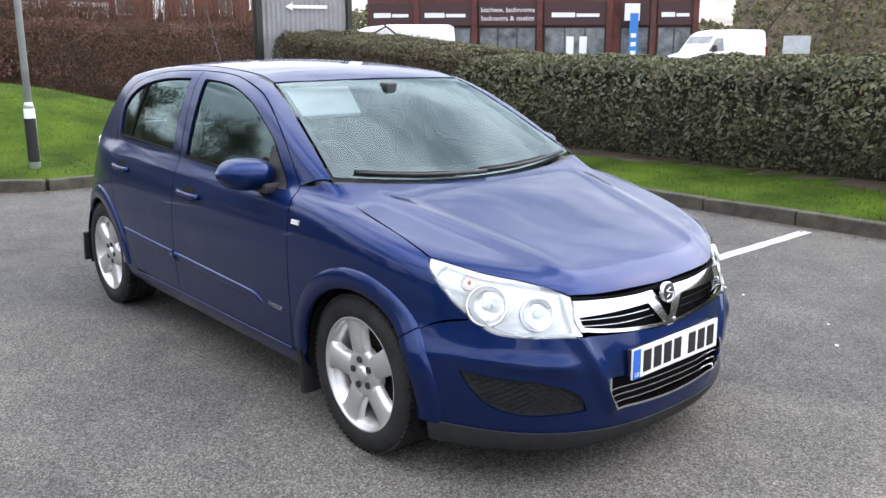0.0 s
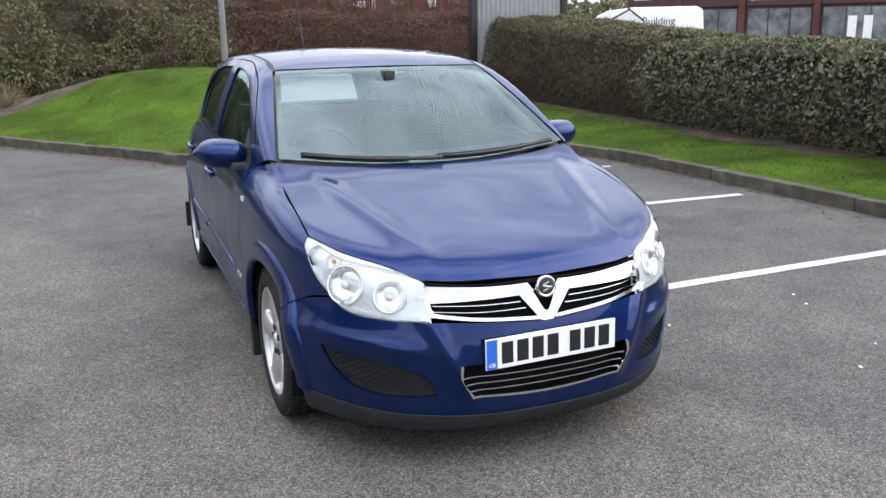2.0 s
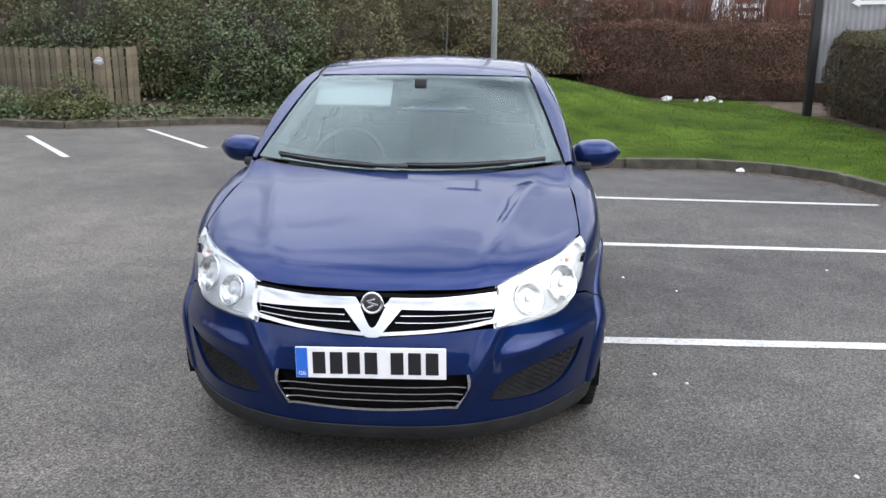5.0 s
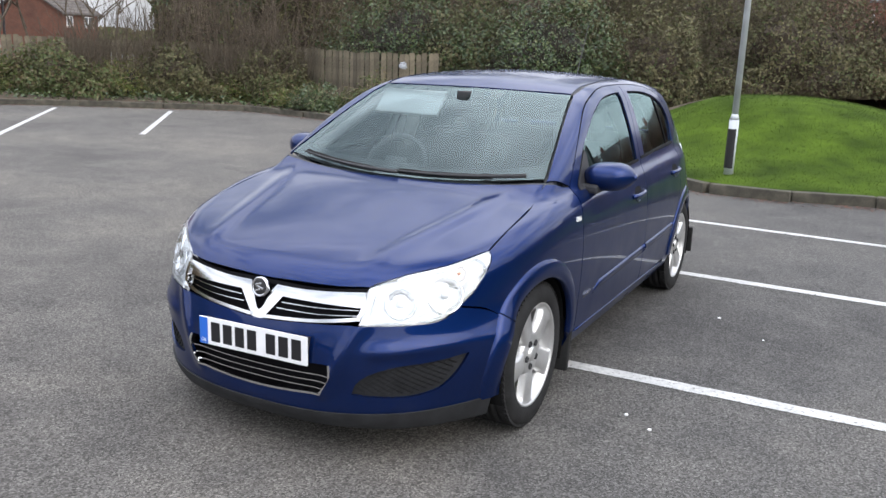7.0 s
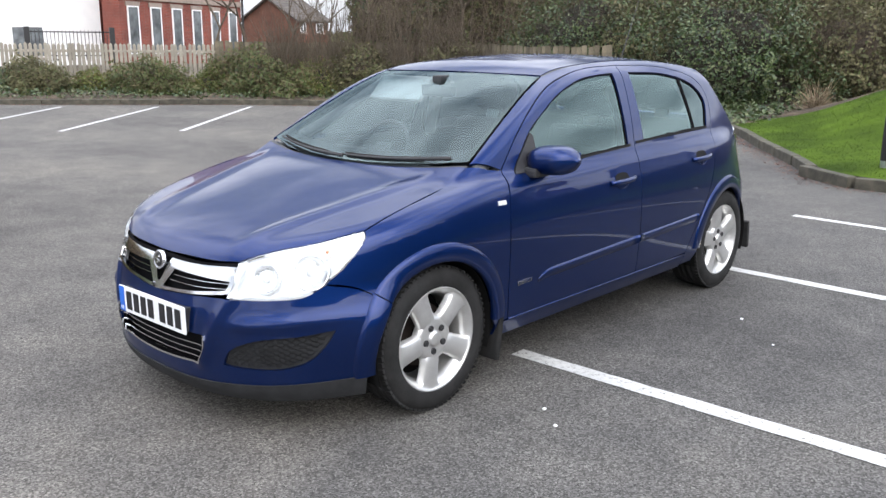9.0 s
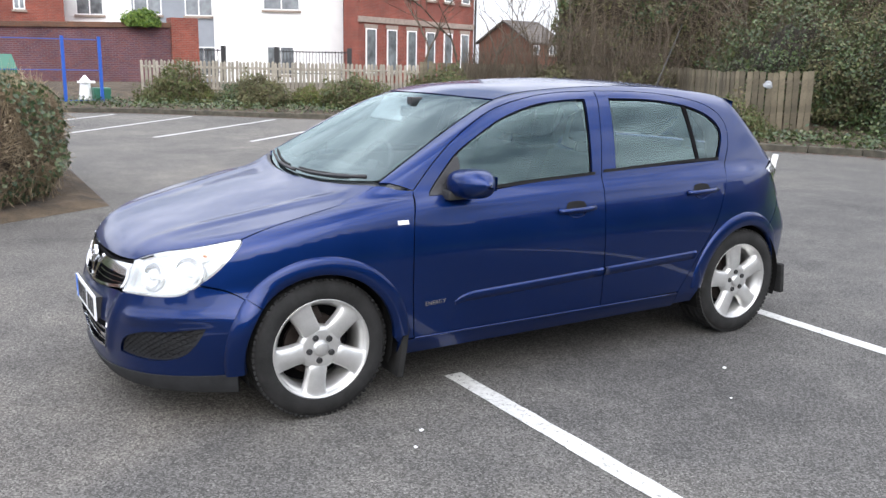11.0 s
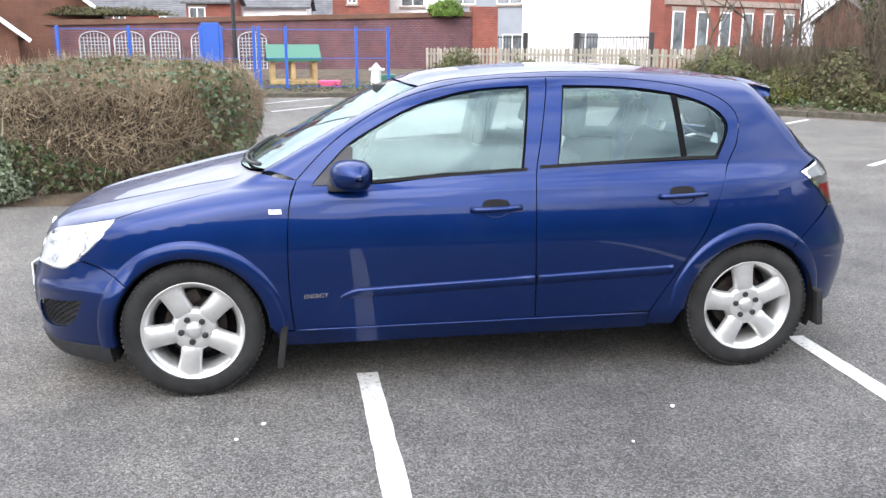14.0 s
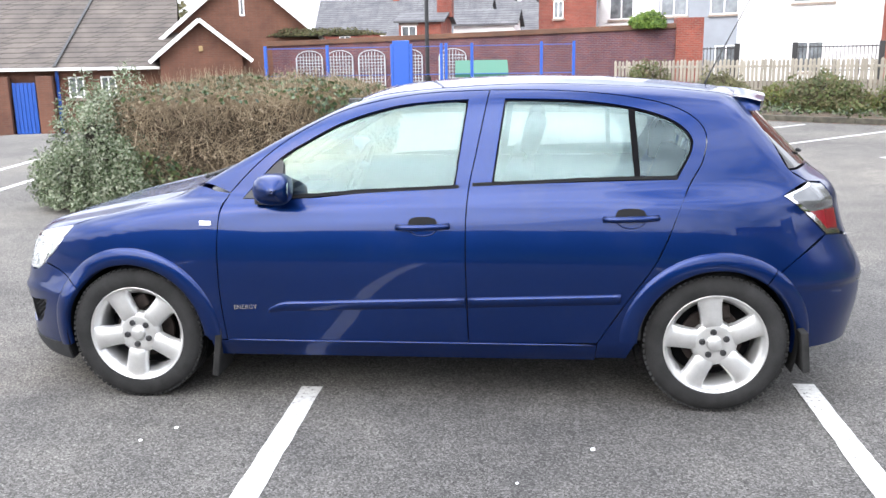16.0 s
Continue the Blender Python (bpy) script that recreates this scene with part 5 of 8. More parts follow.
M_bark = stuff_mat("bark", (0.10, 0.078, 0.055), 0.95, vary=0.4, scale=8, fine=60, bump=0.6, dist=0.01)
# dark solids behind the leaves; their colour stands for the shade inside
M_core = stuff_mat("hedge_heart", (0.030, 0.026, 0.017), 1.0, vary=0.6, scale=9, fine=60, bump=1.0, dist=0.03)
M_core_b = stuff_mat("twiggy_shade_core", (0.075, 0.056, 0.036), 1.0, vary=0.5, scale=12, fine=90, bump=1.0, dist=0.03)
M_fence = stuff_mat("weathered_fence_boards", (0.235, 0.198, 0.135), 0.9, vary=0.45, scale=3, fine=40, bump=0.4, dist=0.004, island=0.45)
M_picket = stuff_mat("pale_grey_pickets", (0.42, 0.38, 0.31), 0.9, vary=0.25, scale=3, fine=40, bump=0.3, dist=0.004, island=0.3)
M_brick = brick_mat("red_brick", (0.27, 0.062, 0.040), (0.20, 0.045, 0.032), (0.22, 0.15, 0.12))
M_shopbrick = brick_mat("dark_red_brick", (0.135, 0.038, 0.030), (0.105, 0.032, 0.028), (0.11, 0.07, 0.06))
M_wallbrick = brick_mat("old_purple_brick", (0.150, 0.055, 0.058), (0.098, 0.046, 0.066), (0.17, 0.13, 0.135))
M_cope = brick_mat("weathered_coping_brick", (0.165, 0.075, 0.045), (0.12, 0.062, 0.042), (0.13, 0.10, 0.07))
M_brown = brick_mat("brown_brick", (0.165, 0.072, 0.045), (0.14, 0.062, 0.040), (0.15, 0.09, 0.065))
M_render = stuff_mat("white_render", (0.82, 0.82, 0.81), 0.85, vary=0.06, scale=1, fine=20, bump=0.1)
M_grey = stuff_mat("grey_render", (0.27, 0.29, 0.32), 0.85, vary=0.1, scale=1, fine=20, bump=0.1)
M_stone = stuff_mat("stone_band", (0.30, 0.24, 0.20), 0.9, vary=0.2)
M_slate = brick_mat("slate_roof", (0.14, 0.145, 0.155), (0.11, 0.115, 0.125), (0.06, 0.06, 0.065), 0.45)
M_tile = brick_mat("brown_concrete_tiles", (0.120, 0.106, 0.094), (0.098, 0.087, 0.077), (0.05, 0.043, 0.037), 0.36)
M_white = plain_mat("white_gloss_paint", (0.82, 0.82, 0.81), 0.35)
# opaque panes with a mottled mid-grey base colour under a clear coat
M_wglass = stuff_mat("mottled_grey_window_glass", (0.16, 0.175, 0.185), 0.08, vary=0.5, scale=1.6, fine=5, bump=0, coat=1.0)
M_blue = plain_mat("blue_gloss_metal", (0.012, 0.075, 0.36), 0.35)
M_iron = plain_mat("black_iron", (0.012, 0.012, 0.013), 0.45)
M_galv = stuff_mat("galvanised_grey_paint", (0.50, 0.53, 0.55), 0.5, 0.2, vary=0.15, scale=4, fine=60, bump=0.1)
M_corr = stuff_mat("grey_corrugated_board", (0.30, 0.30, 0.31), 0.6, 0.2, vary=0.15, scale=3, fine=40, bump=0.1)
M_shopsign = plain_mat("dark_plum_sign", (0.050, 0.020, 0.022), 0.5)
M_signwhite = plain_mat("sign_white", (0.82, 0.82, 0.82), 0.5)
M_signblue = plain_mat("sign_blue", (0.03, 0.20, 0.55), 0.4)
M_green = plain_mat("toy_green", (0.016, 0.11, 0.065), 0.5)
M_cream = stuff_mat("playhouse_wood", (0.40, 0.28, 0.13), 0.7, vary=0.2, scale=4, fine=50, bump=0.2)
M_pink = plain_mat("toy_pink", (0.55, 0.05, 0.14), 0.5)
M_purple = plain_mat("purple_sign", (0.11, 0.035, 0.17), 0.5)


# ---------------------------------------------------------------- ground, kerb, lawn
KERB = catmull([(4.66, -26), (4.66, -14), (4.65, -4), (4.62, 0), (4.60, 2.6), (4.52, 4.2), (4.18, 5.5), (3.3, 6.2), (1.9, 6.3), (0.7, 6.02), (-0.25, 6.30), (-1.0, 7.4), (-2.2, 9.1), (-3.3, 10.7), (-4.3, 11.7), (-5.3, 11.75), (-6.6, 11.0), (-8.0, 10.5), (-9.6, 10.9), (-11.4, 11.0),
                (-13.0, 9.9), (-14.9, 8.5), (-16.4, 6.8), (-18.0, 5.0), (-19.6, 3.2), (-21.0, 1.3), (-21.6, -2.0), (-21.8, -5.5)], 10)
KERB = np.array(KERB)


def ground_z(x, y):
    d = -(x + y) / math.sqrt(2)
    return -1.25 * float(sstep(np.array((d - 17.5) / 12.0)))


gx = sorted(set([-1500, -700, -300, -150, -80] + list(range(-60, 12, 3)) + [12, 20, 40, 80, 150, 300, 700, 1500]))
gv, gf = [], []
for i, x in enumerate(gx):
    for j, y in enumerate(gx):
        gv.append((x, y, ground_z(x, y)))
n = len(gx)
for i in range(n - 1):
    for j in range(n - 1):
        gf.append((i * n + j, (i + 1) * n + j, (i + 1) * n + j + 1, i * n + j + 1))
tagged(mesh_ob("ground", gv, gf, M_asphalt, smooth=True), "worn grey asphalt car park with patches", "ground", kind="structure")


def painted_line(a, b, w=0.10):
    a, b = Vector((*a, 0)), Vector((*b, 0))
    d = (b - a).normalized()
    s = Vector((-d.y, d.x, 0)) * w / 2
    L = (b - a).length
    k = max(2, int(L / 0.12))
    vs, fs = [], []
    for i in range(k + 1):
        p = a + (b - a) * i / k
        j0, j1 = random.uniform(-0.004, 0.004), random.uniform(-0.004, 0.004)
        vs += [p + s * (1 + j0 * 20) + Vector((0, 0, 0.004)), p - s * (1 + j1 * 20) + Vector((0, 0, 0.004))]
        if i:
            fs.append((2 * i - 2, 2 * i - 1, 2 * i + 1, 2 * i))
    return tagged(mesh_ob("bay_line", vs, fs, M_line), "worn white painted parking bay line on asphalt", "road marking", "parking bay lines", "structure")


for a, b in (((0.66, -0.535), (4.38, -0.44)), ((0.47, 1.80), (4.26, 1.73)), ((0.28, 4.02), (4.16, 3.82)),
             ((1.04, -2.78), (4.40, -2.70)), ((-4.1, 7.78), (-6.15, 10.5)), ((-5.6, 6.45), (-7.65, 9.1)), ((-8.95, 5.70), (-12.25, 9.62)), ((-10.25, 4.0), (-14.25, 8.2)), ((-11.55, 2.46), (-15.6, 6.52)), ((-12.95, 1.0), (-17.1, 4.92)),
             ((-14.4, -0.35), (-18.8, 3.25)), ((-15.9, -1.7), (-20.1, 1.55)), ((-17.3, -3.1), (-21.2, -0.1)), ((-4.4, -6.1), (-9.4, -6.75)), ((-6.0, -7.3), (-11.4, -8.2))):
    painted_line(a, b)

kerb = tagged(empty("kerb"), "mossy grey concrete kerb stones round the lawn", "kerb", kind="structure")
kst = box((-0.455, -0.065, -0.10), (0.455, 0.065, 0.125), 0.014)
kme = bpy.data.meshes.new("kerb_stone")
kst.to_mesh(kme)
kst.free()
kme.materials.append(M_kerb)
seg = np.linalg.norm(np.diff(KERB, axis=0), axis=1)
cum = np.concatenate([[0], np.cumsum(seg)])
LEN = cum[-1]


def on_kerb(s):
    s = min(max(s, 0), LEN - 1e-6)
    i = int(np.searchsorted(cum, s, 'right') - 1)
    t = (s - cum[i]) / seg[i]
    p = KERB[i] * (1 - t) + KERB[i + 1] * t
    d = (KERB[i + 1] - KERB[i]) / seg[i]
    return p, d


s = 0.46
while s < LEN - 0.4:
    p, d = on_kerb(s)
    q = new("kerb_stone", kme)
    q.parent = kerb
    q.matrix_basis = pose(p[0], p[1], random.uniform(-0.006, 0.006), random.uniform(-0.8, 0.8), random.uniform(-0.6, 0.6), math.degrees(math.atan2(d[1], d[0])))
    s += 0.92


def kerb_dist(x, y):
    """Distance to the kerb line."""
    return np.min(np.hypot(KERB[None, :, 0] - np.atleast_1d(x)[:, None], KERB[None, :, 1] - np.atleast_1d(y)[:, None]), 1)


PARK = np.concatenate([KERB, [(-21.8, -60), (4.66, -60)]])      # outline of the asphalt inside the kerb


def lawn_z(x, y):
    x, y = np.atleast_1d(np.asarray(x, float)), np.atleast_1d(np.asarray(y, float))
    d = kerb_dist(x, y)
    z = 0.115 + 0.16 * (1 - np.exp(-d / 1.6))
    z = z + 0.76 * np.exp(-(((x - 0.2) / 3.0) ** 2 + ((y - 11.6) / 3.2) ** 2) ** 1.2) * sstep((d - 0.2) / 2.5)
    z = z + 1.7 * sstep((y - 14.5 - 0.25 * x) / 7) * sstep((3.5 - x) / 5) * sstep((x + 13) / 5)      # scrub bank behind
    z = z + 0.25 * sstep((-x - 6) / 10) * sstep((d - 1.5) / 6)
    return z


lx, ly = np.meshgrid(np.arange(-32, 40, 0.45), np.arange(-26, 44, 0.45), indexing='ij')
P = np.stack([lx.ravel(), ly.ravel()], 1)
out_ok = ~inside(P, PARK)
near = kerb_dist(P[:, 0], P[:, 1])
keep = out_ok & (near > 0.25) & ((P[:, 0] > -2.5) | (P[:, 1] > -3.6)) & (near < 26)
P = P[keep]
nrm = np.stack([-(np.roll(KERB, -1, 0) - np.roll(KERB, 1, 0))[:, 1], (np.roll(KERB, -1, 0) - np.roll(KERB, 1, 0))[:, 0]], 1)[1:-1]
nrm /= np.linalg.norm(nrm, axis=1, keepdims=True)
edge = KERB[1:-1] + nrm * 0.055 * (-1 if inside((KERB[5:6] + nrm[4:5] * 0.5), PARK)[0] else 1)
from mathutils.geometry import delaunay_2d_cdt
allq = np.concatenate([edge, P])
vs2, _, fs2, *_ = delaunay_2d_cdt([Vector(q) for q in allq], [(i, i + 1) for i in range(len(edge) - 1)], [], 0, 1e-6)
v2 = np.array([tuple(v) for v in vs2])
cen = np.array([v2[list(f)].mean(0) for f in fs2])
big = np.array([max(np.linalg.norm(v2[f[i]] - v2[f[i - 1]]) for i in range(3)) for f in fs2])
good = ~inside(cen, PARK) & (big < 1.6)
lz = lawn_z(v2[:, 0], v2[:, 1])


def is_lawn(x, y):
    """Mown grass, as against the planted beds, the verge under the fence and the bank."""
    x, y = np.atleast_1d(x), np.atleast_1d(y)
    bank = (y > 13.6 + 0.66 * np.maximum(x, 0) + 0.15 * np.sin(x * 1.7)) | (x < -3.2 + 0.30 * np.sin(y)) | ((x < -1.2) & (y > 11.8))
    bed = x > 5.94 + 0.10 * np.sin(y * 1.3) + np.where(y > 6, 0.30 * sstep((y - 6) / 3), 0)
    return ~(bank | bed)


lawn_f = [tuple(f) for f, g, c in zip(fs2, good, cen) if g and is_lawn(c[0], c[1])[0]]
soil_f = [tuple(f) for f, g, c in zip(fs2, good, cen) if g and not is_lawn(c[0], c[1])[0]]


def flat_sheet(name, faces, mat, label):
    used = sorted({i for f in faces for i in f})
    ren = {v: i for i, v in enumerate(used)}
    vs = [(v2[i][0], v2[i][1], lz[i]) for i in used]
    fs = []
    for f in faces:
        a, b, c = (Vector((v2[i][0], v2[i][1], 0)) for i in f)
        g = tuple(ren[i] for i in f)
        fs.append(g if (b - a).cross(c - a).z > 0 else g[::-1])
    return tagged(mesh_ob(name, vs, fs, mat, smooth=True), label, "ground", kind="structure")


flat_sheet("lawn", lawn_f, M_grass, "mown green lawn rising to a low mound")
flat_sheet("planting_bed", soil_f, M_soil, "dark soil bed with dead leaves under the hedges")


# ---------------------------------------------------------------- foliage
RNG = np.random.default_rng(7)


def unit(n, rng=RNG):
    v = rng.normal(size=(n, 3))
    return v / np.linalg.norm(v, axis=1, keepdims=True)


def leaf_mesh(name, pos, out, size, mat, parent=None, aspect=0.5, spread=0.8, droop=0.0, label="", kind=""):
    """Small pointed leaves at pos that look roughly along out: four corners each, folded a little along the rib."""
    n = len(pos)
    d = out + unit(n) * spread
    d /= np.linalg.norm(d, axis=1, keepdims=True)
    t = np.cross(d, unit(n))
    t /= np.maximum(np.linalg.norm(t, axis=1, keepdims=True), 1e-6)
    t[:, 2] -= droop
    w = np.cross(t, d)
    L = size * RNG.uniform(0.6, 1.35, (n, 1))
    a, b = pos - t * L * 0.5, pos + t * L * 0.5
    l, r = pos - w * L * aspect * 0.5 + d * L * 0.10, pos + w * L * aspect * 0.5 + d * L * 0.10
    vs = np.stack([a, l, b, r], 1).reshape(-1, 3)
    me = bpy.data.meshes.new(name)
    me.vertices.add(4 * n)
    me.vertices.foreach_set("co", vs.astype(np.float32).ravel())
    tri = np.array([[0, 1, 2], [0, 2, 3]])[None] + 4 * np.arange(n)[:, None, None]
    me.loops.add(6 * n)
    me.loops.foreach_set("vertex_index", tri.ravel().astype(np.int32))
    me.polygons.add(2 * n)
    me.polygons.foreach_set("loop_start", (3 * np.arange(2 * n)).astype(np.int32))
    me.update(calc_edges=True)
    me.materials.append(mat)
    ob = new(name, me)
    if parent is not None:
        ob.parent = parent
    if label:
        ob["label"] = label
    if kind:
        ob["kind"] = kind
    return ob


def twig_mesh(name, a, b, r, mat, parent=None, label="", kind=""):
    """Straight three-sided sticks from a to b."""
    n = len(a)
    d = b - a
    d /= np.maximum(np.linalg.norm(d, axis=1, keepdims=True), 1e-6)
    u = np.cross(d, unit(n))
    u /= np.maximum(np.linalg.norm(u, axis=1, keepdims=True), 1e-6)
    w = np.cross(d, u)
    r = np.broadcast_to(np.asarray(r, float).reshape(-1, 1), (n, 1))
    rows = []
    for k in range(3):
        c, s_ = math.cos(2.0944 * k), math.sin(2.0944 * k)
        rows.append(a + (u * c + w * s_) * r)
    for k in range(3):
        c, s_ = math.cos(2.0944 * k), math.sin(2.0944 * k)
        rows.append(b + (u * c + w * s_) * r * 0.45)
    vs = np.stack(rows, 1).reshape(-1, 3)
    me = bpy.data.meshes.new(name)
    me.vertices.add(6 * n)
    me.vertices.foreach_set("co", vs.astype(np.float32).ravel())
    tri = np.array([[0, 1, 4], [0, 4, 3], [1, 2, 5], [1, 5, 4], [2, 0, 3], [2, 3, 5]])[None] + 6 * np.arange(n)[:, None, None]
    me.loops.add(18 * n)
    me.loops.foreach_set("vertex_index", tri.ravel().astype(np.int32))
    me.polygons.add(6 * n)
    me.polygons.foreach_set("loop_start", (3 * np.arange(6 * n)).astype(np.int32))
    me.update(calc_edges=True)
    me.materials.append(mat)
    ob = new(name, me)
    if parent is not None:
        ob.parent = parent
    if label:
        ob["label"] = label
    if kind:
        ob["kind"] = kind
    return ob


def hedge_points(path, depth, z0, z1, n, bulge=0.10, lump=0.10):
    """Points over the front, top, back and ends of a clipped hedge that runs along path (front foot line), with outward directions."""
    path = np.array(path, float)
    sg = np.linalg.norm(np.diff(path, axis=0), axis=1)
    cm = np.concatenate([[0], np.cumsum(sg)])
    s = RNG.uniform(0, cm[-1], n)
    i = np.clip(np.searchsorted(cm, s, 'right') - 1, 0, len(sg) - 1)
    t = ((s - cm[i]) / sg[i])[:, None]
    p = path[i] * (1 - t) + path[i + 1] * t
    d = (path[i + 1] - path[i]) / sg[i][:, None]
    o = np.stack([d[:, 1], -d[:, 0]], 1)                          # outwards, to the right of the path
    h = z1 - z0
    per = RNG.uniform(0, 2 * h + depth, n)
    q = np.zeros((n, 3))
    out = np.zeros((n, 3))
    fr, tp = per < h, (per >= h) & (per < h + depth)
    bk = ~(fr | tp)
    for msk, off, z, od in ((fr, np.zeros(n), z0 + per, 1.0), (tp, per - h, np.full(n, z1), 0.0), (bk, np.full(n, depth), z0 + per - h - depth, -1.0)):
        q[msk, :2] = (p - o * off[:, None])[msk]
        q[msk, 2] = z[msk]
        out[msk, :2] = o[msk] * od
        out[msk, 2] = 0.25 if od else 1.0
    u = np.clip((q[:, 2] - z0) / h, 0, 1)
    rnd = 0.16 * np.clip((u - 0.75) / 0.25, 0, 1) ** 2 + 0.10 * np.clip((0.3 - u) / 0.3, 0, 1)
    lumps = np.array([noise.noise(Vector((a * 1.3, b * 1.3, c * 1.6))) for a, b, c in q]) * lump + np.array([noise.noise(Vector((a * 4, b * 4, c * 4))) for a, b, c in q]) * lump * 0.5
    push = bulge * np.sin(np.pi * u) - rnd + lumps
    q[:, :2] += out[:, :2] * push[:, None]
    q[:, 2] += np.where(tp, lumps - 0.15 * (np.abs(2 * (per - h) / depth - 1)) ** 4, 0)
    return q, out


# closed filler box behind the foliage, coloured as the hedge's inner shade
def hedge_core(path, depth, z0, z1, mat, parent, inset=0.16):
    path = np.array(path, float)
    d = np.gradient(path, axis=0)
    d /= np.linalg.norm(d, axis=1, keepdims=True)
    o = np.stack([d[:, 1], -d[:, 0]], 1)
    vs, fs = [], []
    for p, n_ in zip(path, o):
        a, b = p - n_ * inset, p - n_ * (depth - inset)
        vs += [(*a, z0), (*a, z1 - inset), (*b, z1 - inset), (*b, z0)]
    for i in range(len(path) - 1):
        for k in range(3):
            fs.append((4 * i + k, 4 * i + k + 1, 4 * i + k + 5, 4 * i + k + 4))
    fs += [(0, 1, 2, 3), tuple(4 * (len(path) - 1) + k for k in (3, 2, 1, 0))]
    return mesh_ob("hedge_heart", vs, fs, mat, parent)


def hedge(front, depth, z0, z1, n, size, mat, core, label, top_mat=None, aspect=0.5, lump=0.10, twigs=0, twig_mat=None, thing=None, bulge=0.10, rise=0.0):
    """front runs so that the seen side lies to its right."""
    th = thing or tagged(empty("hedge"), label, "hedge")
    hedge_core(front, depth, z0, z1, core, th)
    q, o = hedge_points(front, depth, z0 + 0.03, z1, n, bulge, lump=lump)
    leaf_mesh("foliage", q, o, size, mat, th, aspect, 0.9, kind="stuff")
    if top_mat is not None:
        q, o = hedge_points(front, depth, z0, z1 + 0.02, n // 2, lump=lump)
        k = q[:, 2] > z1 - 0.16
        leaf_mesh("tip_growth", q[k], o[k], size * 0.8, top_mat, th, aspect, 0.8, kind="stuff")
    if twigs:
        q, o = hedge_points(front, depth, z0, z1, twigs, lump=lump)
        dd = o * 0.6 + unit(twigs) * 0.9 + np.array((0, 0, 0.35))
        dd /= np.linalg.norm(dd, axis=1, keepdims=True)
        L = RNG.uniform(0.10, 0.38, (twigs, 1))
        twig_mesh("twig_mass", q - dd * L * 0.7, q + dd * L * 0.3, RNG.uniform(0.0015, 0.004, twigs), twig_mat or M_bark, th, kind="stuff")
    if rise:                                                        # the top climbs along y
        y1 = front[-1][1]
        for kid in th.children:
            n_v = len(kid.data.vertices)
            co = np.empty(n_v * 3, np.float32)
            kid.data.vertices.foreach_get("co", co)
            co = co.reshape(-1, 3)
            co[:, 2] += rise * (co[:, 1] - y1) * np.clip((co[:, 2] - z0) / (z1 - z0), 0, 1.2)
            kid.data.vertices.foreach_set("co", co.ravel())
            kid.data.update()
    return th


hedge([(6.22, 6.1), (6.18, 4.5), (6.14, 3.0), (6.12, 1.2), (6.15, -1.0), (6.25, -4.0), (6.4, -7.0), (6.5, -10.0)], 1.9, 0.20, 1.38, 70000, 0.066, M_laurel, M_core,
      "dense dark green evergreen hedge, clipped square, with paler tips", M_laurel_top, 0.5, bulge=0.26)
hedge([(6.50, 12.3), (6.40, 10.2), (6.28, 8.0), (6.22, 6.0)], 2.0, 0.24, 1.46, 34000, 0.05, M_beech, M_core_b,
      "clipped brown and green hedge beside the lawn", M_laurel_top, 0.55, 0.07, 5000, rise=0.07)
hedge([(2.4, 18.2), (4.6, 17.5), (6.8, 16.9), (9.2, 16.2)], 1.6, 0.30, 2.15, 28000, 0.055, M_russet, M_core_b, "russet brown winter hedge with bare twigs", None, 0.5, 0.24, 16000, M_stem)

# dry hedge on the island across the car park, with a variegated bush at its end
isl = [(-4.25, -4.75), (-4.1, -3.0), (-5.2, -1.15), (-8.5, -1.1), (-8.8, -4.8)]
island = tagged(mesh_ob("planting_island", [(x, y, 0.002) for x, y in isl] + [(x - 0.15 if x > -6 else x + 0.2, y + (0.15 if y < -4 else -0.2), 0.06) for x, y in isl],
                        [(0, 5, 6, 1), (1, 6, 7, 2), (2, 7, 8, 3), (3, 8, 9, 4), (4, 9, 5, 0), (5, 9, 8, 7, 6)], M_soil), "low soil bed under the dry hedge", "ground", kind="structure")
dry = hedge([(-8.3, -1.6), (-5.7, -1.6), (-4.7, -2.55), (-4.45, -3.45), (-4.45, -4.05)][::-1], 2.6, 0.03, 1.22, 9000, 0.04, M_dry, M_core_b, "overgrown dry straw-coloured hedge with bare twigs", None, 0.4, 0.14, 30000, M_dry)
q, o = hedge_points([(-8.3, -1.6), (-5.7, -1.6), (-4.7, -2.55), (-4.45, -3.45), (-4.45, -4.05)][::-1], 2.6, 0.05, 1.22, 16000, lump=0.14)
k = (q[:, 2] < 0.42 + 0.2 * np.sin(q[:, 1] * 3)) | ((q[:, 0] > -5.9) & (q[:, 1] > -2.25) & (q[:, 0] < -5.1)) | ((q[:, 2] > 1.1) & (RNG.uniform(size=len(q)) < 0.35))
leaf_mesh("ivy_foot", q[k] + o[k] * 0.06, o[k], 0.055, M_ivy, dry, 0.7, 0.8, kind="stuff")

n_ = 2600
q, o = hedge_points([(-8.3, -1.6), (-5.7, -1.6), (-4.7, -2.55), (-4.45, -3.45), (-4.45, -4.05)][::-1], 2.6, 0.05, 1.20, n_ * 3, lump=0.14)
q = q[q[:, 2] > 1.08][:n_]
dd = unit(len(q)) * np.array((0.35, 0.35, 0.2)) + np.array((0, 0, 1.0))
twig_mesh("dead_stem", q - dd * 0.25, q + dd * RNG.uniform(0.03, 0.24, (len(q), 1)), RNG.uniform(0.002, 0.004, len(q)), M_dry, dry, kind="stuff")


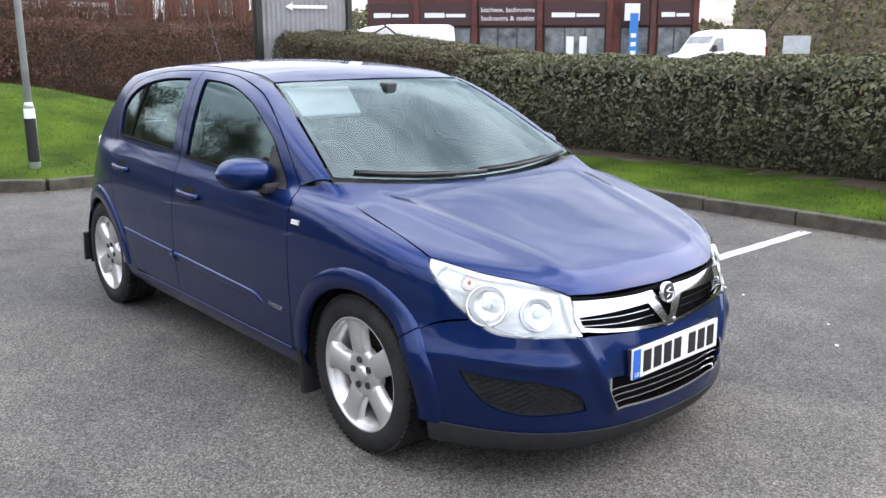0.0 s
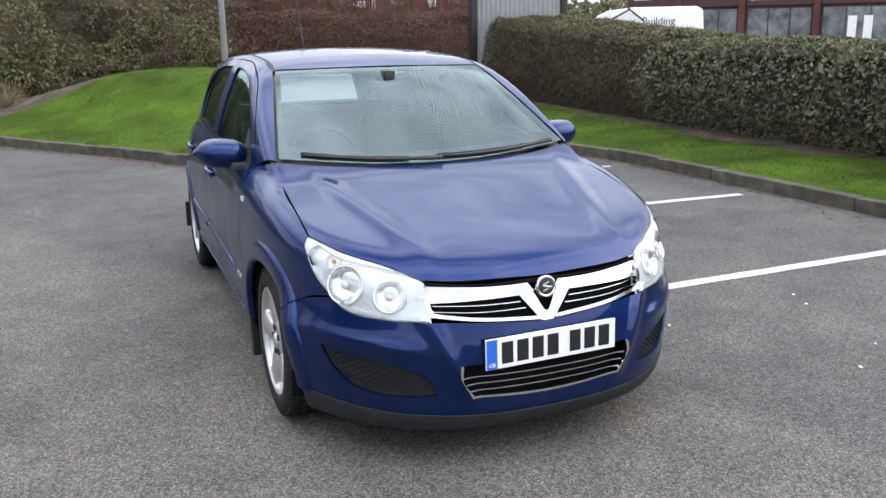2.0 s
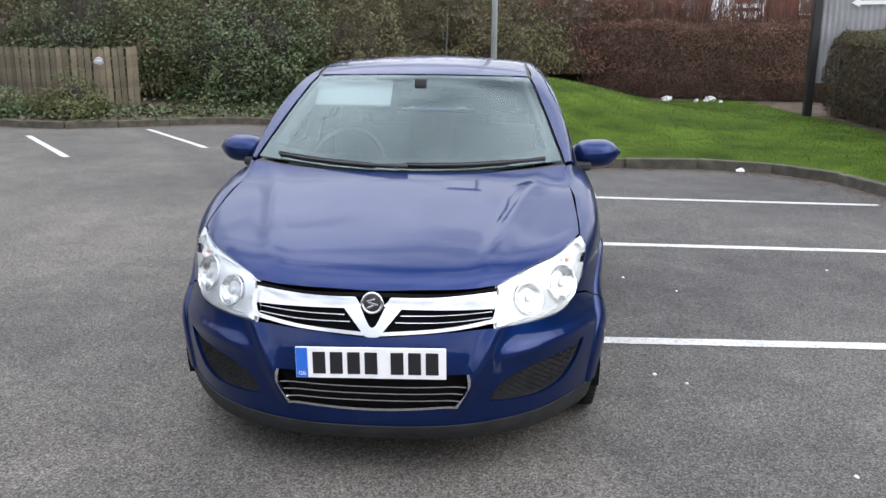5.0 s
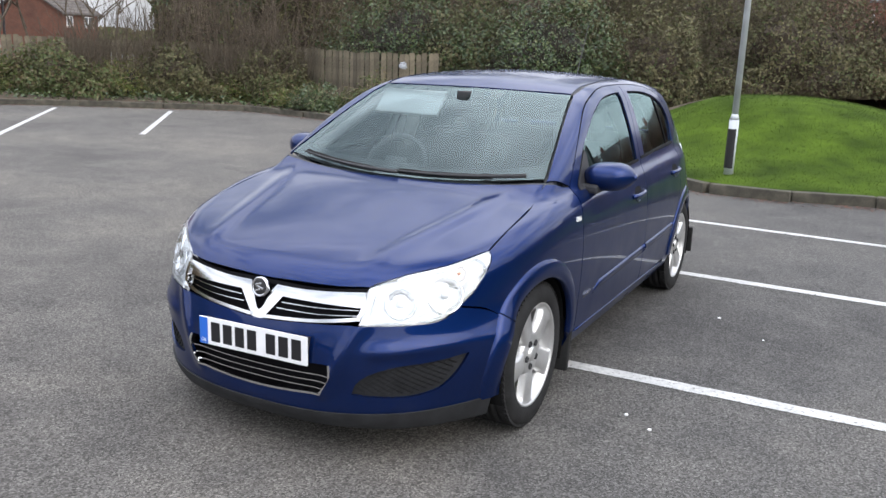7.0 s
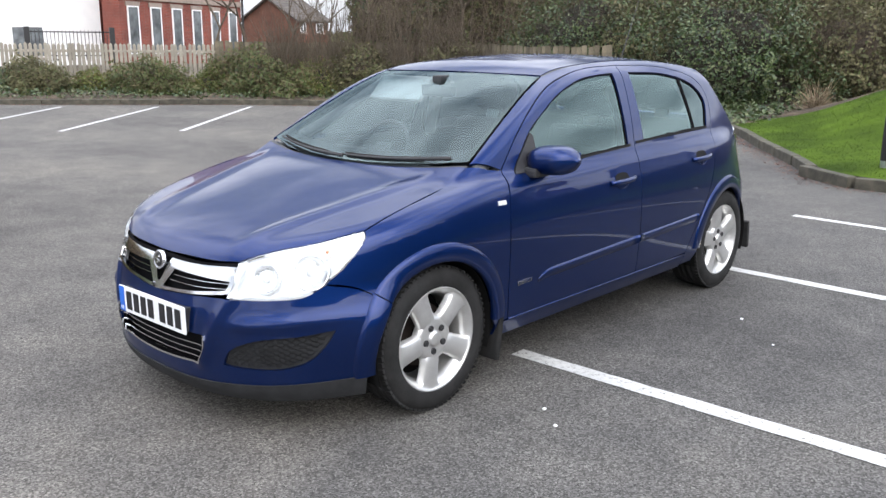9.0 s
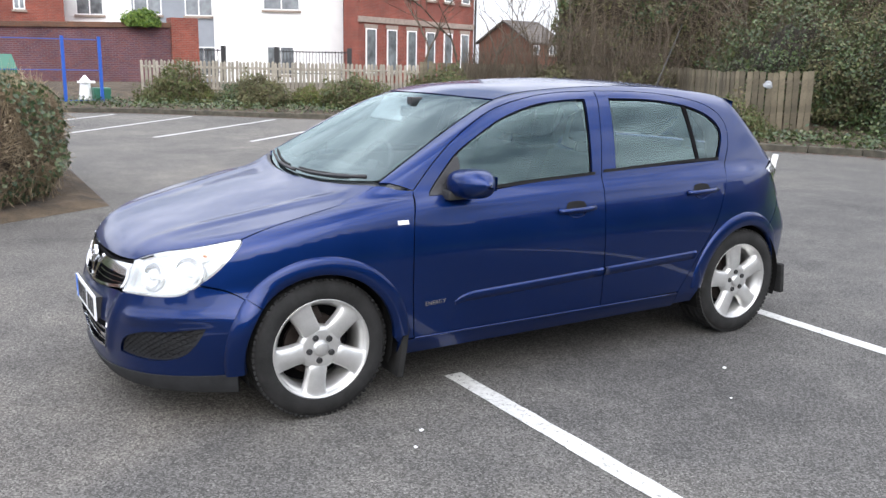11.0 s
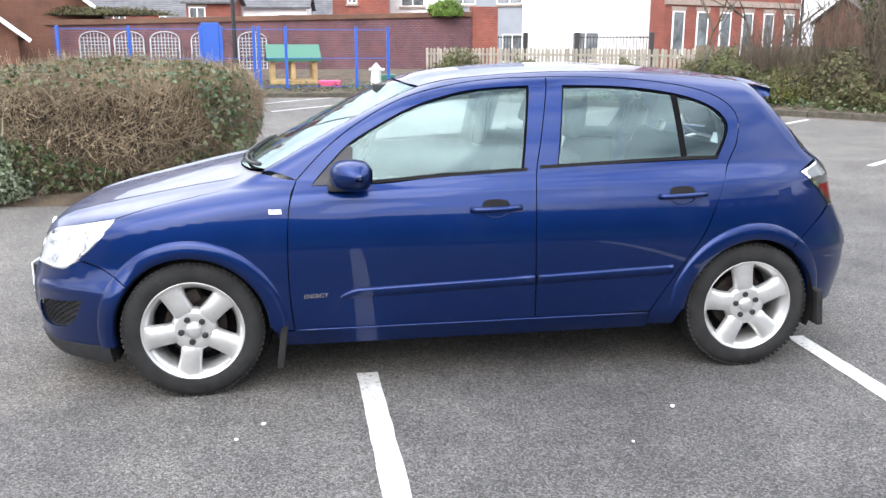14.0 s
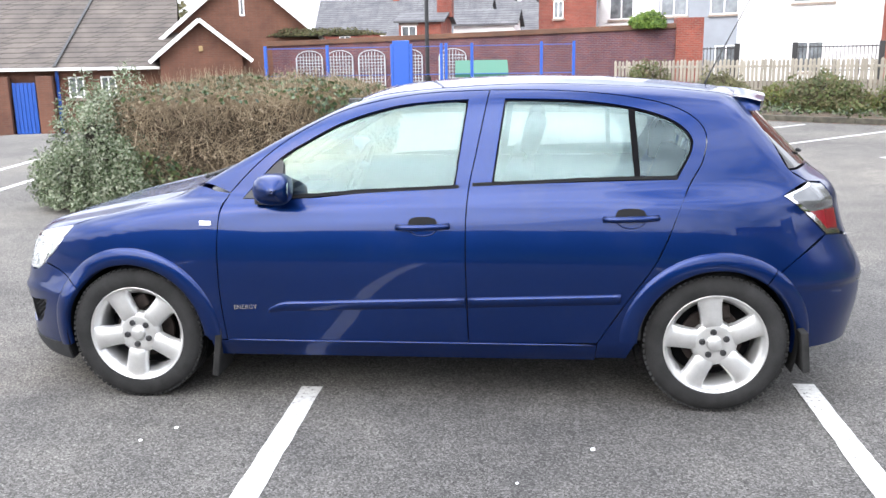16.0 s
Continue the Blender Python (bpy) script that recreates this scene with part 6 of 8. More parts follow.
def bush(label, centre, radii, n, size, mat, core=M_core, aspect=0.5, twigs=0, twig_mat=None, name="bush", lump=0.28, low=0.0):
    """An uneven rounded shrub of many leaves round a solid dark filler that stands for its inner shade."""
    th = tagged(empty(name), label, "shrub")
    c, r = np.array(centre, float), np.array(radii, float)
    n = int(n * 1.7)
    d = unit(n)
    d[:, 2] = np.where(d[:, 2] < low, np.abs(d[:, 2]) * 0.6 + low, d[:, 2])
    f = np.array([noise.noise(Vector(v * 2.1) + Vector(centre)) for v in d]) * lump + np.array([noise.noise(Vector(v * 5.0) + Vector(centre)) for v in d]) * lump * 0.6
    rad = (1 + f) * np.where(RNG.uniform(size=n) < 0.75, RNG.uniform(0.86, 1.04, n), RNG.uniform(0.55, 0.95, n))
    leaf_mesh("foliage", c + d * r * rad[:, None], d, size, mat, th, aspect, 0.9, kind="stuff")
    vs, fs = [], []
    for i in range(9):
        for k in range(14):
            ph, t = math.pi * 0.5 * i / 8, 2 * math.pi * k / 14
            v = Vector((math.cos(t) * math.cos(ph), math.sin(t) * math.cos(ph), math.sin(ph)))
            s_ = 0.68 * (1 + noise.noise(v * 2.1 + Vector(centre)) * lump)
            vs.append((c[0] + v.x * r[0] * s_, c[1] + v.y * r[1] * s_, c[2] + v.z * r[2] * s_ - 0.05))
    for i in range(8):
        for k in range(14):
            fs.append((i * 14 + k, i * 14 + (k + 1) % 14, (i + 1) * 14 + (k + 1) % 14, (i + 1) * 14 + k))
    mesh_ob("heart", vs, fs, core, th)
    if twigs:
        d = unit(twigs)
        d[:, 2] = np.abs(d[:, 2]) * 0.9 + 0.1
        b = c + d * r * RNG.uniform(0.8, 1.28, (twigs, 1))
        a = c + d * r * 0.55 + RNG.normal(size=(twigs, 3)) * 0.10
        twig_mesh("twig_mass", a, b, RNG.uniform(0.002, 0.006, twigs), twig_mat or M_bark, th, kind="stuff")
    return th


bush("bush with white-edged leaves at the hedge's end", (-4.72, -4.22, 0.05), (0.80, 0.72, 1.28), 20000, 0.042, M_varieg, aspect=0.5)
bush("dark green privet growing through the dry hedge", (-6.6, -3.85, 0.1), (1.6, 1.2, 1.22), 6000, 0.05, M_ivy)

M_scrubgreen = leaf_mat("mixed_green_scrub", [(0.05, 0.075, 0.02), (0.09, 0.12, 0.035), (0.13, 0.13, 0.05), (0.14, 0.10, 0.055)], 0.7, 0.25)
# scrub bank behind the lawn and along the fence
for c, r, n_, m, lab, tw in (
        ((-5.5, 14.6, 0.3), (2.4, 1.5, 2.5), 12000, M_ivy, "large dark ivy-covered evergreen bush on the bank", 300),
        ((-3.2, 15.6, 0.5), (1.8, 1.3, 2.0), 9000, M_bramble, "tangled olive-brown bramble scrub on the bank", 900),
        ((-0.6, 17.4, 0.9), (2.5, 1.5, 2.4), 9000, M_bramble, "tangled olive-brown bramble scrub on the bank", 900),
        ((-2.2, 18.8, 1.6), (3.0, 1.6, 2.3), 9000, M_bramble, "tall scrub with bare stems on the bank", 1200),
        ((-7.6, 14.9, 0.5), (2.1, 1.5, 2.1), 9000, M_bramble, "bramble scrub beside the wooden fence", 900),
        ((-9.2, 14.6, 0.6), (2.2, 1.5, 2.6), 8000, M_ivy, "ivy-covered thicket behind the fence", 500),
        ((-5.8, 17.4, 1.2), (3.6, 1.8, 3.0), 11000, M_bramble, "tall tangled thicket behind the bank", 1500),
        ((1.9, 19.2, 0.9), (2.6, 1.3, 2.6), 7500, M_russet, "brown leafless shrubs with upright stems", 1500),
        ((4.6, 20.2, 0.9), (2.8, 1.3, 2.2), 7500, M_russet, "brown leafless shrubs with upright stems", 1800),
        ((-11.6, 12.3, 0.3), (1.1, 0.8, 1.3), 4500, M_bramble, "scrub grown against the fence", 600),
        ((-13.9, 11.4, 0.2), (1.5, 0.8, 1.05), 6000, M_bramble, "green and brown shrub before the fence", 500),
        ((-16.3, 9.6, 0.2), (1.9, 0.9, 1.1), 7000, M_scrubgreen, "green shrub before the fence", 600),
        ((-18.1, 7.7, 0.2), (1.5, 0.8, 0.8), 5500, M_scrubgreen, "brown and green shrub before the fence", 600),
        ((-22.0, 3.75, 0.1), (0.9, 0.8, 1.15), 5000, M_scrubgreen, "rounded green shrub before the pickets", 400),
        ((-20.4, 5.6, 0.1), (1.3, 0.7, 0.95), 4500, M_bramble, "low green and brown shrub before the pickets", 400)):
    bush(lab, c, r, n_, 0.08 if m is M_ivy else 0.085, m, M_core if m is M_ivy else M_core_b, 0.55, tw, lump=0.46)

M_drytwig = stuff_mat("pale_bare_twigs", (0.20, 0.16, 0.11), 0.95, vary=0.3, scale=8, fine=60, bump=0)
# tall tangled thicket that closes the view behind fence and bank
thick = tagged(empty("thicket"), "tall tangled thicket of ivy, bramble and bare stems behind the fence", "thicket")
hedge([(-17.5, 14.2), (-14.0, 16.2), (-10.5, 17.8), (-6.5, 19.6), (-2.0, 21.2), (1.0, 22.4)], 2.4, 0.2, 3.7, 46000, 0.13, M_bramble, M_core_b, "", None, 0.55, 0.75, 9000, M_bark, thick)
q, o = hedge_points([(-17.5, 14.2), (-14.0, 16.2), (-10.5, 17.8), (-6.5, 19.6), (-2.0, 21.2)], 2.4, 0.3, 3.8, 26000, lump=0.75)
k = np.array([noise.noise(Vector((a * 0.45, b * 0.45, c * 0.6))) for a, b, c in q]) > 0.02
leaf_mesh("ivy_cover", q[k] + o[k] * 0.12, o[k], 0.11, M_ivy, thick, 0.6, 0.9, kind="stuff")
n_ = 260
sx_ = RNG.uniform(-17, 0.5, n_)
a = np.stack([sx_, 14.6 + (sx_ + 17) * 0.43 + RNG.normal(size=n_) * 0.8, np.full(n_, 0.3)], 1)
b = a + np.stack([RNG.normal(size=n_) * 0.45, RNG.normal(size=n_) * 0.45, RNG.uniform(2.2, 5.2, n_)], 1)
twig_mesh("bare_stem", a, b, RNG.uniform(0.008, 0.026, n_), M_bark, thick, kind="stuff")
k = RNG.integers(0, n_, 5200)
f = RNG.uniform(0.3, 1.0, (5200, 1))
c = a[k] * (1 - f) + b[k] * f
twig_mesh("side_twig", c, c + (unit(5200) * np.array((1, 1, 0.5)) + np.array((0, 0, 0.45))) * RNG.uniform(0.25, 1.0, (5200, 1)), RNG.uniform(0.003, 0.008, 5200), M_drytwig, thick, kind="stuff")

n_ = 2600
sx_ = RNG.uniform(1.6, 9.4, n_)
a = np.stack([sx_, 20.0 - (sx_ - 1.6) * 0.30 + RNG.normal(size=n_) * 0.45, np.full(n_, 0.3)], 1)
b = a + np.stack([RNG.normal(size=n_) * 0.35, RNG.normal(size=n_) * 0.35, RNG.uniform(1.6, 3.3, n_)], 1)
tagged(twig_mesh("bare_shrubs", a, b, RNG.uniform(0.004, 0.014, n_), M_russet), "tall bare russet stems behind the winter hedge", "shrub", kind="stuff")

# straw-coloured grass clump on the bank
a = np.tile(np.array([(-2.75, 12.75, 0.35)]), (160, 1)) + RNG.normal(size=(160, 3)) * 0.06
dd = unit(160) * np.array((1, 1, 0.6)) + np.array((0, 0, 0.7))
twig_mesh("dry_grass", a, a + dd * RNG.uniform(0.2, 0.5, (160, 1)), 0.006, M_dry)
tagged(bpy.data.objects["dry_grass"], "clump of dry straw-coloured grass on the bank", "grass", kind="stuff")

# lawn blades, weeds on the verge, fallen leaves along the kerb
n_ = 150000
gp = np.stack([RNG.uniform(-3.4, 6.5, n_), RNG.uniform(-3.0, 17.0, n_)], 1)
gp = gp[~inside(gp, PARK)]
gp = gp[(kerb_dist(gp[:, 0], gp[:, 1]) > 0.08)]
gp = gp[is_lawn(gp[:, 0], gp[:, 1])]
g3 = np.stack([gp[:, 0], gp[:, 1], lawn_z(gp[:, 0], gp[:, 1])], 1)
tip = g3 + np.stack([RNG.normal(size=len(g3)) * 0.018, RNG.normal(size=len(g3)) * 0.018, RNG.uniform(0.012, 0.032, len(g3))], 1)
sd = unit(len(g3)) * np.array((1, 1, 0)) * 0.004
me = bpy.data.meshes.new("grass")
vv = np.stack([g3 - sd, g3 + sd, tip], 1).reshape(-1, 3)
me.vertices.add(len(vv))
me.vertices.foreach_set("co", vv.astype(np.float32).ravel())
me.loops.add(len(vv))
me.loops.foreach_set("vertex_index", np.arange(len(vv), dtype=np.int32))
me.polygons.add(len(g3))
me.polygons.foreach_set("loop_start", (3 * np.arange(len(g3))).astype(np.int32))
me.update(calc_edges=True)
me.materials.append(M_blade)
tagged(new("grass", me), "short mown grass blades on the lawn", "grass", kind="stuff")

vp = KERB[(KERB[:, 0] < -3.5)]
idx = RNG.integers(0, len(vp), 9000)
side = RNG.uniform(0.15, 1.9, 9000)
cen_k = np.array((-6.0, 0.0))
ow = vp[idx] - cen_k
ow /= np.linalg.norm(ow, axis=1, keepdims=True)
w2 = vp[idx] + ow * side[:, None] + RNG.normal(size=(9000, 2)) * 0.15
w3 = np.stack([w2[:, 0], w2[:, 1], lawn_z(w2[:, 0], w2[:, 1]) + RNG.uniform(0.0, 0.22, 9000) * RNG.uniform(size=9000)], 1)
ob = leaf_mesh("verge_weeds", w3, np.tile((0, 0, 1.0), (9000, 1)), 0.085, M_ivy, None, 0.6, 0.9, kind="stuff")
tagged(ob, "low ivy and weeds along the verge by the fence", "weeds")
n_ = 8500
s_ = RNG.uniform(0, LEN, n_)
lp = np.array([on_kerb(v)[0] for v in s_])
ld = np.array([on_kerb(v)[1] for v in s_])
lo_ = np.stack([-ld[:, 1], ld[:, 0]], 1)
lo_ *= (1 if inside((KERB[60:61] + lo_[0:1] * 0.0), PARK)[0] else 1)
sgn = np.where(inside(lp + lo_ * 0.4, PARK), 1.0, -1.0)
dist = 0.09 + np.abs(RNG.normal(size=n_)) * 0.16
keep = RNG.uniform(size=n_) < np.where((lp[:, 1] > 2.8) | (lp[:, 0] < 0), 1.0, 0.6)
l3 = np.stack([*(lp + lo_ * (sgn * dist)[:, None]).T, np.full(n_, 0.008)], 1)[keep]
ob = leaf_mesh("fallen_leaves", l3, np.tile((0, 0, 1.0), (len(l3), 1)), 0.035, M_russet, None, 0.6, 0.25, kind="stuff")
tagged(ob, "brown fallen leaves lying along the kerb", "leaves")
litter = [(1.735, -1.946), (2.23, -1.12), (1.17, -1.0), (1.25, 0.765), (1.55, 0.47), (1.30, -1.10), (2.05, -1.75), (3.4, 6.1), (2.7, 1.1), (2.3, -0.95)]
for i, (x, y) in enumerate(litter):
    bm = bmesh.new()
    sz = 0.055 if i == 7 else random.uniform(0.006, 0.010)
    bmesh.ops.create_icosphere(bm, subdivisions=2, radius=sz)
    for v in bm.verts:
        v.co *= 1 + 0.35 * noise.noise(v.co * (1.1 / sz) + Vector((i, 0, 0)))
        v.co.z = v.co.z * 0.55 + sz * 0.4
    ob = part("litter", bm, M_white, None, "")
    ob.location = (x, y, 0.001)
    tagged(ob, "crumpled white paper scrap on the asphalt" if i == 7 else "small pale stone chip on the asphalt", "litter", "bits on the asphalt")
M_rubbish = stuff_mat("pale_crumpled_plastic", (0.52, 0.53, 0.52), 0.5, vary=0.4, scale=20, fine=90, bump=0.4)
for i, (x, y) in enumerate(((4.35, 16.75), (4.95, 16.2), (5.32, 16.55), (5.5, 16.1))):
    bm = bmesh.new()
    bmesh.ops.create_icosphere(bm, subdivisions=3, radius=(0.10, 0.05, 0.11, 0.045)[i])
    for v in bm.verts:
        v.co *= 1 + 0.75 * noise.noise(v.co * 13 + Vector((i * 5, 3, 0))) + 0.3 * noise.noise(v.co * 40)
        v.co.z *= 0.9
    ob = part("rubbish", bm, M_rubbish, None, "", False)
    ob.location = (x, y, float(lawn_z(x, y)[0]) + 0.03)
    tagged(ob, "crumpled pale rubbish under the russet hedge", "litter", "rubbish by the hedge")

# ---------------------------------------------------------------- fences
FENCE = catmull([(-23.6, 3.0), (-21.6, 5.6), (-19.3, 8.2), (-16.8, 10.5), (-14.4, 12.2), (-12.0, 13.0), (-10.0, 12.6), (-8.5, 12.2), (-7.3, 13.0)], 12)
FENCE = np.array(FENCE)
fseg = np.linalg.norm(np.diff(FENCE, axis=0), axis=1)
fcum = np.concatenate([[0], np.cumsum(fseg)])


def board_mesh(name, w, h, mat, pointed):
    bm = bmesh.new()
    pts = [(-w / 2, 0), (w / 2, 0), (w / 2, h - (w * 0.5 if pointed else 0)), (0, h) if pointed else (0, h + 0.004), (-w / 2, h - (w * 0.5 if pointed else 0))]
    f = bm.faces.new([bm.verts.new((x, -0.009, z)) for x, z in pts])
    g = bmesh.ops.extrude_face_region(bm, geom=[f])
    bmesh.ops.translate(bm, vec=(0, 0.018, 0), verts=[v for v in g["geom"] if isinstance(v, bmesh.types.BMVert)])
    bmesh.ops.recalc_face_normals(bm, faces=bm.faces)
    me = bpy.data.meshes.new(name)
    bm.to_mesh(me)
    bm.free()
    me.materials.append(mat)
    return me


pk, bd = board_mesh("picket", 0.085, 1.16, M_picket, True), board_mesh("board", 0.115, 1.25, M_fence, False)
fence_p = tagged(empty("picket_fence"), "weathered pale grey picket fence", "fence")
fence_b = tagged(empty("wooden_fence"), "brown weathered close-board wooden fence", "fence")
s = 0.05
while s < fcum[-1] - 0.05:
    i = int(np.searchsorted(fcum, s, 'right') - 1)
    t = (s - fcum[i]) / fseg[i]
    p = FENCE[i] * (1 - t) + FENCE[i + 1] * t
    d = (FENCE[i + 1] - FENCE[i]) / fseg[i]
    pale = s < 8.8
    ob = new("picket" if pale else "board", pk if pale else bd)
    ob.parent = fence_p if pale else fence_b
    zz = float(lawn_z(p[0], p[1])[0])
    ob.matrix_basis = pose(p[0], p[1], min(zz, 0.33) - 0.02 + random.uniform(-0.025, 0.025), 0, random.uniform(-1.2, 1.2), math.degrees(math.atan2(d[1], d[0])) + random.uniform(-3, 3))
    s += 0.125 if pale else random.uniform(0.125, 0.145)
for lo_s, hi_s, par, mm in ((0.0, 8.8, fence_p, M_picket), (8.8, fcum[-1], fence_b, M_fence)):
    for hz in (0.35, 0.98):
        pts = []
        for s in np.linspace(lo_s, hi_s - 0.01, 16):
            i = int(np.searchsorted(fcum, s, 'right') - 1)
            t = (s - fcum[i]) / fseg[i]
            p = FENCE[i] * (1 - t) + FENCE[i + 1] * t
            d = (FENCE[i + 1] - FENCE[i]) / fseg[i]
            o_ = np.array((-d[1], d[0]))
            o_ = o_ if np.dot(o_, p - np.array((-6, 0))) > 0 else -o_
            pts.append((*(p + o_ * 0.04), 0.25 + hz))
        tube("rail", pts, 0.035, mm, par, seg=4)
# low scrub that has grown up along the foot of the fence
M_weed = leaf_mat("yellow_green_weeds", [(0.06, 0.09, 0.018), (0.11, 0.14, 0.03), (0.17, 0.17, 0.05), (0.13, 0.09, 0.04)], 0.7, 0.3)
s, k = 0.9, 0
while s < fcum[-1] - 0.6:
    i = int(np.searchsorted(fcum, s, 'right') - 1)
    d = (FENCE[i + 1] - FENCE[i]) / fseg[i]
    p = FENCE[i] + d * (s - fcum[i]) + np.array((d[1], -d[0])) * random.uniform(0.55, 1.0)
    tall = 1.0 if 8.0 < s < 15.0 else 0.72
    bush(("low tangle of green and brown scrub before the fence", "yellow-green weeds and brambles before the fence", "dark green bramble growing against the fence")[k % 3], (p[0], p[1], 0.18),
         (random.uniform(0.6, 1.0), random.uniform(0.5, 0.75), tall * random.uniform(0.55, 0.95)), 2300, 0.07, (M_scrubgreen, M_weed, M_ivy)[k % 3], twigs=(90, 40, 260)[(k * 2 + 1) % 3], twig_mat=M_dry, lump=0.5)
    s += random.uniform(0.75, 1.25)
    k += 1
# bare twiggy saplings between fence and kerb
for i, (x, y, h) in enumerate(((-14.6, 11.3, 3.2), (-12.9, 12.0, 3.6), (-15.7, 10.4, 2.7), (-11.6, 12.2, 3.0))):
    n_ = 420
    base = np.array((x, y, 0.15)) + RNG.normal(size=(n_, 3)) * (0.35, 0.3, 0.0)
    lean = np.stack([RNG.normal(0, 0.28, n_), RNG.normal(0, 0.22, n_), np.ones(n_)], 1)
    lo = base + lean * RNG.uniform(0.0, 0.55, (n_, 1)) * h
    hi = lo + (lean + unit(n_) * 0.45) * RNG.uniform(0.10, 0.35, (n_, 1)) * h
    tagged(twig_mesh("bare_sapling", lo, hi, RNG.uniform(0.003, 0.011, n_), M_bark), "bare twiggy sapling in front of the fence", "shrub")

# a pale bag caught on the fence
bm = bmesh.new()
bmesh.ops.create_icosphere(bm, subdivisions=4, radius=0.075)
for v in bm.verts:
    f = abs(noise.noise(v.co * 19)) * 0.7 + abs(noise.noise(v.co * 45)) * 0.35
    v.co *= 1.15 - f
    v.co.x *= 1.25 - 2.5 * v.co.z
    v.co.y *= 0.5
ob = part("plastic_bag", bm, stuff_mat("pale_bag", (0.36, 0.38, 0.41), 0.5, vary=0.2), None, "", False)
ob.matrix_basis = pose(-7.75, 12.1, 1.20, 0, 10, 30)
tagged(ob, "pale plastic bag caught on the fence", "bag")

# ---------------------------------------------------------------- lamp post
post = tagged(empty("street_lamp_post"), "slim pale grey lamp post with a black sleeve at its foot", "lamp post")
px, py_ = 0.25, 6.74
zb = float(lawn_z(px, py_)[0])
for name_, r1, r2, z0, z1, mm in (("base", 0.060, 0.060, -0.05, 0.68, M_galv), ("collar", 0.060, 0.040, 0.68, 0.75, M_galv), ("shaft", 0.040, 0.031, 0.75, 6.0, M_galv)):
    part(name_, cyl(r1, r2, z1 - z0, Matrix.Translation((px, py_, zb + (z0 + z1) / 2)), 20), mm, post, "", True)
vs, fs = [], []
for i in range(13):
    t = radians(150 + 165 * i / 12)
    for r_, z in ((0.058, 0.07), (0.066, 0.075), (0.066, 0.565), (0.058, 0.57)):
        vs.append((px + r_ * math.cos(t), py_ + r_ * math.sin(t), zb + z))
    if i:
        for k in range(3):
            fs.append((4 * i - 4 + k, 4 * i + k, 4 * i + k + 1, 4 * i - 3 + k))
mesh_ob("wrap", vs, fs, M_iron, post, "scuffed black wrap round the foot")
part("lantern", box((px - 0.55, py_ - 0.09, zb + 5.95), (px + 0.10, py_ + 0.09, zb + 6.07), 0.03), M_galv, post)

# ---------------------------------------------------------------- corrugated board with an arrow
board = tagged(empty("site_board"), "grey corrugated board with a white arrow on a dark post", "sign")
part("post", box((6.10, 12.06, 0.1), (6.24, 12.20, 3.4), 0.01), M_iron, board, "dark steel post")
vs, fs = [], []
ncor = 90
ax, bx_ = Vector((6.27, 12.15, 0)), Vector((7.95, 11.55, 0))
dv = (bx_ - ax)
nv = Vector((dv.y, -dv.x, 0)).normalized()
for i in range(ncor + 1):
    p = ax + dv * i / ncor + nv * (0.014 * math.sin(i * 1.26))
    vs += [(p.x, p.y, 0.9), (p.x, p.y, 3.3)]
    if i:
        fs.append((2 * i - 2, 2 * i, 2 * i + 1, 2 * i - 1))
k = len(vs)
for i in range(ncor + 1):
    p = ax + dv * i / ncor - nv * 0.03
    vs += [(p.x, p.y, 0.9), (p.x, p.y, 3.3)]
fs.append((k, k + 1, k + 2 * ncor + 1, k + 2 * ncor))
mesh_ob("corrugated_sheet", vs, fs, M_corr, board, "", True)
M_ = Matrix.Translation(ax + dv * 0.52 + nv * 0.03 + Vector((0, 0, 2.36))) @ Matrix.Rotation(math.atan2(dv.y, dv.x), 4, 'Z') @ Matrix.Rotation(radians(90), 4, 'X')
bm = bmesh.new()
f = bm.faces.new([bm.verts.new(M_ @ Vector((x, y, 0.004))) for x, y in ((-0.45, 0), (-0.30, 0.085), (-0.30, 0.035), (0.42, 0.035), (0.42, -0.035), (-0.30, -0.035), (-0.30, -0.085))])
part("arrow", bm, M_signwhite, board, "white arrow")
part("post", box((7.92, 11.5, 0.1), (8.04, 11.62, 3.4), 0.01), M_iron, board, "dark steel post")

# ---------------------------------------------------------------- buildings
def frame_at(px, py_, pz, deg):
    """Local frame of a front: x along it to the right as one faces it, y into the building, z up."""
    return pose(px, py_, pz, 0, 0, deg)


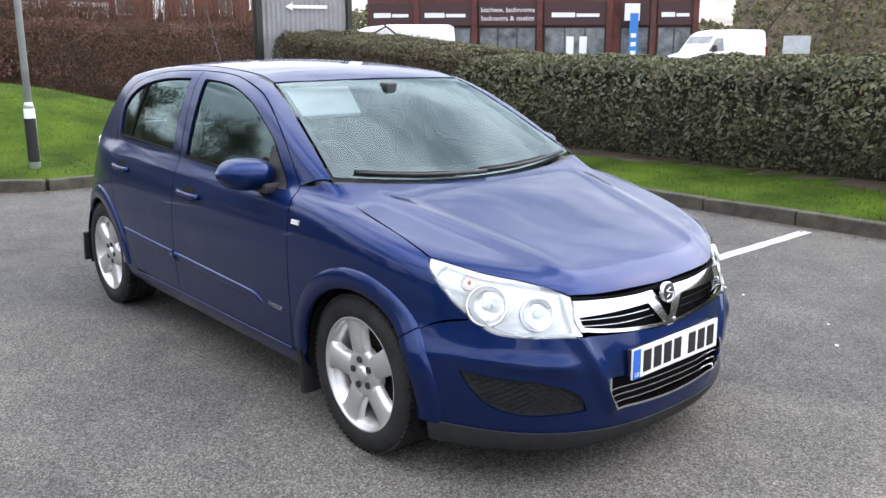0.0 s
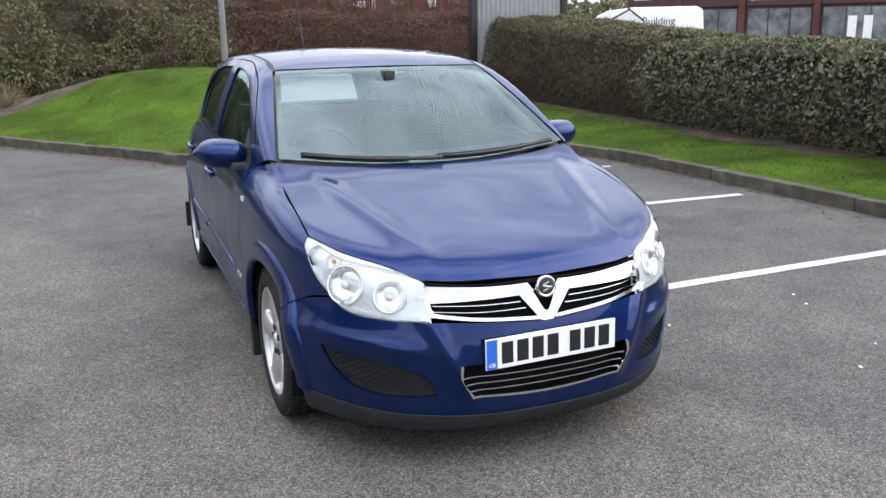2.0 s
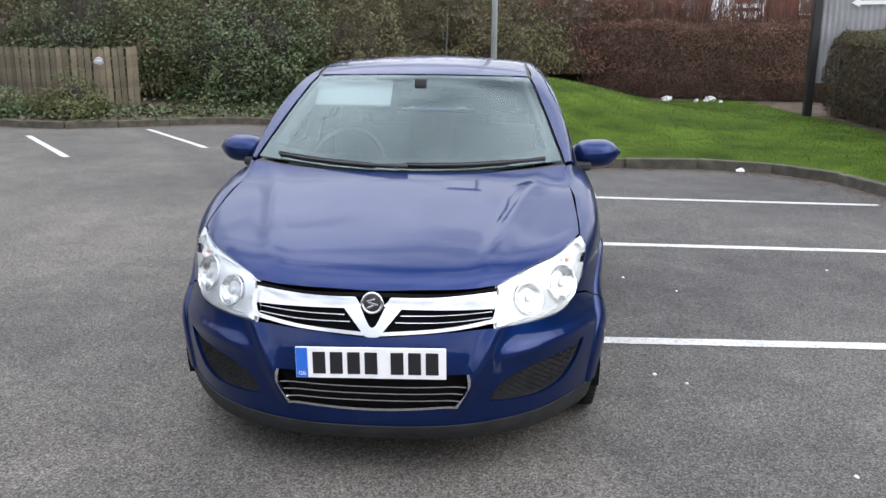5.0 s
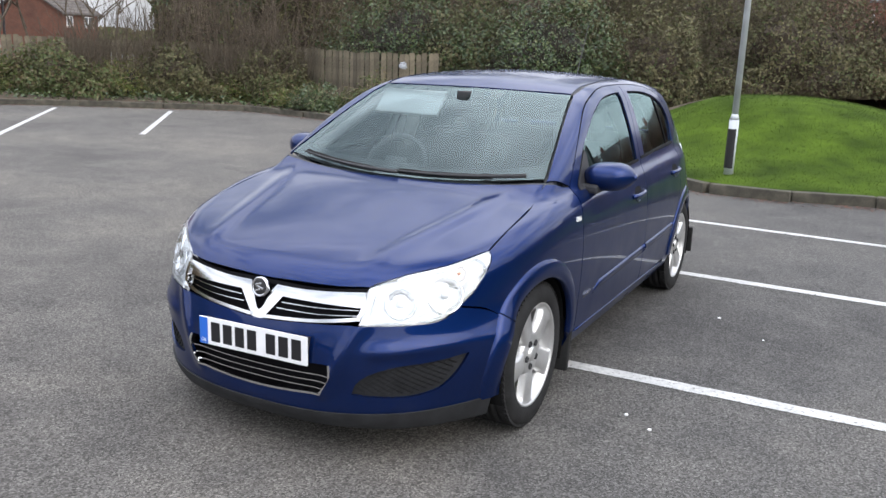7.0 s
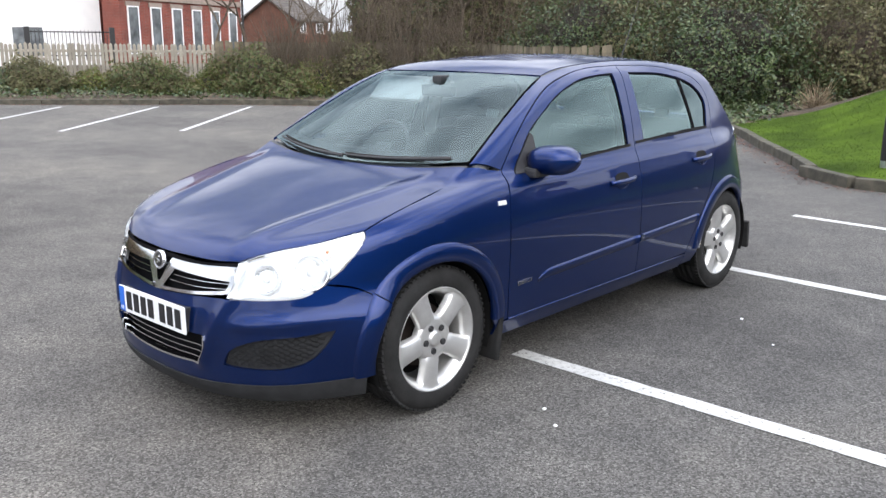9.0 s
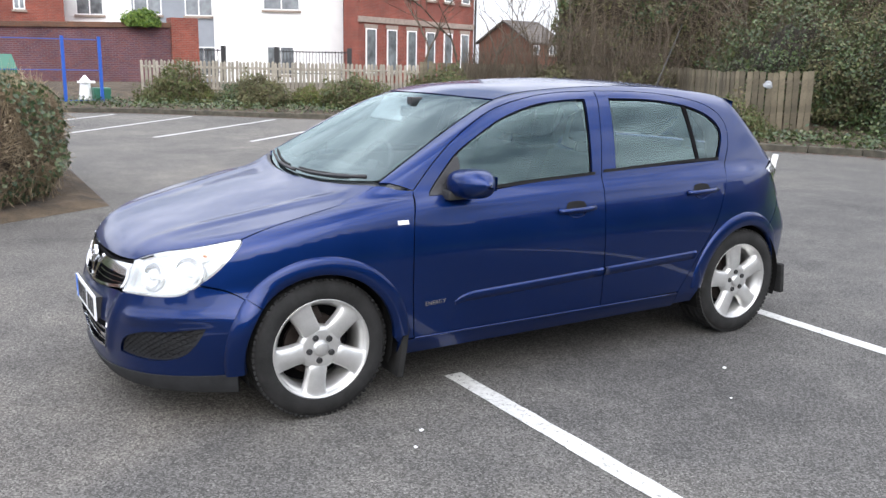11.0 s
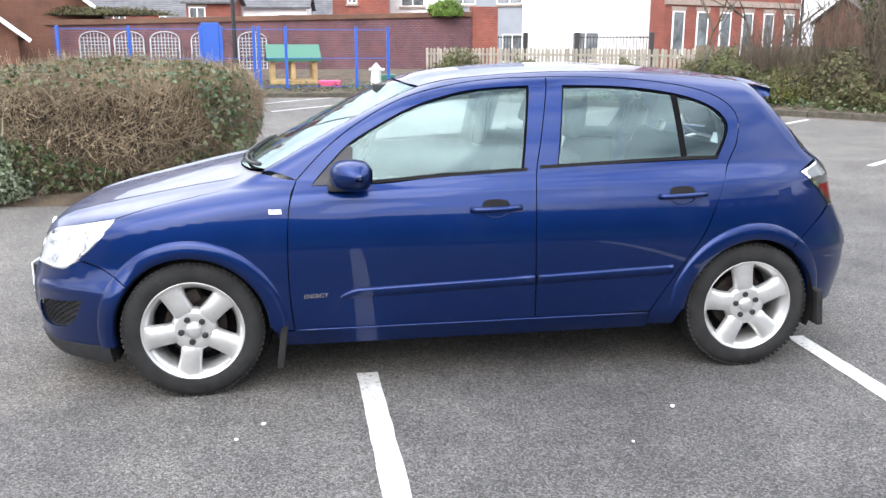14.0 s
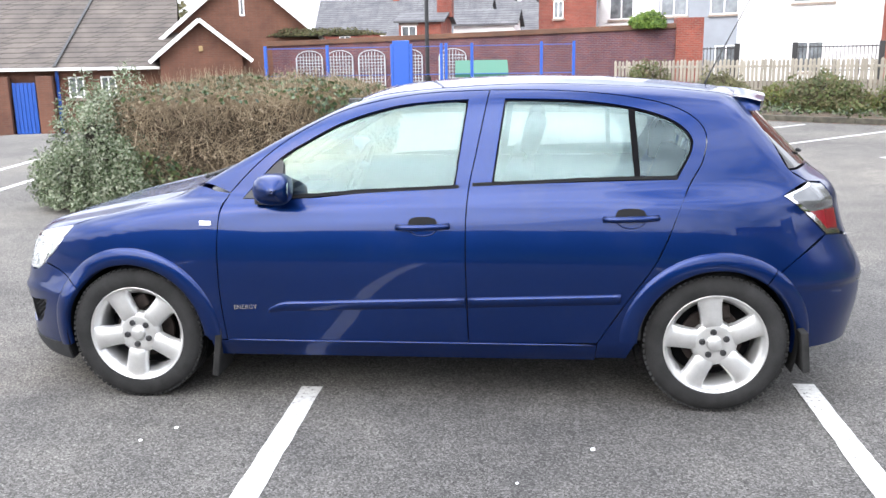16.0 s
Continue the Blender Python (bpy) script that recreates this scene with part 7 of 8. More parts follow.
def window(parent, m, x, z, w, h, bars=1, frame_mat=M_white, sill=True, head=None, glass=M_wglass, depth=0.10):
    """A framed window let into a front at local x (middle), z (foot)."""
    t = 0.06
    ring = [(x - w / 2, z), (x + w / 2, z), (x + w / 2, z + h), (x - w / 2, z + h)]
    hole = [(x - w / 2 + t, z + t), (x + w / 2 - t, z + t), (x + w / 2 - t, z + h - t), (x - w / 2 + t, z + h - t)]
    vs = [m @ Vector((a, y, c)) for y in (-0.05, 0.03) for loop in (ring, hole) for a, c in loop]
    fs = []
    for k in range(4):
        j = (k + 1) % 4
        fs += [(k, j, 4 + j, 4 + k), (8 + k, 12 + k, 12 + j, 8 + j), (k, 8 + k, 8 + j, j), (4 + k, 4 + j, 12 + j, 12 + k)]
    win = mesh_ob("window", vs, fs, frame_mat, parent)
    for k in range(bars):
        xx = x - w / 2 + w * (k + 1) / (bars + 1)
        part("glazing_bar", box((xx - 0.03, -0.045, z + t), (xx + 0.03, 0.0, z + h - t), 0, m), frame_mat, win)
    part("pane", box((x - w / 2 + 0.02, -0.022, z + 0.02), (x + w / 2 - 0.02, -0.006, z + h - 0.02), 0, m), glass, win)
    if sill:
        part("sill", box((x - w / 2 - 0.08, -0.12, z - 0.12), (x + w / 2 + 0.08, 0.02, z), 0, m), head or M_stone, win)
    if head:
        part("lintel", box((x - w / 2 - 0.10, -0.04, z + h), (x + w / 2 + 0.10, 0.02, z + h + 0.22), 0, m), head, win)
    return win


def gable_roof(parent, m, x0, x1, y0, y1, z, rise, mat, over=0.3, along='x'):
    """Two slopes with thickness; the ridge runs along x or y."""
    v = []
    if along == 'x':
        ym = (y0 + y1) / 2
        prof = [(y0 - over, z - over * rise / (ym - y0)), (ym, z + rise), (y1 + over, z - over * rise / (ym - y0))]
        for x in (x0 - over, x1 + over):
            for y, zz in prof:
                v += [(x, y, zz), (x, y, zz + 0.12)]
    else:
        xm = (x0 + x1) / 2
        prof = [(x0 - over, z - over * rise / (xm - x0)), (xm, z + rise), (x1 + over, z - over * rise / (xm - x0))]
        for y in (y0 - over, y1 + over):
            for x, zz in prof:
                v += [(x, y, zz), (x, y, zz + 0.12)]
    f = [(0, 2, 8, 6), (1, 7, 9, 3), (2, 4, 10, 8), (3, 9, 11, 5), (0, 1, 3, 2), (2, 3, 5, 4), (6, 8, 9, 7), (8, 10, 11, 9), (0, 6, 7, 1), (4, 5, 11, 10)]
    return mesh_ob("roof", [m @ Vector(p) for p in v], f, mat, parent)


def walls(parent, m, x0, x1, y0, y1, z0, z1, mat, gable=None, label=""):
    b = bmesh.new()
    add_box(b, (x0, y0, z0), (x1, y1, z1), 0, m)
    w = part("wall", b, mat, parent, label)
    if gable:
        xm = (x0 + x1) / 2
        vs = [m @ Vector(p) for p in ((x0, y0 + 0.003, z1), (x1, y0 + 0.003, z1), (xm, y0 + 0.003, z1 + gable), (x0, y1, z1), (x1, y1, z1), (xm, y1, z1 + gable))]
        mesh_ob("gable", vs, [(0, 1, 2), (3, 5, 4), (0, 2, 5, 3), (1, 4, 5, 2)], mat, w)
    return w


# brick showroom across the road
shop = tagged(empty("showroom"), "long red-brick showroom with dark fascia signs over its windows", "building")
A, Bp = Vector((29.6, 41.0, 0)), Vector((43.6, 26.6, 0))
ms = frame_at(A.x, A.y, 0, math.degrees(math.atan2(Bp.y - A.y, Bp.x - A.x)))
W = (Bp - A).length
walls(shop, ms, 0, W, 0, 9, -0.5, 8.5, M_shopbrick)
bays = ((0.0, 3.0), (3.1, 6.6), (6.8, 10.6), (10.8, 14.8), (15.4, 17.4), (17.6, 19.9))
for i, (x0, x1) in enumerate(bays):
    fas = part("fascia", box((x0 + 0.1, -0.12, 2.95), (x1 - 0.1, 0.0, 4.35), 0.02, ms), M_shopsign, shop, "dark plum fascia")
    window(shop, ms, (x0 + x1) / 2, 0.9, x1 - x0 - 0.3, 1.95, 1 if x1 - x0 < 3.2 else 2, M_iron, False)
    window(shop, ms, (x0 + x1) / 2, 5.4, min(2.0, x1 - x0 - 0.8), 1.5, 1, M_white, True)
    part("pier", box((x1 - 0.12, -0.28, -0.5), (x1 + 0.22, 0.0, 5.0), 0.02, ms), M_shopbrick, shop)
    mt = ms @ Matrix.Translation(((x0 + x1) / 2, -0.135, 3.55)) @ Matrix.Rotation(radians(90), 4, 'X')
    if i == 2:
        letters("kitchens, bathrooms", 0.40, mt @ Matrix.Translation((0, 0.20, 0)), M_signwhite, fas, "sign_lettering", 0.004)
        letters("bedrooms & studies", 0.40, mt @ Matrix.Translation((0, -0.30, 0)), M_signwhite, fas, "sign_lettering", 0.004)
    elif i != 4:
        b = bmesh.new()
        ww = (x1 - x0) * 0.36
        add_box(b, (-ww, -0.12, 0), (-0.02, 0.16, 0.01), 0.02, mt)
        add_box(b, (0.06, -0.10, 0), (ww, 0.10, 0.01), 0.02, mt)
        part("sign_bars", b, M_signwhite, fas, "white sign bars")
part("door", box((12.3, -0.05, -0.2), (12.75, 0.02, 2.3), 0.01, ms), M_white, shop, "white door frame")
part("door", box((13.1, -0.05, -0.2), (13.55, 0.02, 2.3), 0.01, ms), M_white, shop, "white door frame")
part("hanging_sign", box((15.7, -0.5, 3.2), (16.6, -0.4, 4.2), 0.02, ms), M_signwhite, shop, "white square sign")
ban = tagged(part("banner_flag", box((15.9, -1.6, 0.0), (16.4, -1.56, 3.6), 0.01, ms), M_signblue), "tall blue advertising banner", "banner")
for z in (1.2, 1.7, 2.2):
    part("banner_bar", box((16.0, -1.612, z), (16.3, -1.602, z + 0.25), 0, ms), M_signwhite, ban)


def van(m, label, words):
    """White panel van; its nose looks along local -x."""
    v = tagged(empty("van"), label, "van")
    prof = [(-2.6, 0.35), (-2.62, 0.85), (-2.45, 1.08), (-1.75, 1.22), (-1.05, 2.02), (-0.7, 2.18), (0.2, 2.28), (2.35, 2.28), (2.55, 2.18), (2.62, 1.2), (2.62, 0.35)]
    prof = [tuple(p) for p in prof]
    vs, fs = [], []
    ys = ((-0.98, 0.94), (-0.99, 1.0), (0.99, 1.0), (0.98, 0.94))
    for yy in (-0.98, 0.98):
        for x, z in prof:
            tum = 0.16 * max(0, (z - 1.15) / 1.1) ** 1.5
            vs.append(m @ Vector((x, yy * (1 - tum), z)))
    n = len(prof)
    for i in range(n):
        j = (i + 1) % n
        fs.append((i, j, n + j, n + i))
    fs += [tuple(range(n))[::-1], tuple(range(n, 2 * n))]
    body = mesh_ob("body", vs, fs, M_white, v)
    bv = body.modifiers.new("bevel", 'BEVEL')
    bv.width, bv.segments = 0.05, 2
    for sy in (-1, 1):
        yo = sy * 0.955
        q = [(-1.55, 1.28), (-1.05, 1.85), (-0.55, 1.90), (-0.50, 1.28)]
        mesh_ob("cab_window", [m @ Vector((x, sy * (0.985 * (1 - 0.16 * max(0, (z - 1.15) / 1.1) ** 1.5) + 0.006), z)) for x, z in q], [(0, 1, 2, 3)] if sy > 0 else [(3, 2, 1, 0)], M_wglass, v)
        part("side_trim", box((-1.6, min(yo, sy * 1.0), 0.62), (2.3, max(yo, sy * 1.0), 0.74), 0.01, m), M_black, v)
        for wx in (-1.75, 1.65):
            w = part("wheel", cyl(0.34, 0.34, 0.22, m @ Matrix.Translation((wx, sy * 0.88, 0.34)) @ Matrix.Rotation(radians(90), 4, 'X'), 24), M_rubber, v)
            part("hub", cyl(0.19, 0.17, 0.03, m @ Matrix.Translation((wx, sy * 0.995, 0.34)) @ Matrix.Rotation(radians(90), 4, 'X'), 18), M_alloy, w)
        part("tail_light", box((2.50, min(sy * 0.90, sy * 0.995), 0.9), (2.635, max(sy * 0.90, sy * 0.995), 1.5), 0.01, m), M_red, v)
        part("door_mirror", box((-1.35, min(sy * 1.0, sy * 1.2), 1.25), (-1.2, max(sy * 1.0, sy * 1.2), 1.55), 0.03, m), M_black, v)
    mesh_ob("windscreen", [m @ Vector(p) for p in ((-1.70, -0.86, 1.27), (-1.70, 0.86, 1.27), (-1.10, 0.80, 1.97), (-1.10, -0.80, 1.97))], [(0, 3, 2, 1)], M_wglass, v)
    part("bumper", box((-2.68, -0.92, 0.32), (-2.55, 0.92, 0.62), 0.03, m), M_black, v)
    part("grille", box((-2.66, -0.5, 0.72), (-2.60, 0.5, 0.92), 0.02, m), M_black, v)
    if words:
        for sy in (-1, 1):
            mt = m @ Matrix.Translation((0.75, sy * 0.985, 1.58)) @ Matrix.Rotation(0 if sy < 0 else math.pi, 4, 'Z') @ Matrix.Rotation(radians(90), 4, 'X')
            letters("Building", 0.36, mt @ Matrix.Translation((0.35, 0.10, 0.004)), M_ink, v, "van_lettering", 0.003)
            letters("& Joinery", 0.36, mt @ Matrix.Translation((0.35, -0.26, 0.004)), M_ink, v, "van_lettering", 0.003)
            b = bmesh.new()
            add_box(b, (-1.05, -0.30, 0.002), (-0.98, 0.25, 0.008), 0, mt)
            add_box(b, (-0.55, -0.30, 0.002), (-0.48, 0.25, 0.008), 0, mt)
            add_box(b, (-0.45, -0.03, 0.002), (0.45, 0.03, 0.008), 0, mt @ Matrix.Translation((-1.05, 0.42, 0)) @ Matrix.Rotation(radians(28), 4, 'Z'))
            add_box(b, (-0.35, -0.03, 0.002), (0.35, 0.03, 0.008), 0, mt @ Matrix.Translation((-0.45, 0.46, 0)) @ Matrix.Rotation(radians(-38), 4, 'Z'))
            part("house_mark", b, M_ink, v, "house outline mark")
    return v


van(pose(17.2, 22.6, 0.12, 0, 0, -40), "white panel van with dark lettering on its side", True)
van(pose(37.8, 21.5, 0.05, 0, 0, -12) @ Matrix.Diagonal((1, 1, 1.08, 1)), "plain white high-roofed panel van beside the showroom", False)


def house(label, m, w, d, h, rise, wall_mat, wins, roof_mat=M_slate, chimney=True, gable_front=False, floor=0.0, door=None):
    th = tagged(empty("house"), label, "house")
    walls(th, m, 0, w, 0, d, floor, h, wall_mat, rise if gable_front else None)
    gable_roof(th, m, 0, w, 0, d, h, rise, roof_mat, 0.25, 'y' if gable_front else 'x')
    if not gable_front:
        for x in (0.002, w - 0.002):
            mesh_ob("gable", [m @ Vector(p) for p in ((x, 0, h), (x, d, h), (x, d / 2, h + rise))], [(0, 1, 2)], wall_mat, th)
    for x, z, ww, hh in wins:
        window(th, m, x, z, ww, hh, 1, M_white, True, M_stone if wall_mat is M_brick else None)
    if chimney:
        st = part("chimney", box((w * 0.8, d / 2 - 0.3, h + rise * 0.5), (w * 0.8 + 0.9, d / 2 + 0.3, h + rise + 0.9), 0.02, m), M_brick, th)
        for k in range(3):
            part("chimney_pot", cyl(0.12, 0.09, 0.4, m @ Matrix.Translation((w * 0.8 + 0.2 + 0.25 * k, d / 2, h + rise + 1.1)), 10), M_brick, st)
    if door:
        part("door", box((door - 0.5, -0.05, floor), (door + 0.5, 0.02, 2.1), 0.01, m), M_white, th, "white door")
    return th


# houses beyond the junction, behind the russet hedge
house("red-brick terraced house with white-framed bay window", frame_at(17.0, 62.0, 0, -22), 7.0, 8, 6.2, 2.6, M_brick, ((1.6, 0.9, 1.8, 1.5), (1.6, 4.0, 1.1, 1.6), (5.0, 4.0, 1.1, 1.6), (5.2, 0.9, 1.2, 1.6)), door=3.4)
house("red-brick terraced house beside the road", frame_at(24.2, 58.8, 0, -25), 6.0, 8, 6.4, 2.6, M_brick, ((1.5, 4.0, 1.0, 1.5), (4.3, 4.0, 1.0, 1.5), (1.6, 1.0, 1.3, 1.4)), door=4.2)
house("white-rendered house front with a dark window", frame_at(29.8, 56.0, 0, -28), 3.0, 8, 6.0, 2.4, M_render, ((1.5, 3.6, 1.0, 1.5), (1.5, 0.9, 1.2, 1.6)), chimney=False)
house("red-brick terraced house far down the road", frame_at(7.0, 66.0, 0, -12), 9.0, 8, 6.4, 2.6, M_brick, ((1.6, 0.9, 1.4, 1.6), (4.6, 4.0, 1.1, 1.6), (7.4, 4.0, 1.1, 1.6), (1.6, 4.0, 1.1, 1.6)))
house("red-brick terraced house far down the road", frame_at(-6.0, 68.0, 0, -4), 10.0, 8, 6.4, 2.6, M_brick, ((2.0, 4.0, 1.1, 1.6), (5.0, 4.0, 1.1, 1.6), (8.0, 4.0, 1.1, 1.6), (3.5, 0.9, 1.4, 1.6)))
kiosk = tagged(empty("bus_shelter"), "small shelter with pale lit panels at the kerb", "shelter")
mk = frame_at(17.6, 50.6, 0, -25)
part("panel", box((0.1, 0.0, 0.5), (2.2, 0.05, 2.3), 0.01, mk), plain_mat("pale_panel", (0.55, 0.62, 0.62), 0.3), kiosk)
part("roof", box((-0.1, -0.3, 2.35), (2.4, 1.2, 2.5), 0.02, mk), M_iron, kiosk)
for x in (0.0, 2.2):
    part("post", box((x, 0, 0), (x + 0.08, 0.08, 2.35), 0.005, mk), M_iron, kiosk)


def road_sign(label, x, y, h, w, hh, mat, deg, bars=0, round_=False):
    th = tagged(empty("road_sign"), label, "road sign")
    m = frame_at(x, y, 0, deg)
    part("post", cyl(0.045, 0.045, h, m @ Matrix.Translation((0, 0.06, h / 2)), 10), M_galv, th)
    if round_:
        part("plate", cyl(w / 2, w / 2, 0.03, m @ Matrix.Translation((0, 0, h - w / 2)) @ Matrix.Rotation(radians(90), 4, 'X'), 24), mat, th)
    else:
        part("plate", box((-w / 2, -0.02, h - hh), (w / 2, 0.02, h), 0.01, m), mat, th)
    if bars:
        b = bmesh.new()
        for k in range(bars):
            add_box(b, (-w * 0.2, -0.03, h - hh + hh * (k + 0.3) / bars), (w * 0.42, -0.022, h - hh + hh * (k + 0.62) / bars), 0, m)
        part("sign_bars", b, M_ink if mat is M_signwhite else M_signwhite, th)
    return th


road_sign("large white direction sign with dark lettering", 11.3, 37.5, 3.6, 2.0, 1.5, M_signwhite, -15, 3)
road_sign("round purple sign on a grey post", 21.8, 49.5, 3.5, 0.8, 0.8, M_purple, -20, 0, True)
road_sign("small pale sign on two posts by the verge", 40.5, 18.6, 2.2, 1.3, 0.9, M_galv, -60)


def traffic_light(x, y, deg, lit):
    th = tagged(empty("traffic_light"), "black traffic light on a pole at the junction", "traffic light")
    m = frame_at(x, y, 0, deg)
    part("pole", cyl(0.055, 0.055, 3.2, m @ Matrix.Translation((0, 0.1, 1.6)), 10), M_iron, th)
    hd = part("head", box((-0.2, -0.12, 2.7), (0.2, 0.1, 3.75), 0.03, m), M_iron, th)
    for k, col in enumerate(((0.02, 0.10, 0.05), (0.12, 0.07, 0.01), (0.75, 0.02, 0.02) if lit else (0.12, 0.01, 0.01))):
        part("lens", cyl(0.11, 0.11, 0.03, m @ Matrix.Translation((0, -0.13, 2.87 + 0.33 * k)) @ Matrix.Rotation(radians(90), 4, 'X'), 16), plain_mat("signal_lens", col, 0.2), hd)


traffic_light(12.6, 45.0, -15, True)
traffic_light(17.8, 47.0, -20, False)

# ---- west side: brick wall, play area, white and brick buildings
yard = tagged(empty("boundary_wall"), "long old purple-red brick wall with a brown brick coping", "wall")
sloped = Matrix.Translation((-34.3, 0, 2.55)) @ Matrix.Rotation(radians(1.5), 4, 'X')
part("wall", box((-0.2, -13.6, -4.2), (0.2, 6.75, 0.0), 0, sloped), M_wallbrick, yard)
part("coping", box((-0.3, -13.6, 0.0), (0.3, 6.75, 0.22), 0.02, sloped), M_cope, yard, "weathered brown brick coping")
part("pier", box((-34.7, 6.45, -1.6), (-33.9, 7.6, 3.15), 0.02), M_brick, yard, "brick end pier")
for x, y in ((-34.0, 5.3),):
    bush("bright green shrub growing on top of the wall", (x, y, 2.75), (0.5, 0.75, 0.75), 1800, 0.12, leaf_mat("bright_green_leaves", [(0.06, 0.12, 0.02), (0.13, 0.22, 0.03), (0.22, 0.30, 0.06)], 0.6, 0.3), aspect=0.7, twigs=0)
bush("mossy growth along the top of the wall", (-34.3, -9.5, 2.7), (0.4, 3.0, 0.35), 1500, 0.12, M_bramble, twigs=50)
for y in (-3.15, -5.1, -6.78, -8.24, -9.63):
    tr = tagged(empty("trellis"), "arched pale grey lattice panel against the brick wall", "trellis")
    b = bmesh.new()
    for k in range(1, 8):
        add_box(b, (-34.05, y - 0.56 + 0.14 * k - 0.012, 0.3), (-34.02, y - 0.56 + 0.14 * k + 0.012, 1.98 - 0.30 * (abs(k - 4) / 4) ** 2))
    for k in range(11):
        add_box(b, (-34.02, y - 0.54, 0.35 + 0.14 * k), (-34.0, y + 0.54, 0.374 + 0.14 * k))
    part("lattice", b, M_galv, tr)
    for sy in (-0.62, 0.56):
        part("post", box((-34.08, y + sy, -0.5), (-33.98, y + sy + 0.05, 1.72), 0.01), M_galv, tr)
    tube("arch", [(-34.03, y + 0.59 * math.sin(radians(a)), 1.70 + 0.33 * math.cos(radians(a))) for a in range(-90, 91, 15)], 0.022, M_galv, tr, "pale arched top", seg=6)
rail_ob = tagged(empty("blue_fence"), "blue metal post fence round a play area", "fence")
for y in (1.66, 0.68, -1.45, -2.25, -2.40, -3.35, -3.95, -6.0, -8.0):
    part("post", box((-22.55, y - 0.045, -0.6), (-22.45, y + 0.045, 2.05), 0.01), M_blue, rail_ob)
for z in (0.25, 1.1, 1.95):
    part("rail", box((-22.512, -8.0, z), (-22.488, 1.66, z + 0.02)), M_blue, rail_ob)
part("gate_panel", box((-22.53, -3.93, -0.3), (-22.47, -3.40, 2.15), 0.02), M_blue, rail_ob, "solid blue gate panel")
playhouse = tagged(empty("playhouse"), "cream plastic playhouse with a green roof", "playhouse")
mp = frame_at(-24.1, -1.25, -0.1, 95)
part("base", box((-0.75, 0, 0), (0.75, 1.2, 0.5), 0.03, mp), M_cream, playhouse)
for x in (-0.75, -0.1, 0.6):
    part("upright", box((x, 0, 0.5), (x + 0.15, 0.15, 1.15), 0.02, mp), M_cream, playhouse)
    part("upright", box((x, 1.05, 0.5), (x + 0.15, 1.2, 1.15), 0.02, mp), M_cream, playhouse)
gable_roof(playhouse, mp, -0.75, 0.75, 0, 1.2, 1.15, 0.35, M_green, 0.12)
for lab, y, mm, w, h in (("pink plastic play seat by the blue fence", -0.15, M_pink, 0.7, 0.42), ("green plastic toy box by the wall", 1.75, M_green, 0.5, 0.6)):
    tagged(part("toy", box((-23.4, y - w / 2, -0.1), (-22.95, y + w / 2, h), 0.05), mm), lab, "toy")
mill = tagged(empty("toy_windmill"), "white toy windmill beside the wall", "toy")
part("tower", cyl(0.24, 0.14, 0.85, Matrix.Translation((-23.4, 1.35, 0.325)), 12), M_white, mill)
part("cap", cyl(0.19, 0.02, 0.2, Matrix.Translation((-23.4, 1.35, 0.85)), 12), M_white, mill)
part("sail", box((-23.18, 1.1, 0.72), (-23.15, 1.6, 0.79), 0.01), M_white, mill)
column = tagged(empty("lamp_column"), "tall black iron lamp column", "lamp post")
part("shaft", cyl(0.075, 0.06, 8.0, Matrix.Translation((-25.4, -3.2, 3.4)), 12), M_iron, column)
part("base", cyl(0.12, 0.12, 1.4, Matrix.Translation((-25.4, -3.2, 0.3)), 12), M_iron, column)
part("lantern", box((-25.4, -3.3, 7.35), (-24.7, -3.1, 7.5), 0.03), M_iron, column)

# white, grey and brick buildings behind the pickets
mw = frame_at(-44.23, 11.25, 0, 66)
wb = tagged(empty("white_building"), "white-rendered building with small white windows", "building")
walls(wb, mw, 0, 7.1, 0, 9, -0.5, 9.5, M_render)
window(wb, mw, 3.6, 0.65, 1.5, 1.55, 1)
window(wb, mw, 3.7, 4.15, 2.0, 1.4, 1)
mg = frame_at(-46.54, 7.2, 0, 66)
gb_ = tagged(empty("grey_building"), "grey-rendered house front between white ones", "building")
walls(gb_, mg, 0.2, 4.7, 0, 9, -0.5, 9.0, M_grey)
for x in (1.05, 3.8):
    window(gb_, mg, x, 3.75, 1.5, 1.3, 1)
window(gb_, mg, 4.0, 0.5, 1.2, 1.6, 1)
mg2 = frame_at(-48.4, 4.0, 0, 61)
wb2 = tagged(empty("white_house"), "white-rendered house front with one window", "building")
walls(wb2, mg2, 0, 3.8, 0.3, 9, -0.5, 9.0, M_render)
window(wb2, mg2 @ Matrix.Translation((0, 0.295, 0)), 1.5, 3.7, 1.5, 1.3, 1)
mb = frame_at(-38.0, 17.1, 0, 114)
bb = tagged(empty("brick_building"), "tall red-brick building with white sash windows and stone band", "building")
walls(bb, mb, 0.0, 11.0, 0.0, 1.0, -0.5, 11, M_brick)
walls(bb, mb, 3.0, 10.9, 1.0, 9, -0.5, 10.9, M_brick)
part("stone_band", box((-0.06, -0.10, 3.5), (11.06, 0.0, 3.8), 0.02, mb), M_stone, bb)
mbb = mb @ Matrix.Translation((0, -0.02, 0))
for k in range(6):
    window(bb, mbb, 1.0 + 1.8 * k, 0.85, 0.86, 2.35, 0, M_white, True, M_stone)
    window(bb, mbb, 1.0 + 1.8 * k, 5.0, 0.82, 2.0, 0, M_white, True, M_stone)
part("downpipe", cyl(0.07, 0.07, 11, mb @ Matrix.Translation((11.0, -0.12, 5.2)), 8), M_iron, bb)
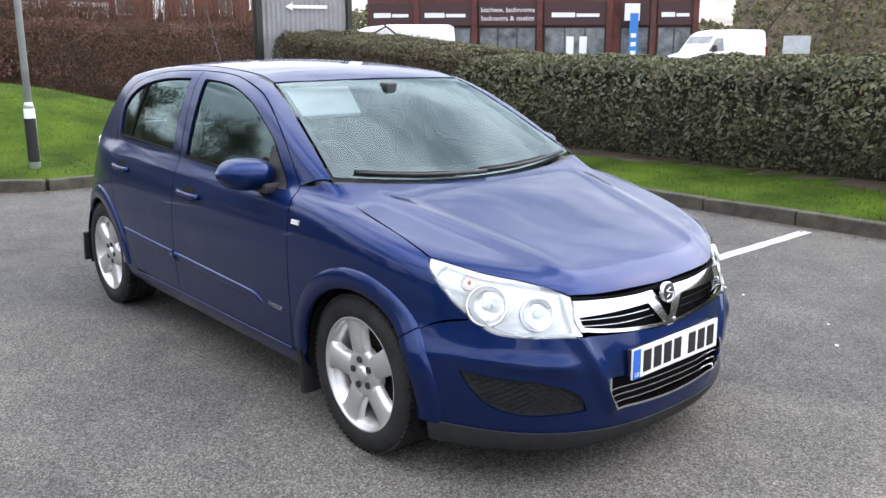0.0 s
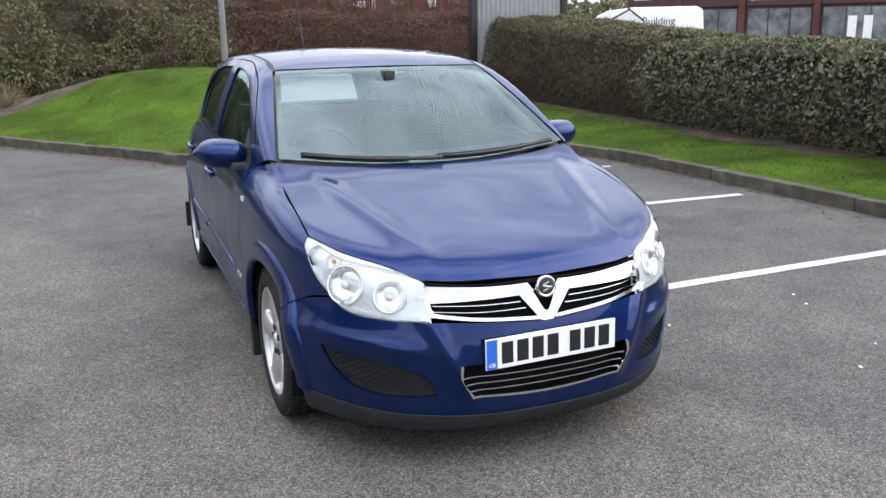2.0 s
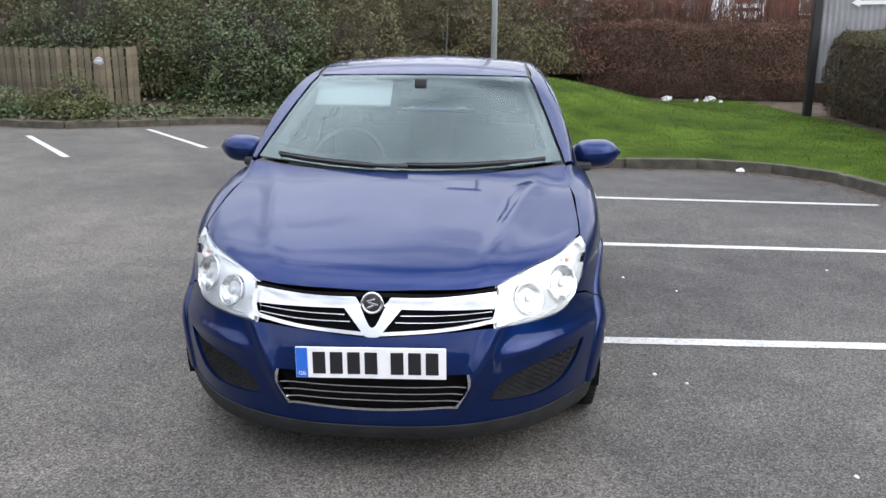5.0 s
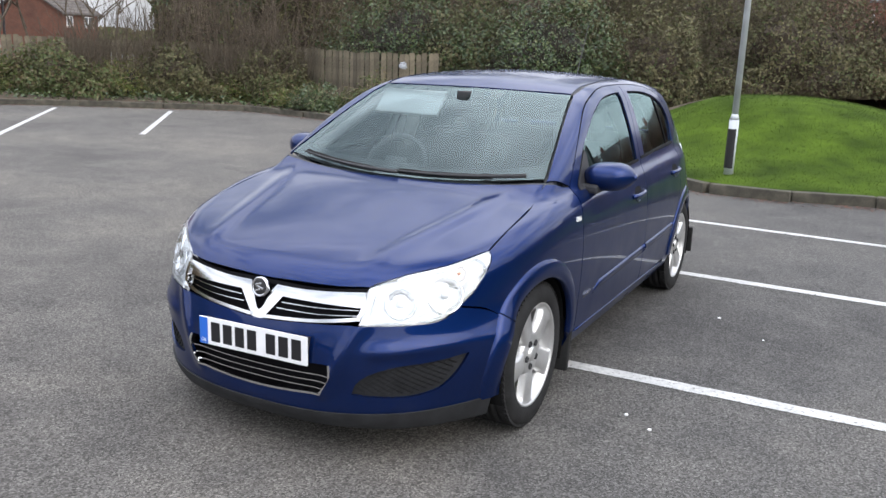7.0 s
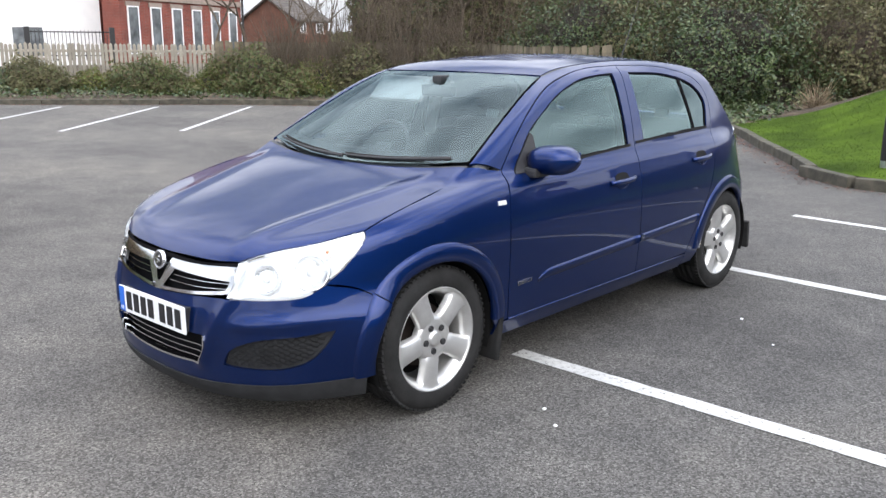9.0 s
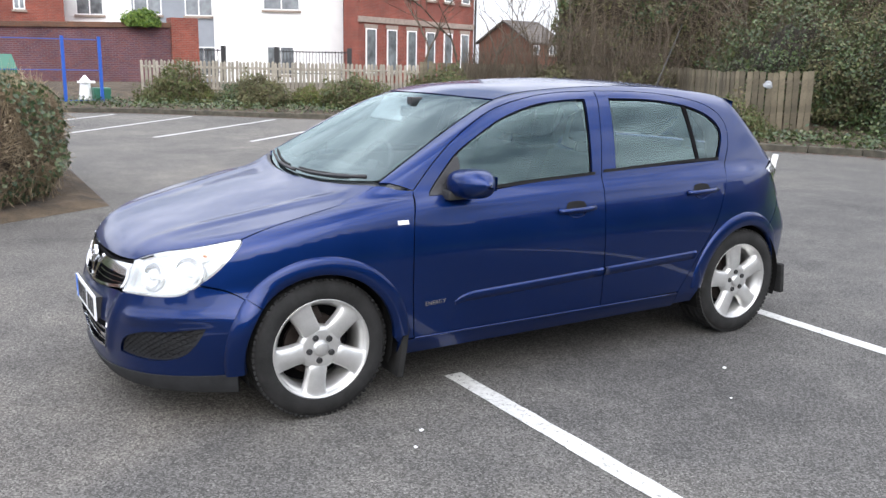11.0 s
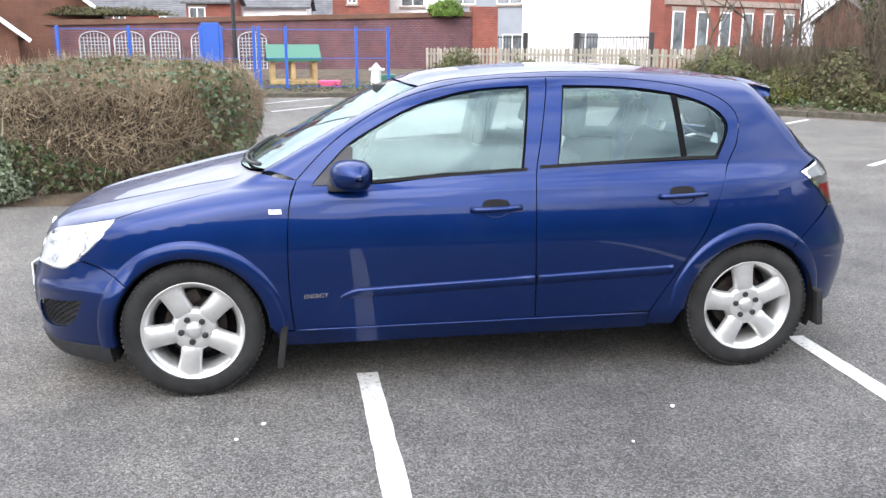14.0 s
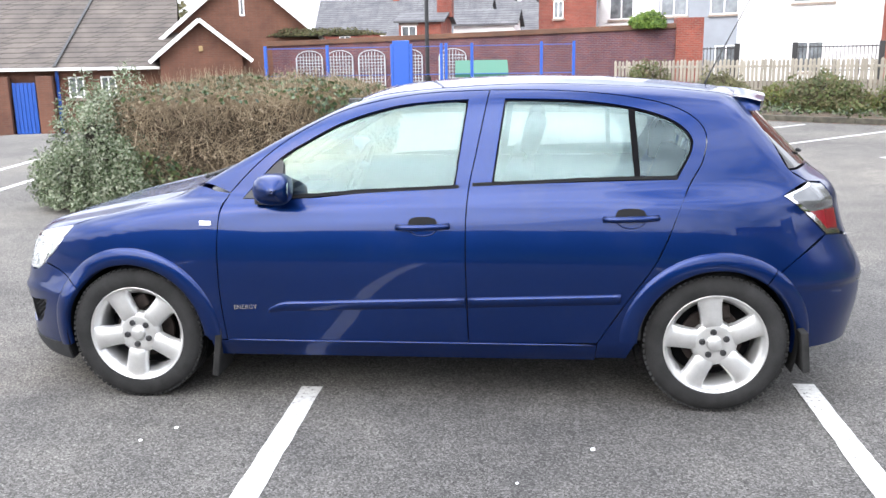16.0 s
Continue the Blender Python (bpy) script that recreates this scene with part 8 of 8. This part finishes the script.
for px_, py2, deg, ln in ((-39.4, 8.0, 68, 2.2), (-37.5, 12.4, 68, 3.6)):
    rl = tagged(empty("iron_railing"), "black iron railings with square lamp heads", "railing")
    mr_ = frame_at(px_, py2, 0, deg)
    for k in range(int(ln / 0.16)):
        part("bar", box((0.16 * k, 0, 0.6), (0.16 * k + 0.03, 0.03, 1.95), 0, mr_), M_iron, rl)
    for z in (0.8, 1.85):
        part("rail", box((0, 0, z), (ln, 0.035, z + 0.05), 0, mr_), M_iron, rl)
    for x in (0, ln):
        part("post", box((x - 0.12, -0.05, 0.4), (x + 0.12, 0.15, 2.1), 0.02, mr_), M_iron, rl)

# brown-brick school with tiled roofs
school = tagged(empty("school"), "low brown-brick school with tiled gable roofs and white bargeboards", "building")
msch = frame_at(-33.8, -12.1, -0.95, 111.6)


def gable_end(parent, m, xm, half, y0, y1, ze, rise):
    walls(parent, m, xm - half, xm + half, y0, y1, -0.45, ze, M_brown, rise)
    gable_roof(parent, m, xm - half, xm + half, y0, y1, ze, rise, M_tile, 0.35, 'y')
    for sx in (-1, 1):
        L = math.hypot(half + 0.4, rise * (half + 0.4) / half)
        ang = math.atan2(rise, half)
        bmat = m @ Matrix.Translation((xm + sx * (half + 0.4) / 2, y0 - 0.38, ze + rise - rise * (half + 0.4) / half / 2)) @ Matrix.Rotation(sx * ang, 4, 'Y')
        part("bargeboard", box((-L / 2, -0.03, -0.08), (L / 2, 0.03, 0.08), 0.01, bmat), M_white, parent, "white bargeboard")


gable_end(school, msch, -0.45, 4.6, 0.0, 9.0, 2.6, 3.9)
gable_end(school, msch, -2.3, 1.65, -2.6, 0.3, 2.9, 1.35)
window(school, msch @ Matrix.Translation((0, -0.005, 0)), -0.42, 4.55, 0.22, 0.75, 0, M_white, False)
part("alarm_box", box((-2.38, -2.68, 3.0), (-2.22, -2.6, 3.22), 0.02, msch), M_cream, school, "small cream alarm box")
walls(school, msch, -22, -3.6, -1.6, 7.5, -0.45, 2.55, M_brown)
gable_roof(school, msch, -22, -3.6, -1.6, 7.5, 2.6, 3.2, M_tile, 0.4)
part("gutter", box((-22.3, -2.15, 2.30), (-4.0, -2.05, 2.42), 0.02, msch), M_white, school, "white gutter board")
for x in (-7.35, -6.1):
    window(school, msch @ Matrix.Translation((0, -1.61, 0)), x, 1.2, 0.6, 0.85, 1)
valley = [Vector((-8.05, -2.02, 2.36)), Vector((-6.6, 2.93, 5.78))]
part("valley", box((-0.06, 0, 0.10), (0.06, (valley[1] - valley[0]).length, 0.15), 0.01, msch @ Matrix.Translation(valley[0]) @ (valley[1] - valley[0]).to_track_quat('Y', 'Z').to_matrix().to_4x4()), M_iron, school, "dark roof valley")
for x in (-10.4, -8.78):
    part("gate_pier", box((x, -2.3, -0.45), (x + 0.6, -1.7, 2.1), 0.03, msch), M_brown, school, "brown brick pier")
gate = part("blue_gate", box((-9.72, -2.05, -0.20), (-8.84, -2.0, 1.75), 0.02, msch), M_blue, school, "blue boarded gate")
for k in range(6):
    part("gate_board", box((-9.70 + 0.145 * k, -2.09, -0.18), (-9.58 + 0.145 * k, -2.055, 1.85), 0.01, msch), M_blue, gate)
part("downpipe", cyl(0.07, 0.07, 2.7, msch @ Matrix.Translation((-8.05, -1.72, 1.05)), 10), M_blue, school, "blue downpipe")

# slate-roofed terrace behind the wall
for k, (x, y, deg, w, h, mat, fl) in enumerate(((-60, -13.5, 84, 7, 3.4, M_render, -1.0), (-62, -6.0, 80, 6, 3.2, M_brick, -1.0), (-63, 0.2, 76, 5.0, 3.6, M_render, -1.0), (-66, -20.5, 95, 7.5, 3.9, M_brick, -1.0), (-58, 3.6, 74, 4.5, 4.6, M_brick, -1.0), (-72, -14, 86, 9, 4.6, M_render, -1), (-74, -4, 86, 9, 4.8, M_brick, -1))):
    house("slate-roofed terraced house behind the brick wall", frame_at(x, y + 3.2, 0, deg), w, 8, h, 2.7, mat, ((w * 0.3, h - 1.5, 0.9, 1.2), (w * 0.75, h - 1.5, 0.9, 1.2)), floor=fl)

house("distant house with a dark tiled roof and white windows", frame_at(-50.0, 37.2, 0, 98), 3.4, 6, 3.1, 1.6, M_brown, ((0.6, 2.2, 0.6, 0.7), (2.4, 2.2, 0.8, 0.7)), roof_mat=M_tile, chimney=False)
# brick back extensions that stand over the wall
house("red-brick back extension with a white window", frame_at(-46.0, 0.65, 0, 86), 3.2, 4, 5.0, 0.9, M_brick, ((1.1, 3.75, 0.55, 0.95),), gable_front=True, chimney=False, floor=-1.0)
house("low brick back extension with a slate roof", frame_at(-46.0, -7.4, 0, 84), 2.5, 3, 3.75, 0.5, M_brick, ((0.6, 2.9, 0.9, 0.6),), floor=-1.0)
house("white-rendered back extension with a slate roof", frame_at(-50.0, -4.6, 0, 84), 3.8, 3, 3.7, 0.8, M_render, ((2.6, 2.6, 1.0, 0.7),), chimney=False, floor=-1.0)

# ---------------------------------------------------------------- trees
def tree(label, x, y, z, h, spread, n_limb, leaf=None, leaves=0, seed=1, trunk=0.14, size=0.10, depth=4):
    """Tapered trunk that forks into limbs and twigs; a crown of leaves where it has any."""
    rnd = random.Random(seed)
    th = tagged(empty("tree"), label, "tree")
    sa, sb, sr, ends = [], [], [], []

    def grow(p, d, L, r, lev):
        k = 3 if lev < 3 else 2
        for _ in range(k):
            e = p + d * (L / k)
            sa.append(tuple(p)); sb.append(tuple(e)); sr.append(r)
            p, d, r = e, (d + Vector((rnd.gauss(0, 0.12), rnd.gauss(0, 0.12), rnd.gauss(0.03, 0.08)))).normalized(), r * 0.86
            if lev < depth and lev > 0:
                ends.append(tuple(p))
        ends.append(tuple(p))
        if lev < depth:
            for _ in range(n_limb if lev == 0 else rnd.choice((2, 3, 3))):
                a = rnd.uniform(0, 2 * math.pi)
                nd = (d + Vector((math.cos(a), math.sin(a), rnd.uniform(-0.1, 0.5))) * spread * rnd.uniform(0.6, 1.2)).normalized()
                grow(p, nd, L * rnd.uniform(0.55, 0.8), r * 0.72, lev + 1)

    grow(Vector((x, y, z)), Vector((rnd.gauss(0, 0.05), rnd.gauss(0, 0.05), 1)).normalized(), h * 0.33, trunk, 0)
    twig_mesh("trunk", np.array(sa), np.array(sb), np.array(sr), M_bark, th)
    if leaves:
        e = np.array(ends)
        c = e[RNG.integers(0, len(e), leaves)] + RNG.normal(size=(leaves, 3)) * h * 0.035
        leaf_mesh("crown", c, unit(leaves), size, leaf, th, 0.55, 1.0, kind="stuff")
    return th


for i, (x, y, h, sp) in enumerate(((-16.0, 13.5, 6.0, 0.7), (-13.8, 15.2, 6.5, 0.7), (-19.5, 10.5, 5.0, 0.8), (-11.8, 16.5, 7.0, 0.65), (-8.8, 18.5, 7.5, 0.65), (-21.8, 13.5, 6.5, 0.7), (-17.8, 12.0, 4.5, 0.9), (-29.5, 21.5, 7.0, 0.75), (-27.0, 20.5, 6.5, 0.8), (-25.5, 19.8, 6.5, 0.7))):
    tree("bare winter tree with pale twigs behind the fence", x, y, 0.3, h, sp, 4, seed=30 + i, trunk=0.085, depth=4)
for i, (x, y, h) in enumerate(((-14.5, 18.0, 7.5), (-10.5, 20.5, 8.5), (-17.5, 16.8, 7.0), (-6.5, 22.5, 8.5))):
    tree("ivy-clad tree with an olive crown behind the fence", x, y, 0.3, h, 0.6, 4, M_ivy if i % 2 else M_bramble, 9000, seed=60 + i, trunk=0.16, size=0.13)
for i in range(9):
    tree("bare roadside tree beyond the hedge", 46 + 2.6 * (i % 3) + i * 0.9, 23.5 - 2.4 * i, 0.2, 8 + (i % 3), 0.45, 4, seed=90 + i, trunk=0.16, depth=4)
bank_v, bank_f = [], []
for i in range(30):
    t = i / 29
    px_, py2 = 46 + 14 * t, 26 - 34 * t
    bank_v += [(px_, py2, 0), (px_ + 9, py2 + 5, 4.2 + 0.5 * math.sin(i)), (px_ + 16, py2 + 9, 7.0)]
    if i:
        for k in range(2):
            bank_f.append((3 * i - 3 + k, 3 * i + k, 3 * i + k + 1, 3 * i - 2 + k))
tagged(mesh_ob("far_bank", bank_v, bank_f, M_soil, smooth=True), "brown leaf-strewn bank beyond the road", "ground", kind="structure")

n_ = 9000
t_ = RNG.uniform(0, 1, n_)
u_ = RNG.uniform(0, 1, n_)
bp = np.stack([46 + 14 * t_ + 16 * u_, 26 - 34 * t_ + 9 * u_, 7.0 * u_ + RNG.uniform(0, 1, n_) ** 2 * 3.5], 1)
ob = leaf_mesh("bank_scrub", bp, np.tile((-0.7, -0.4, 0.4), (n_, 1)), 0.42, M_bramble, None, 0.6, 0.9, kind="stuff")
tagged(ob, "brown winter scrub on the bank beyond the road", "scrub")

# woods and rooftops far off close the horizon
n_ = 110000
ang = RNG.uniform(0, 2 * math.pi, n_)
rad = RNG.uniform(105, 125, n_)
low_gap = 1 - 0.55 * np.exp(-((ang - radians(141)) / 0.16) ** 4)
hz = RNG.uniform(0, 1, n_) ** 0.8 * low_gap * (7 + 3 * np.sin(ang * 9) + 2 * np.sin(ang * 23 + 1))
ob = leaf_mesh("far_woods", np.stack([rad * np.cos(ang), rad * np.sin(ang), hz - 1], 1), np.stack([-np.cos(ang), -np.sin(ang), np.full(n_, 0.3)], 1), 0.62, M_bramble, None, 0.8, 0.8, kind="stuff")
tagged(ob, "belt of winter woods in the distance", "woods")
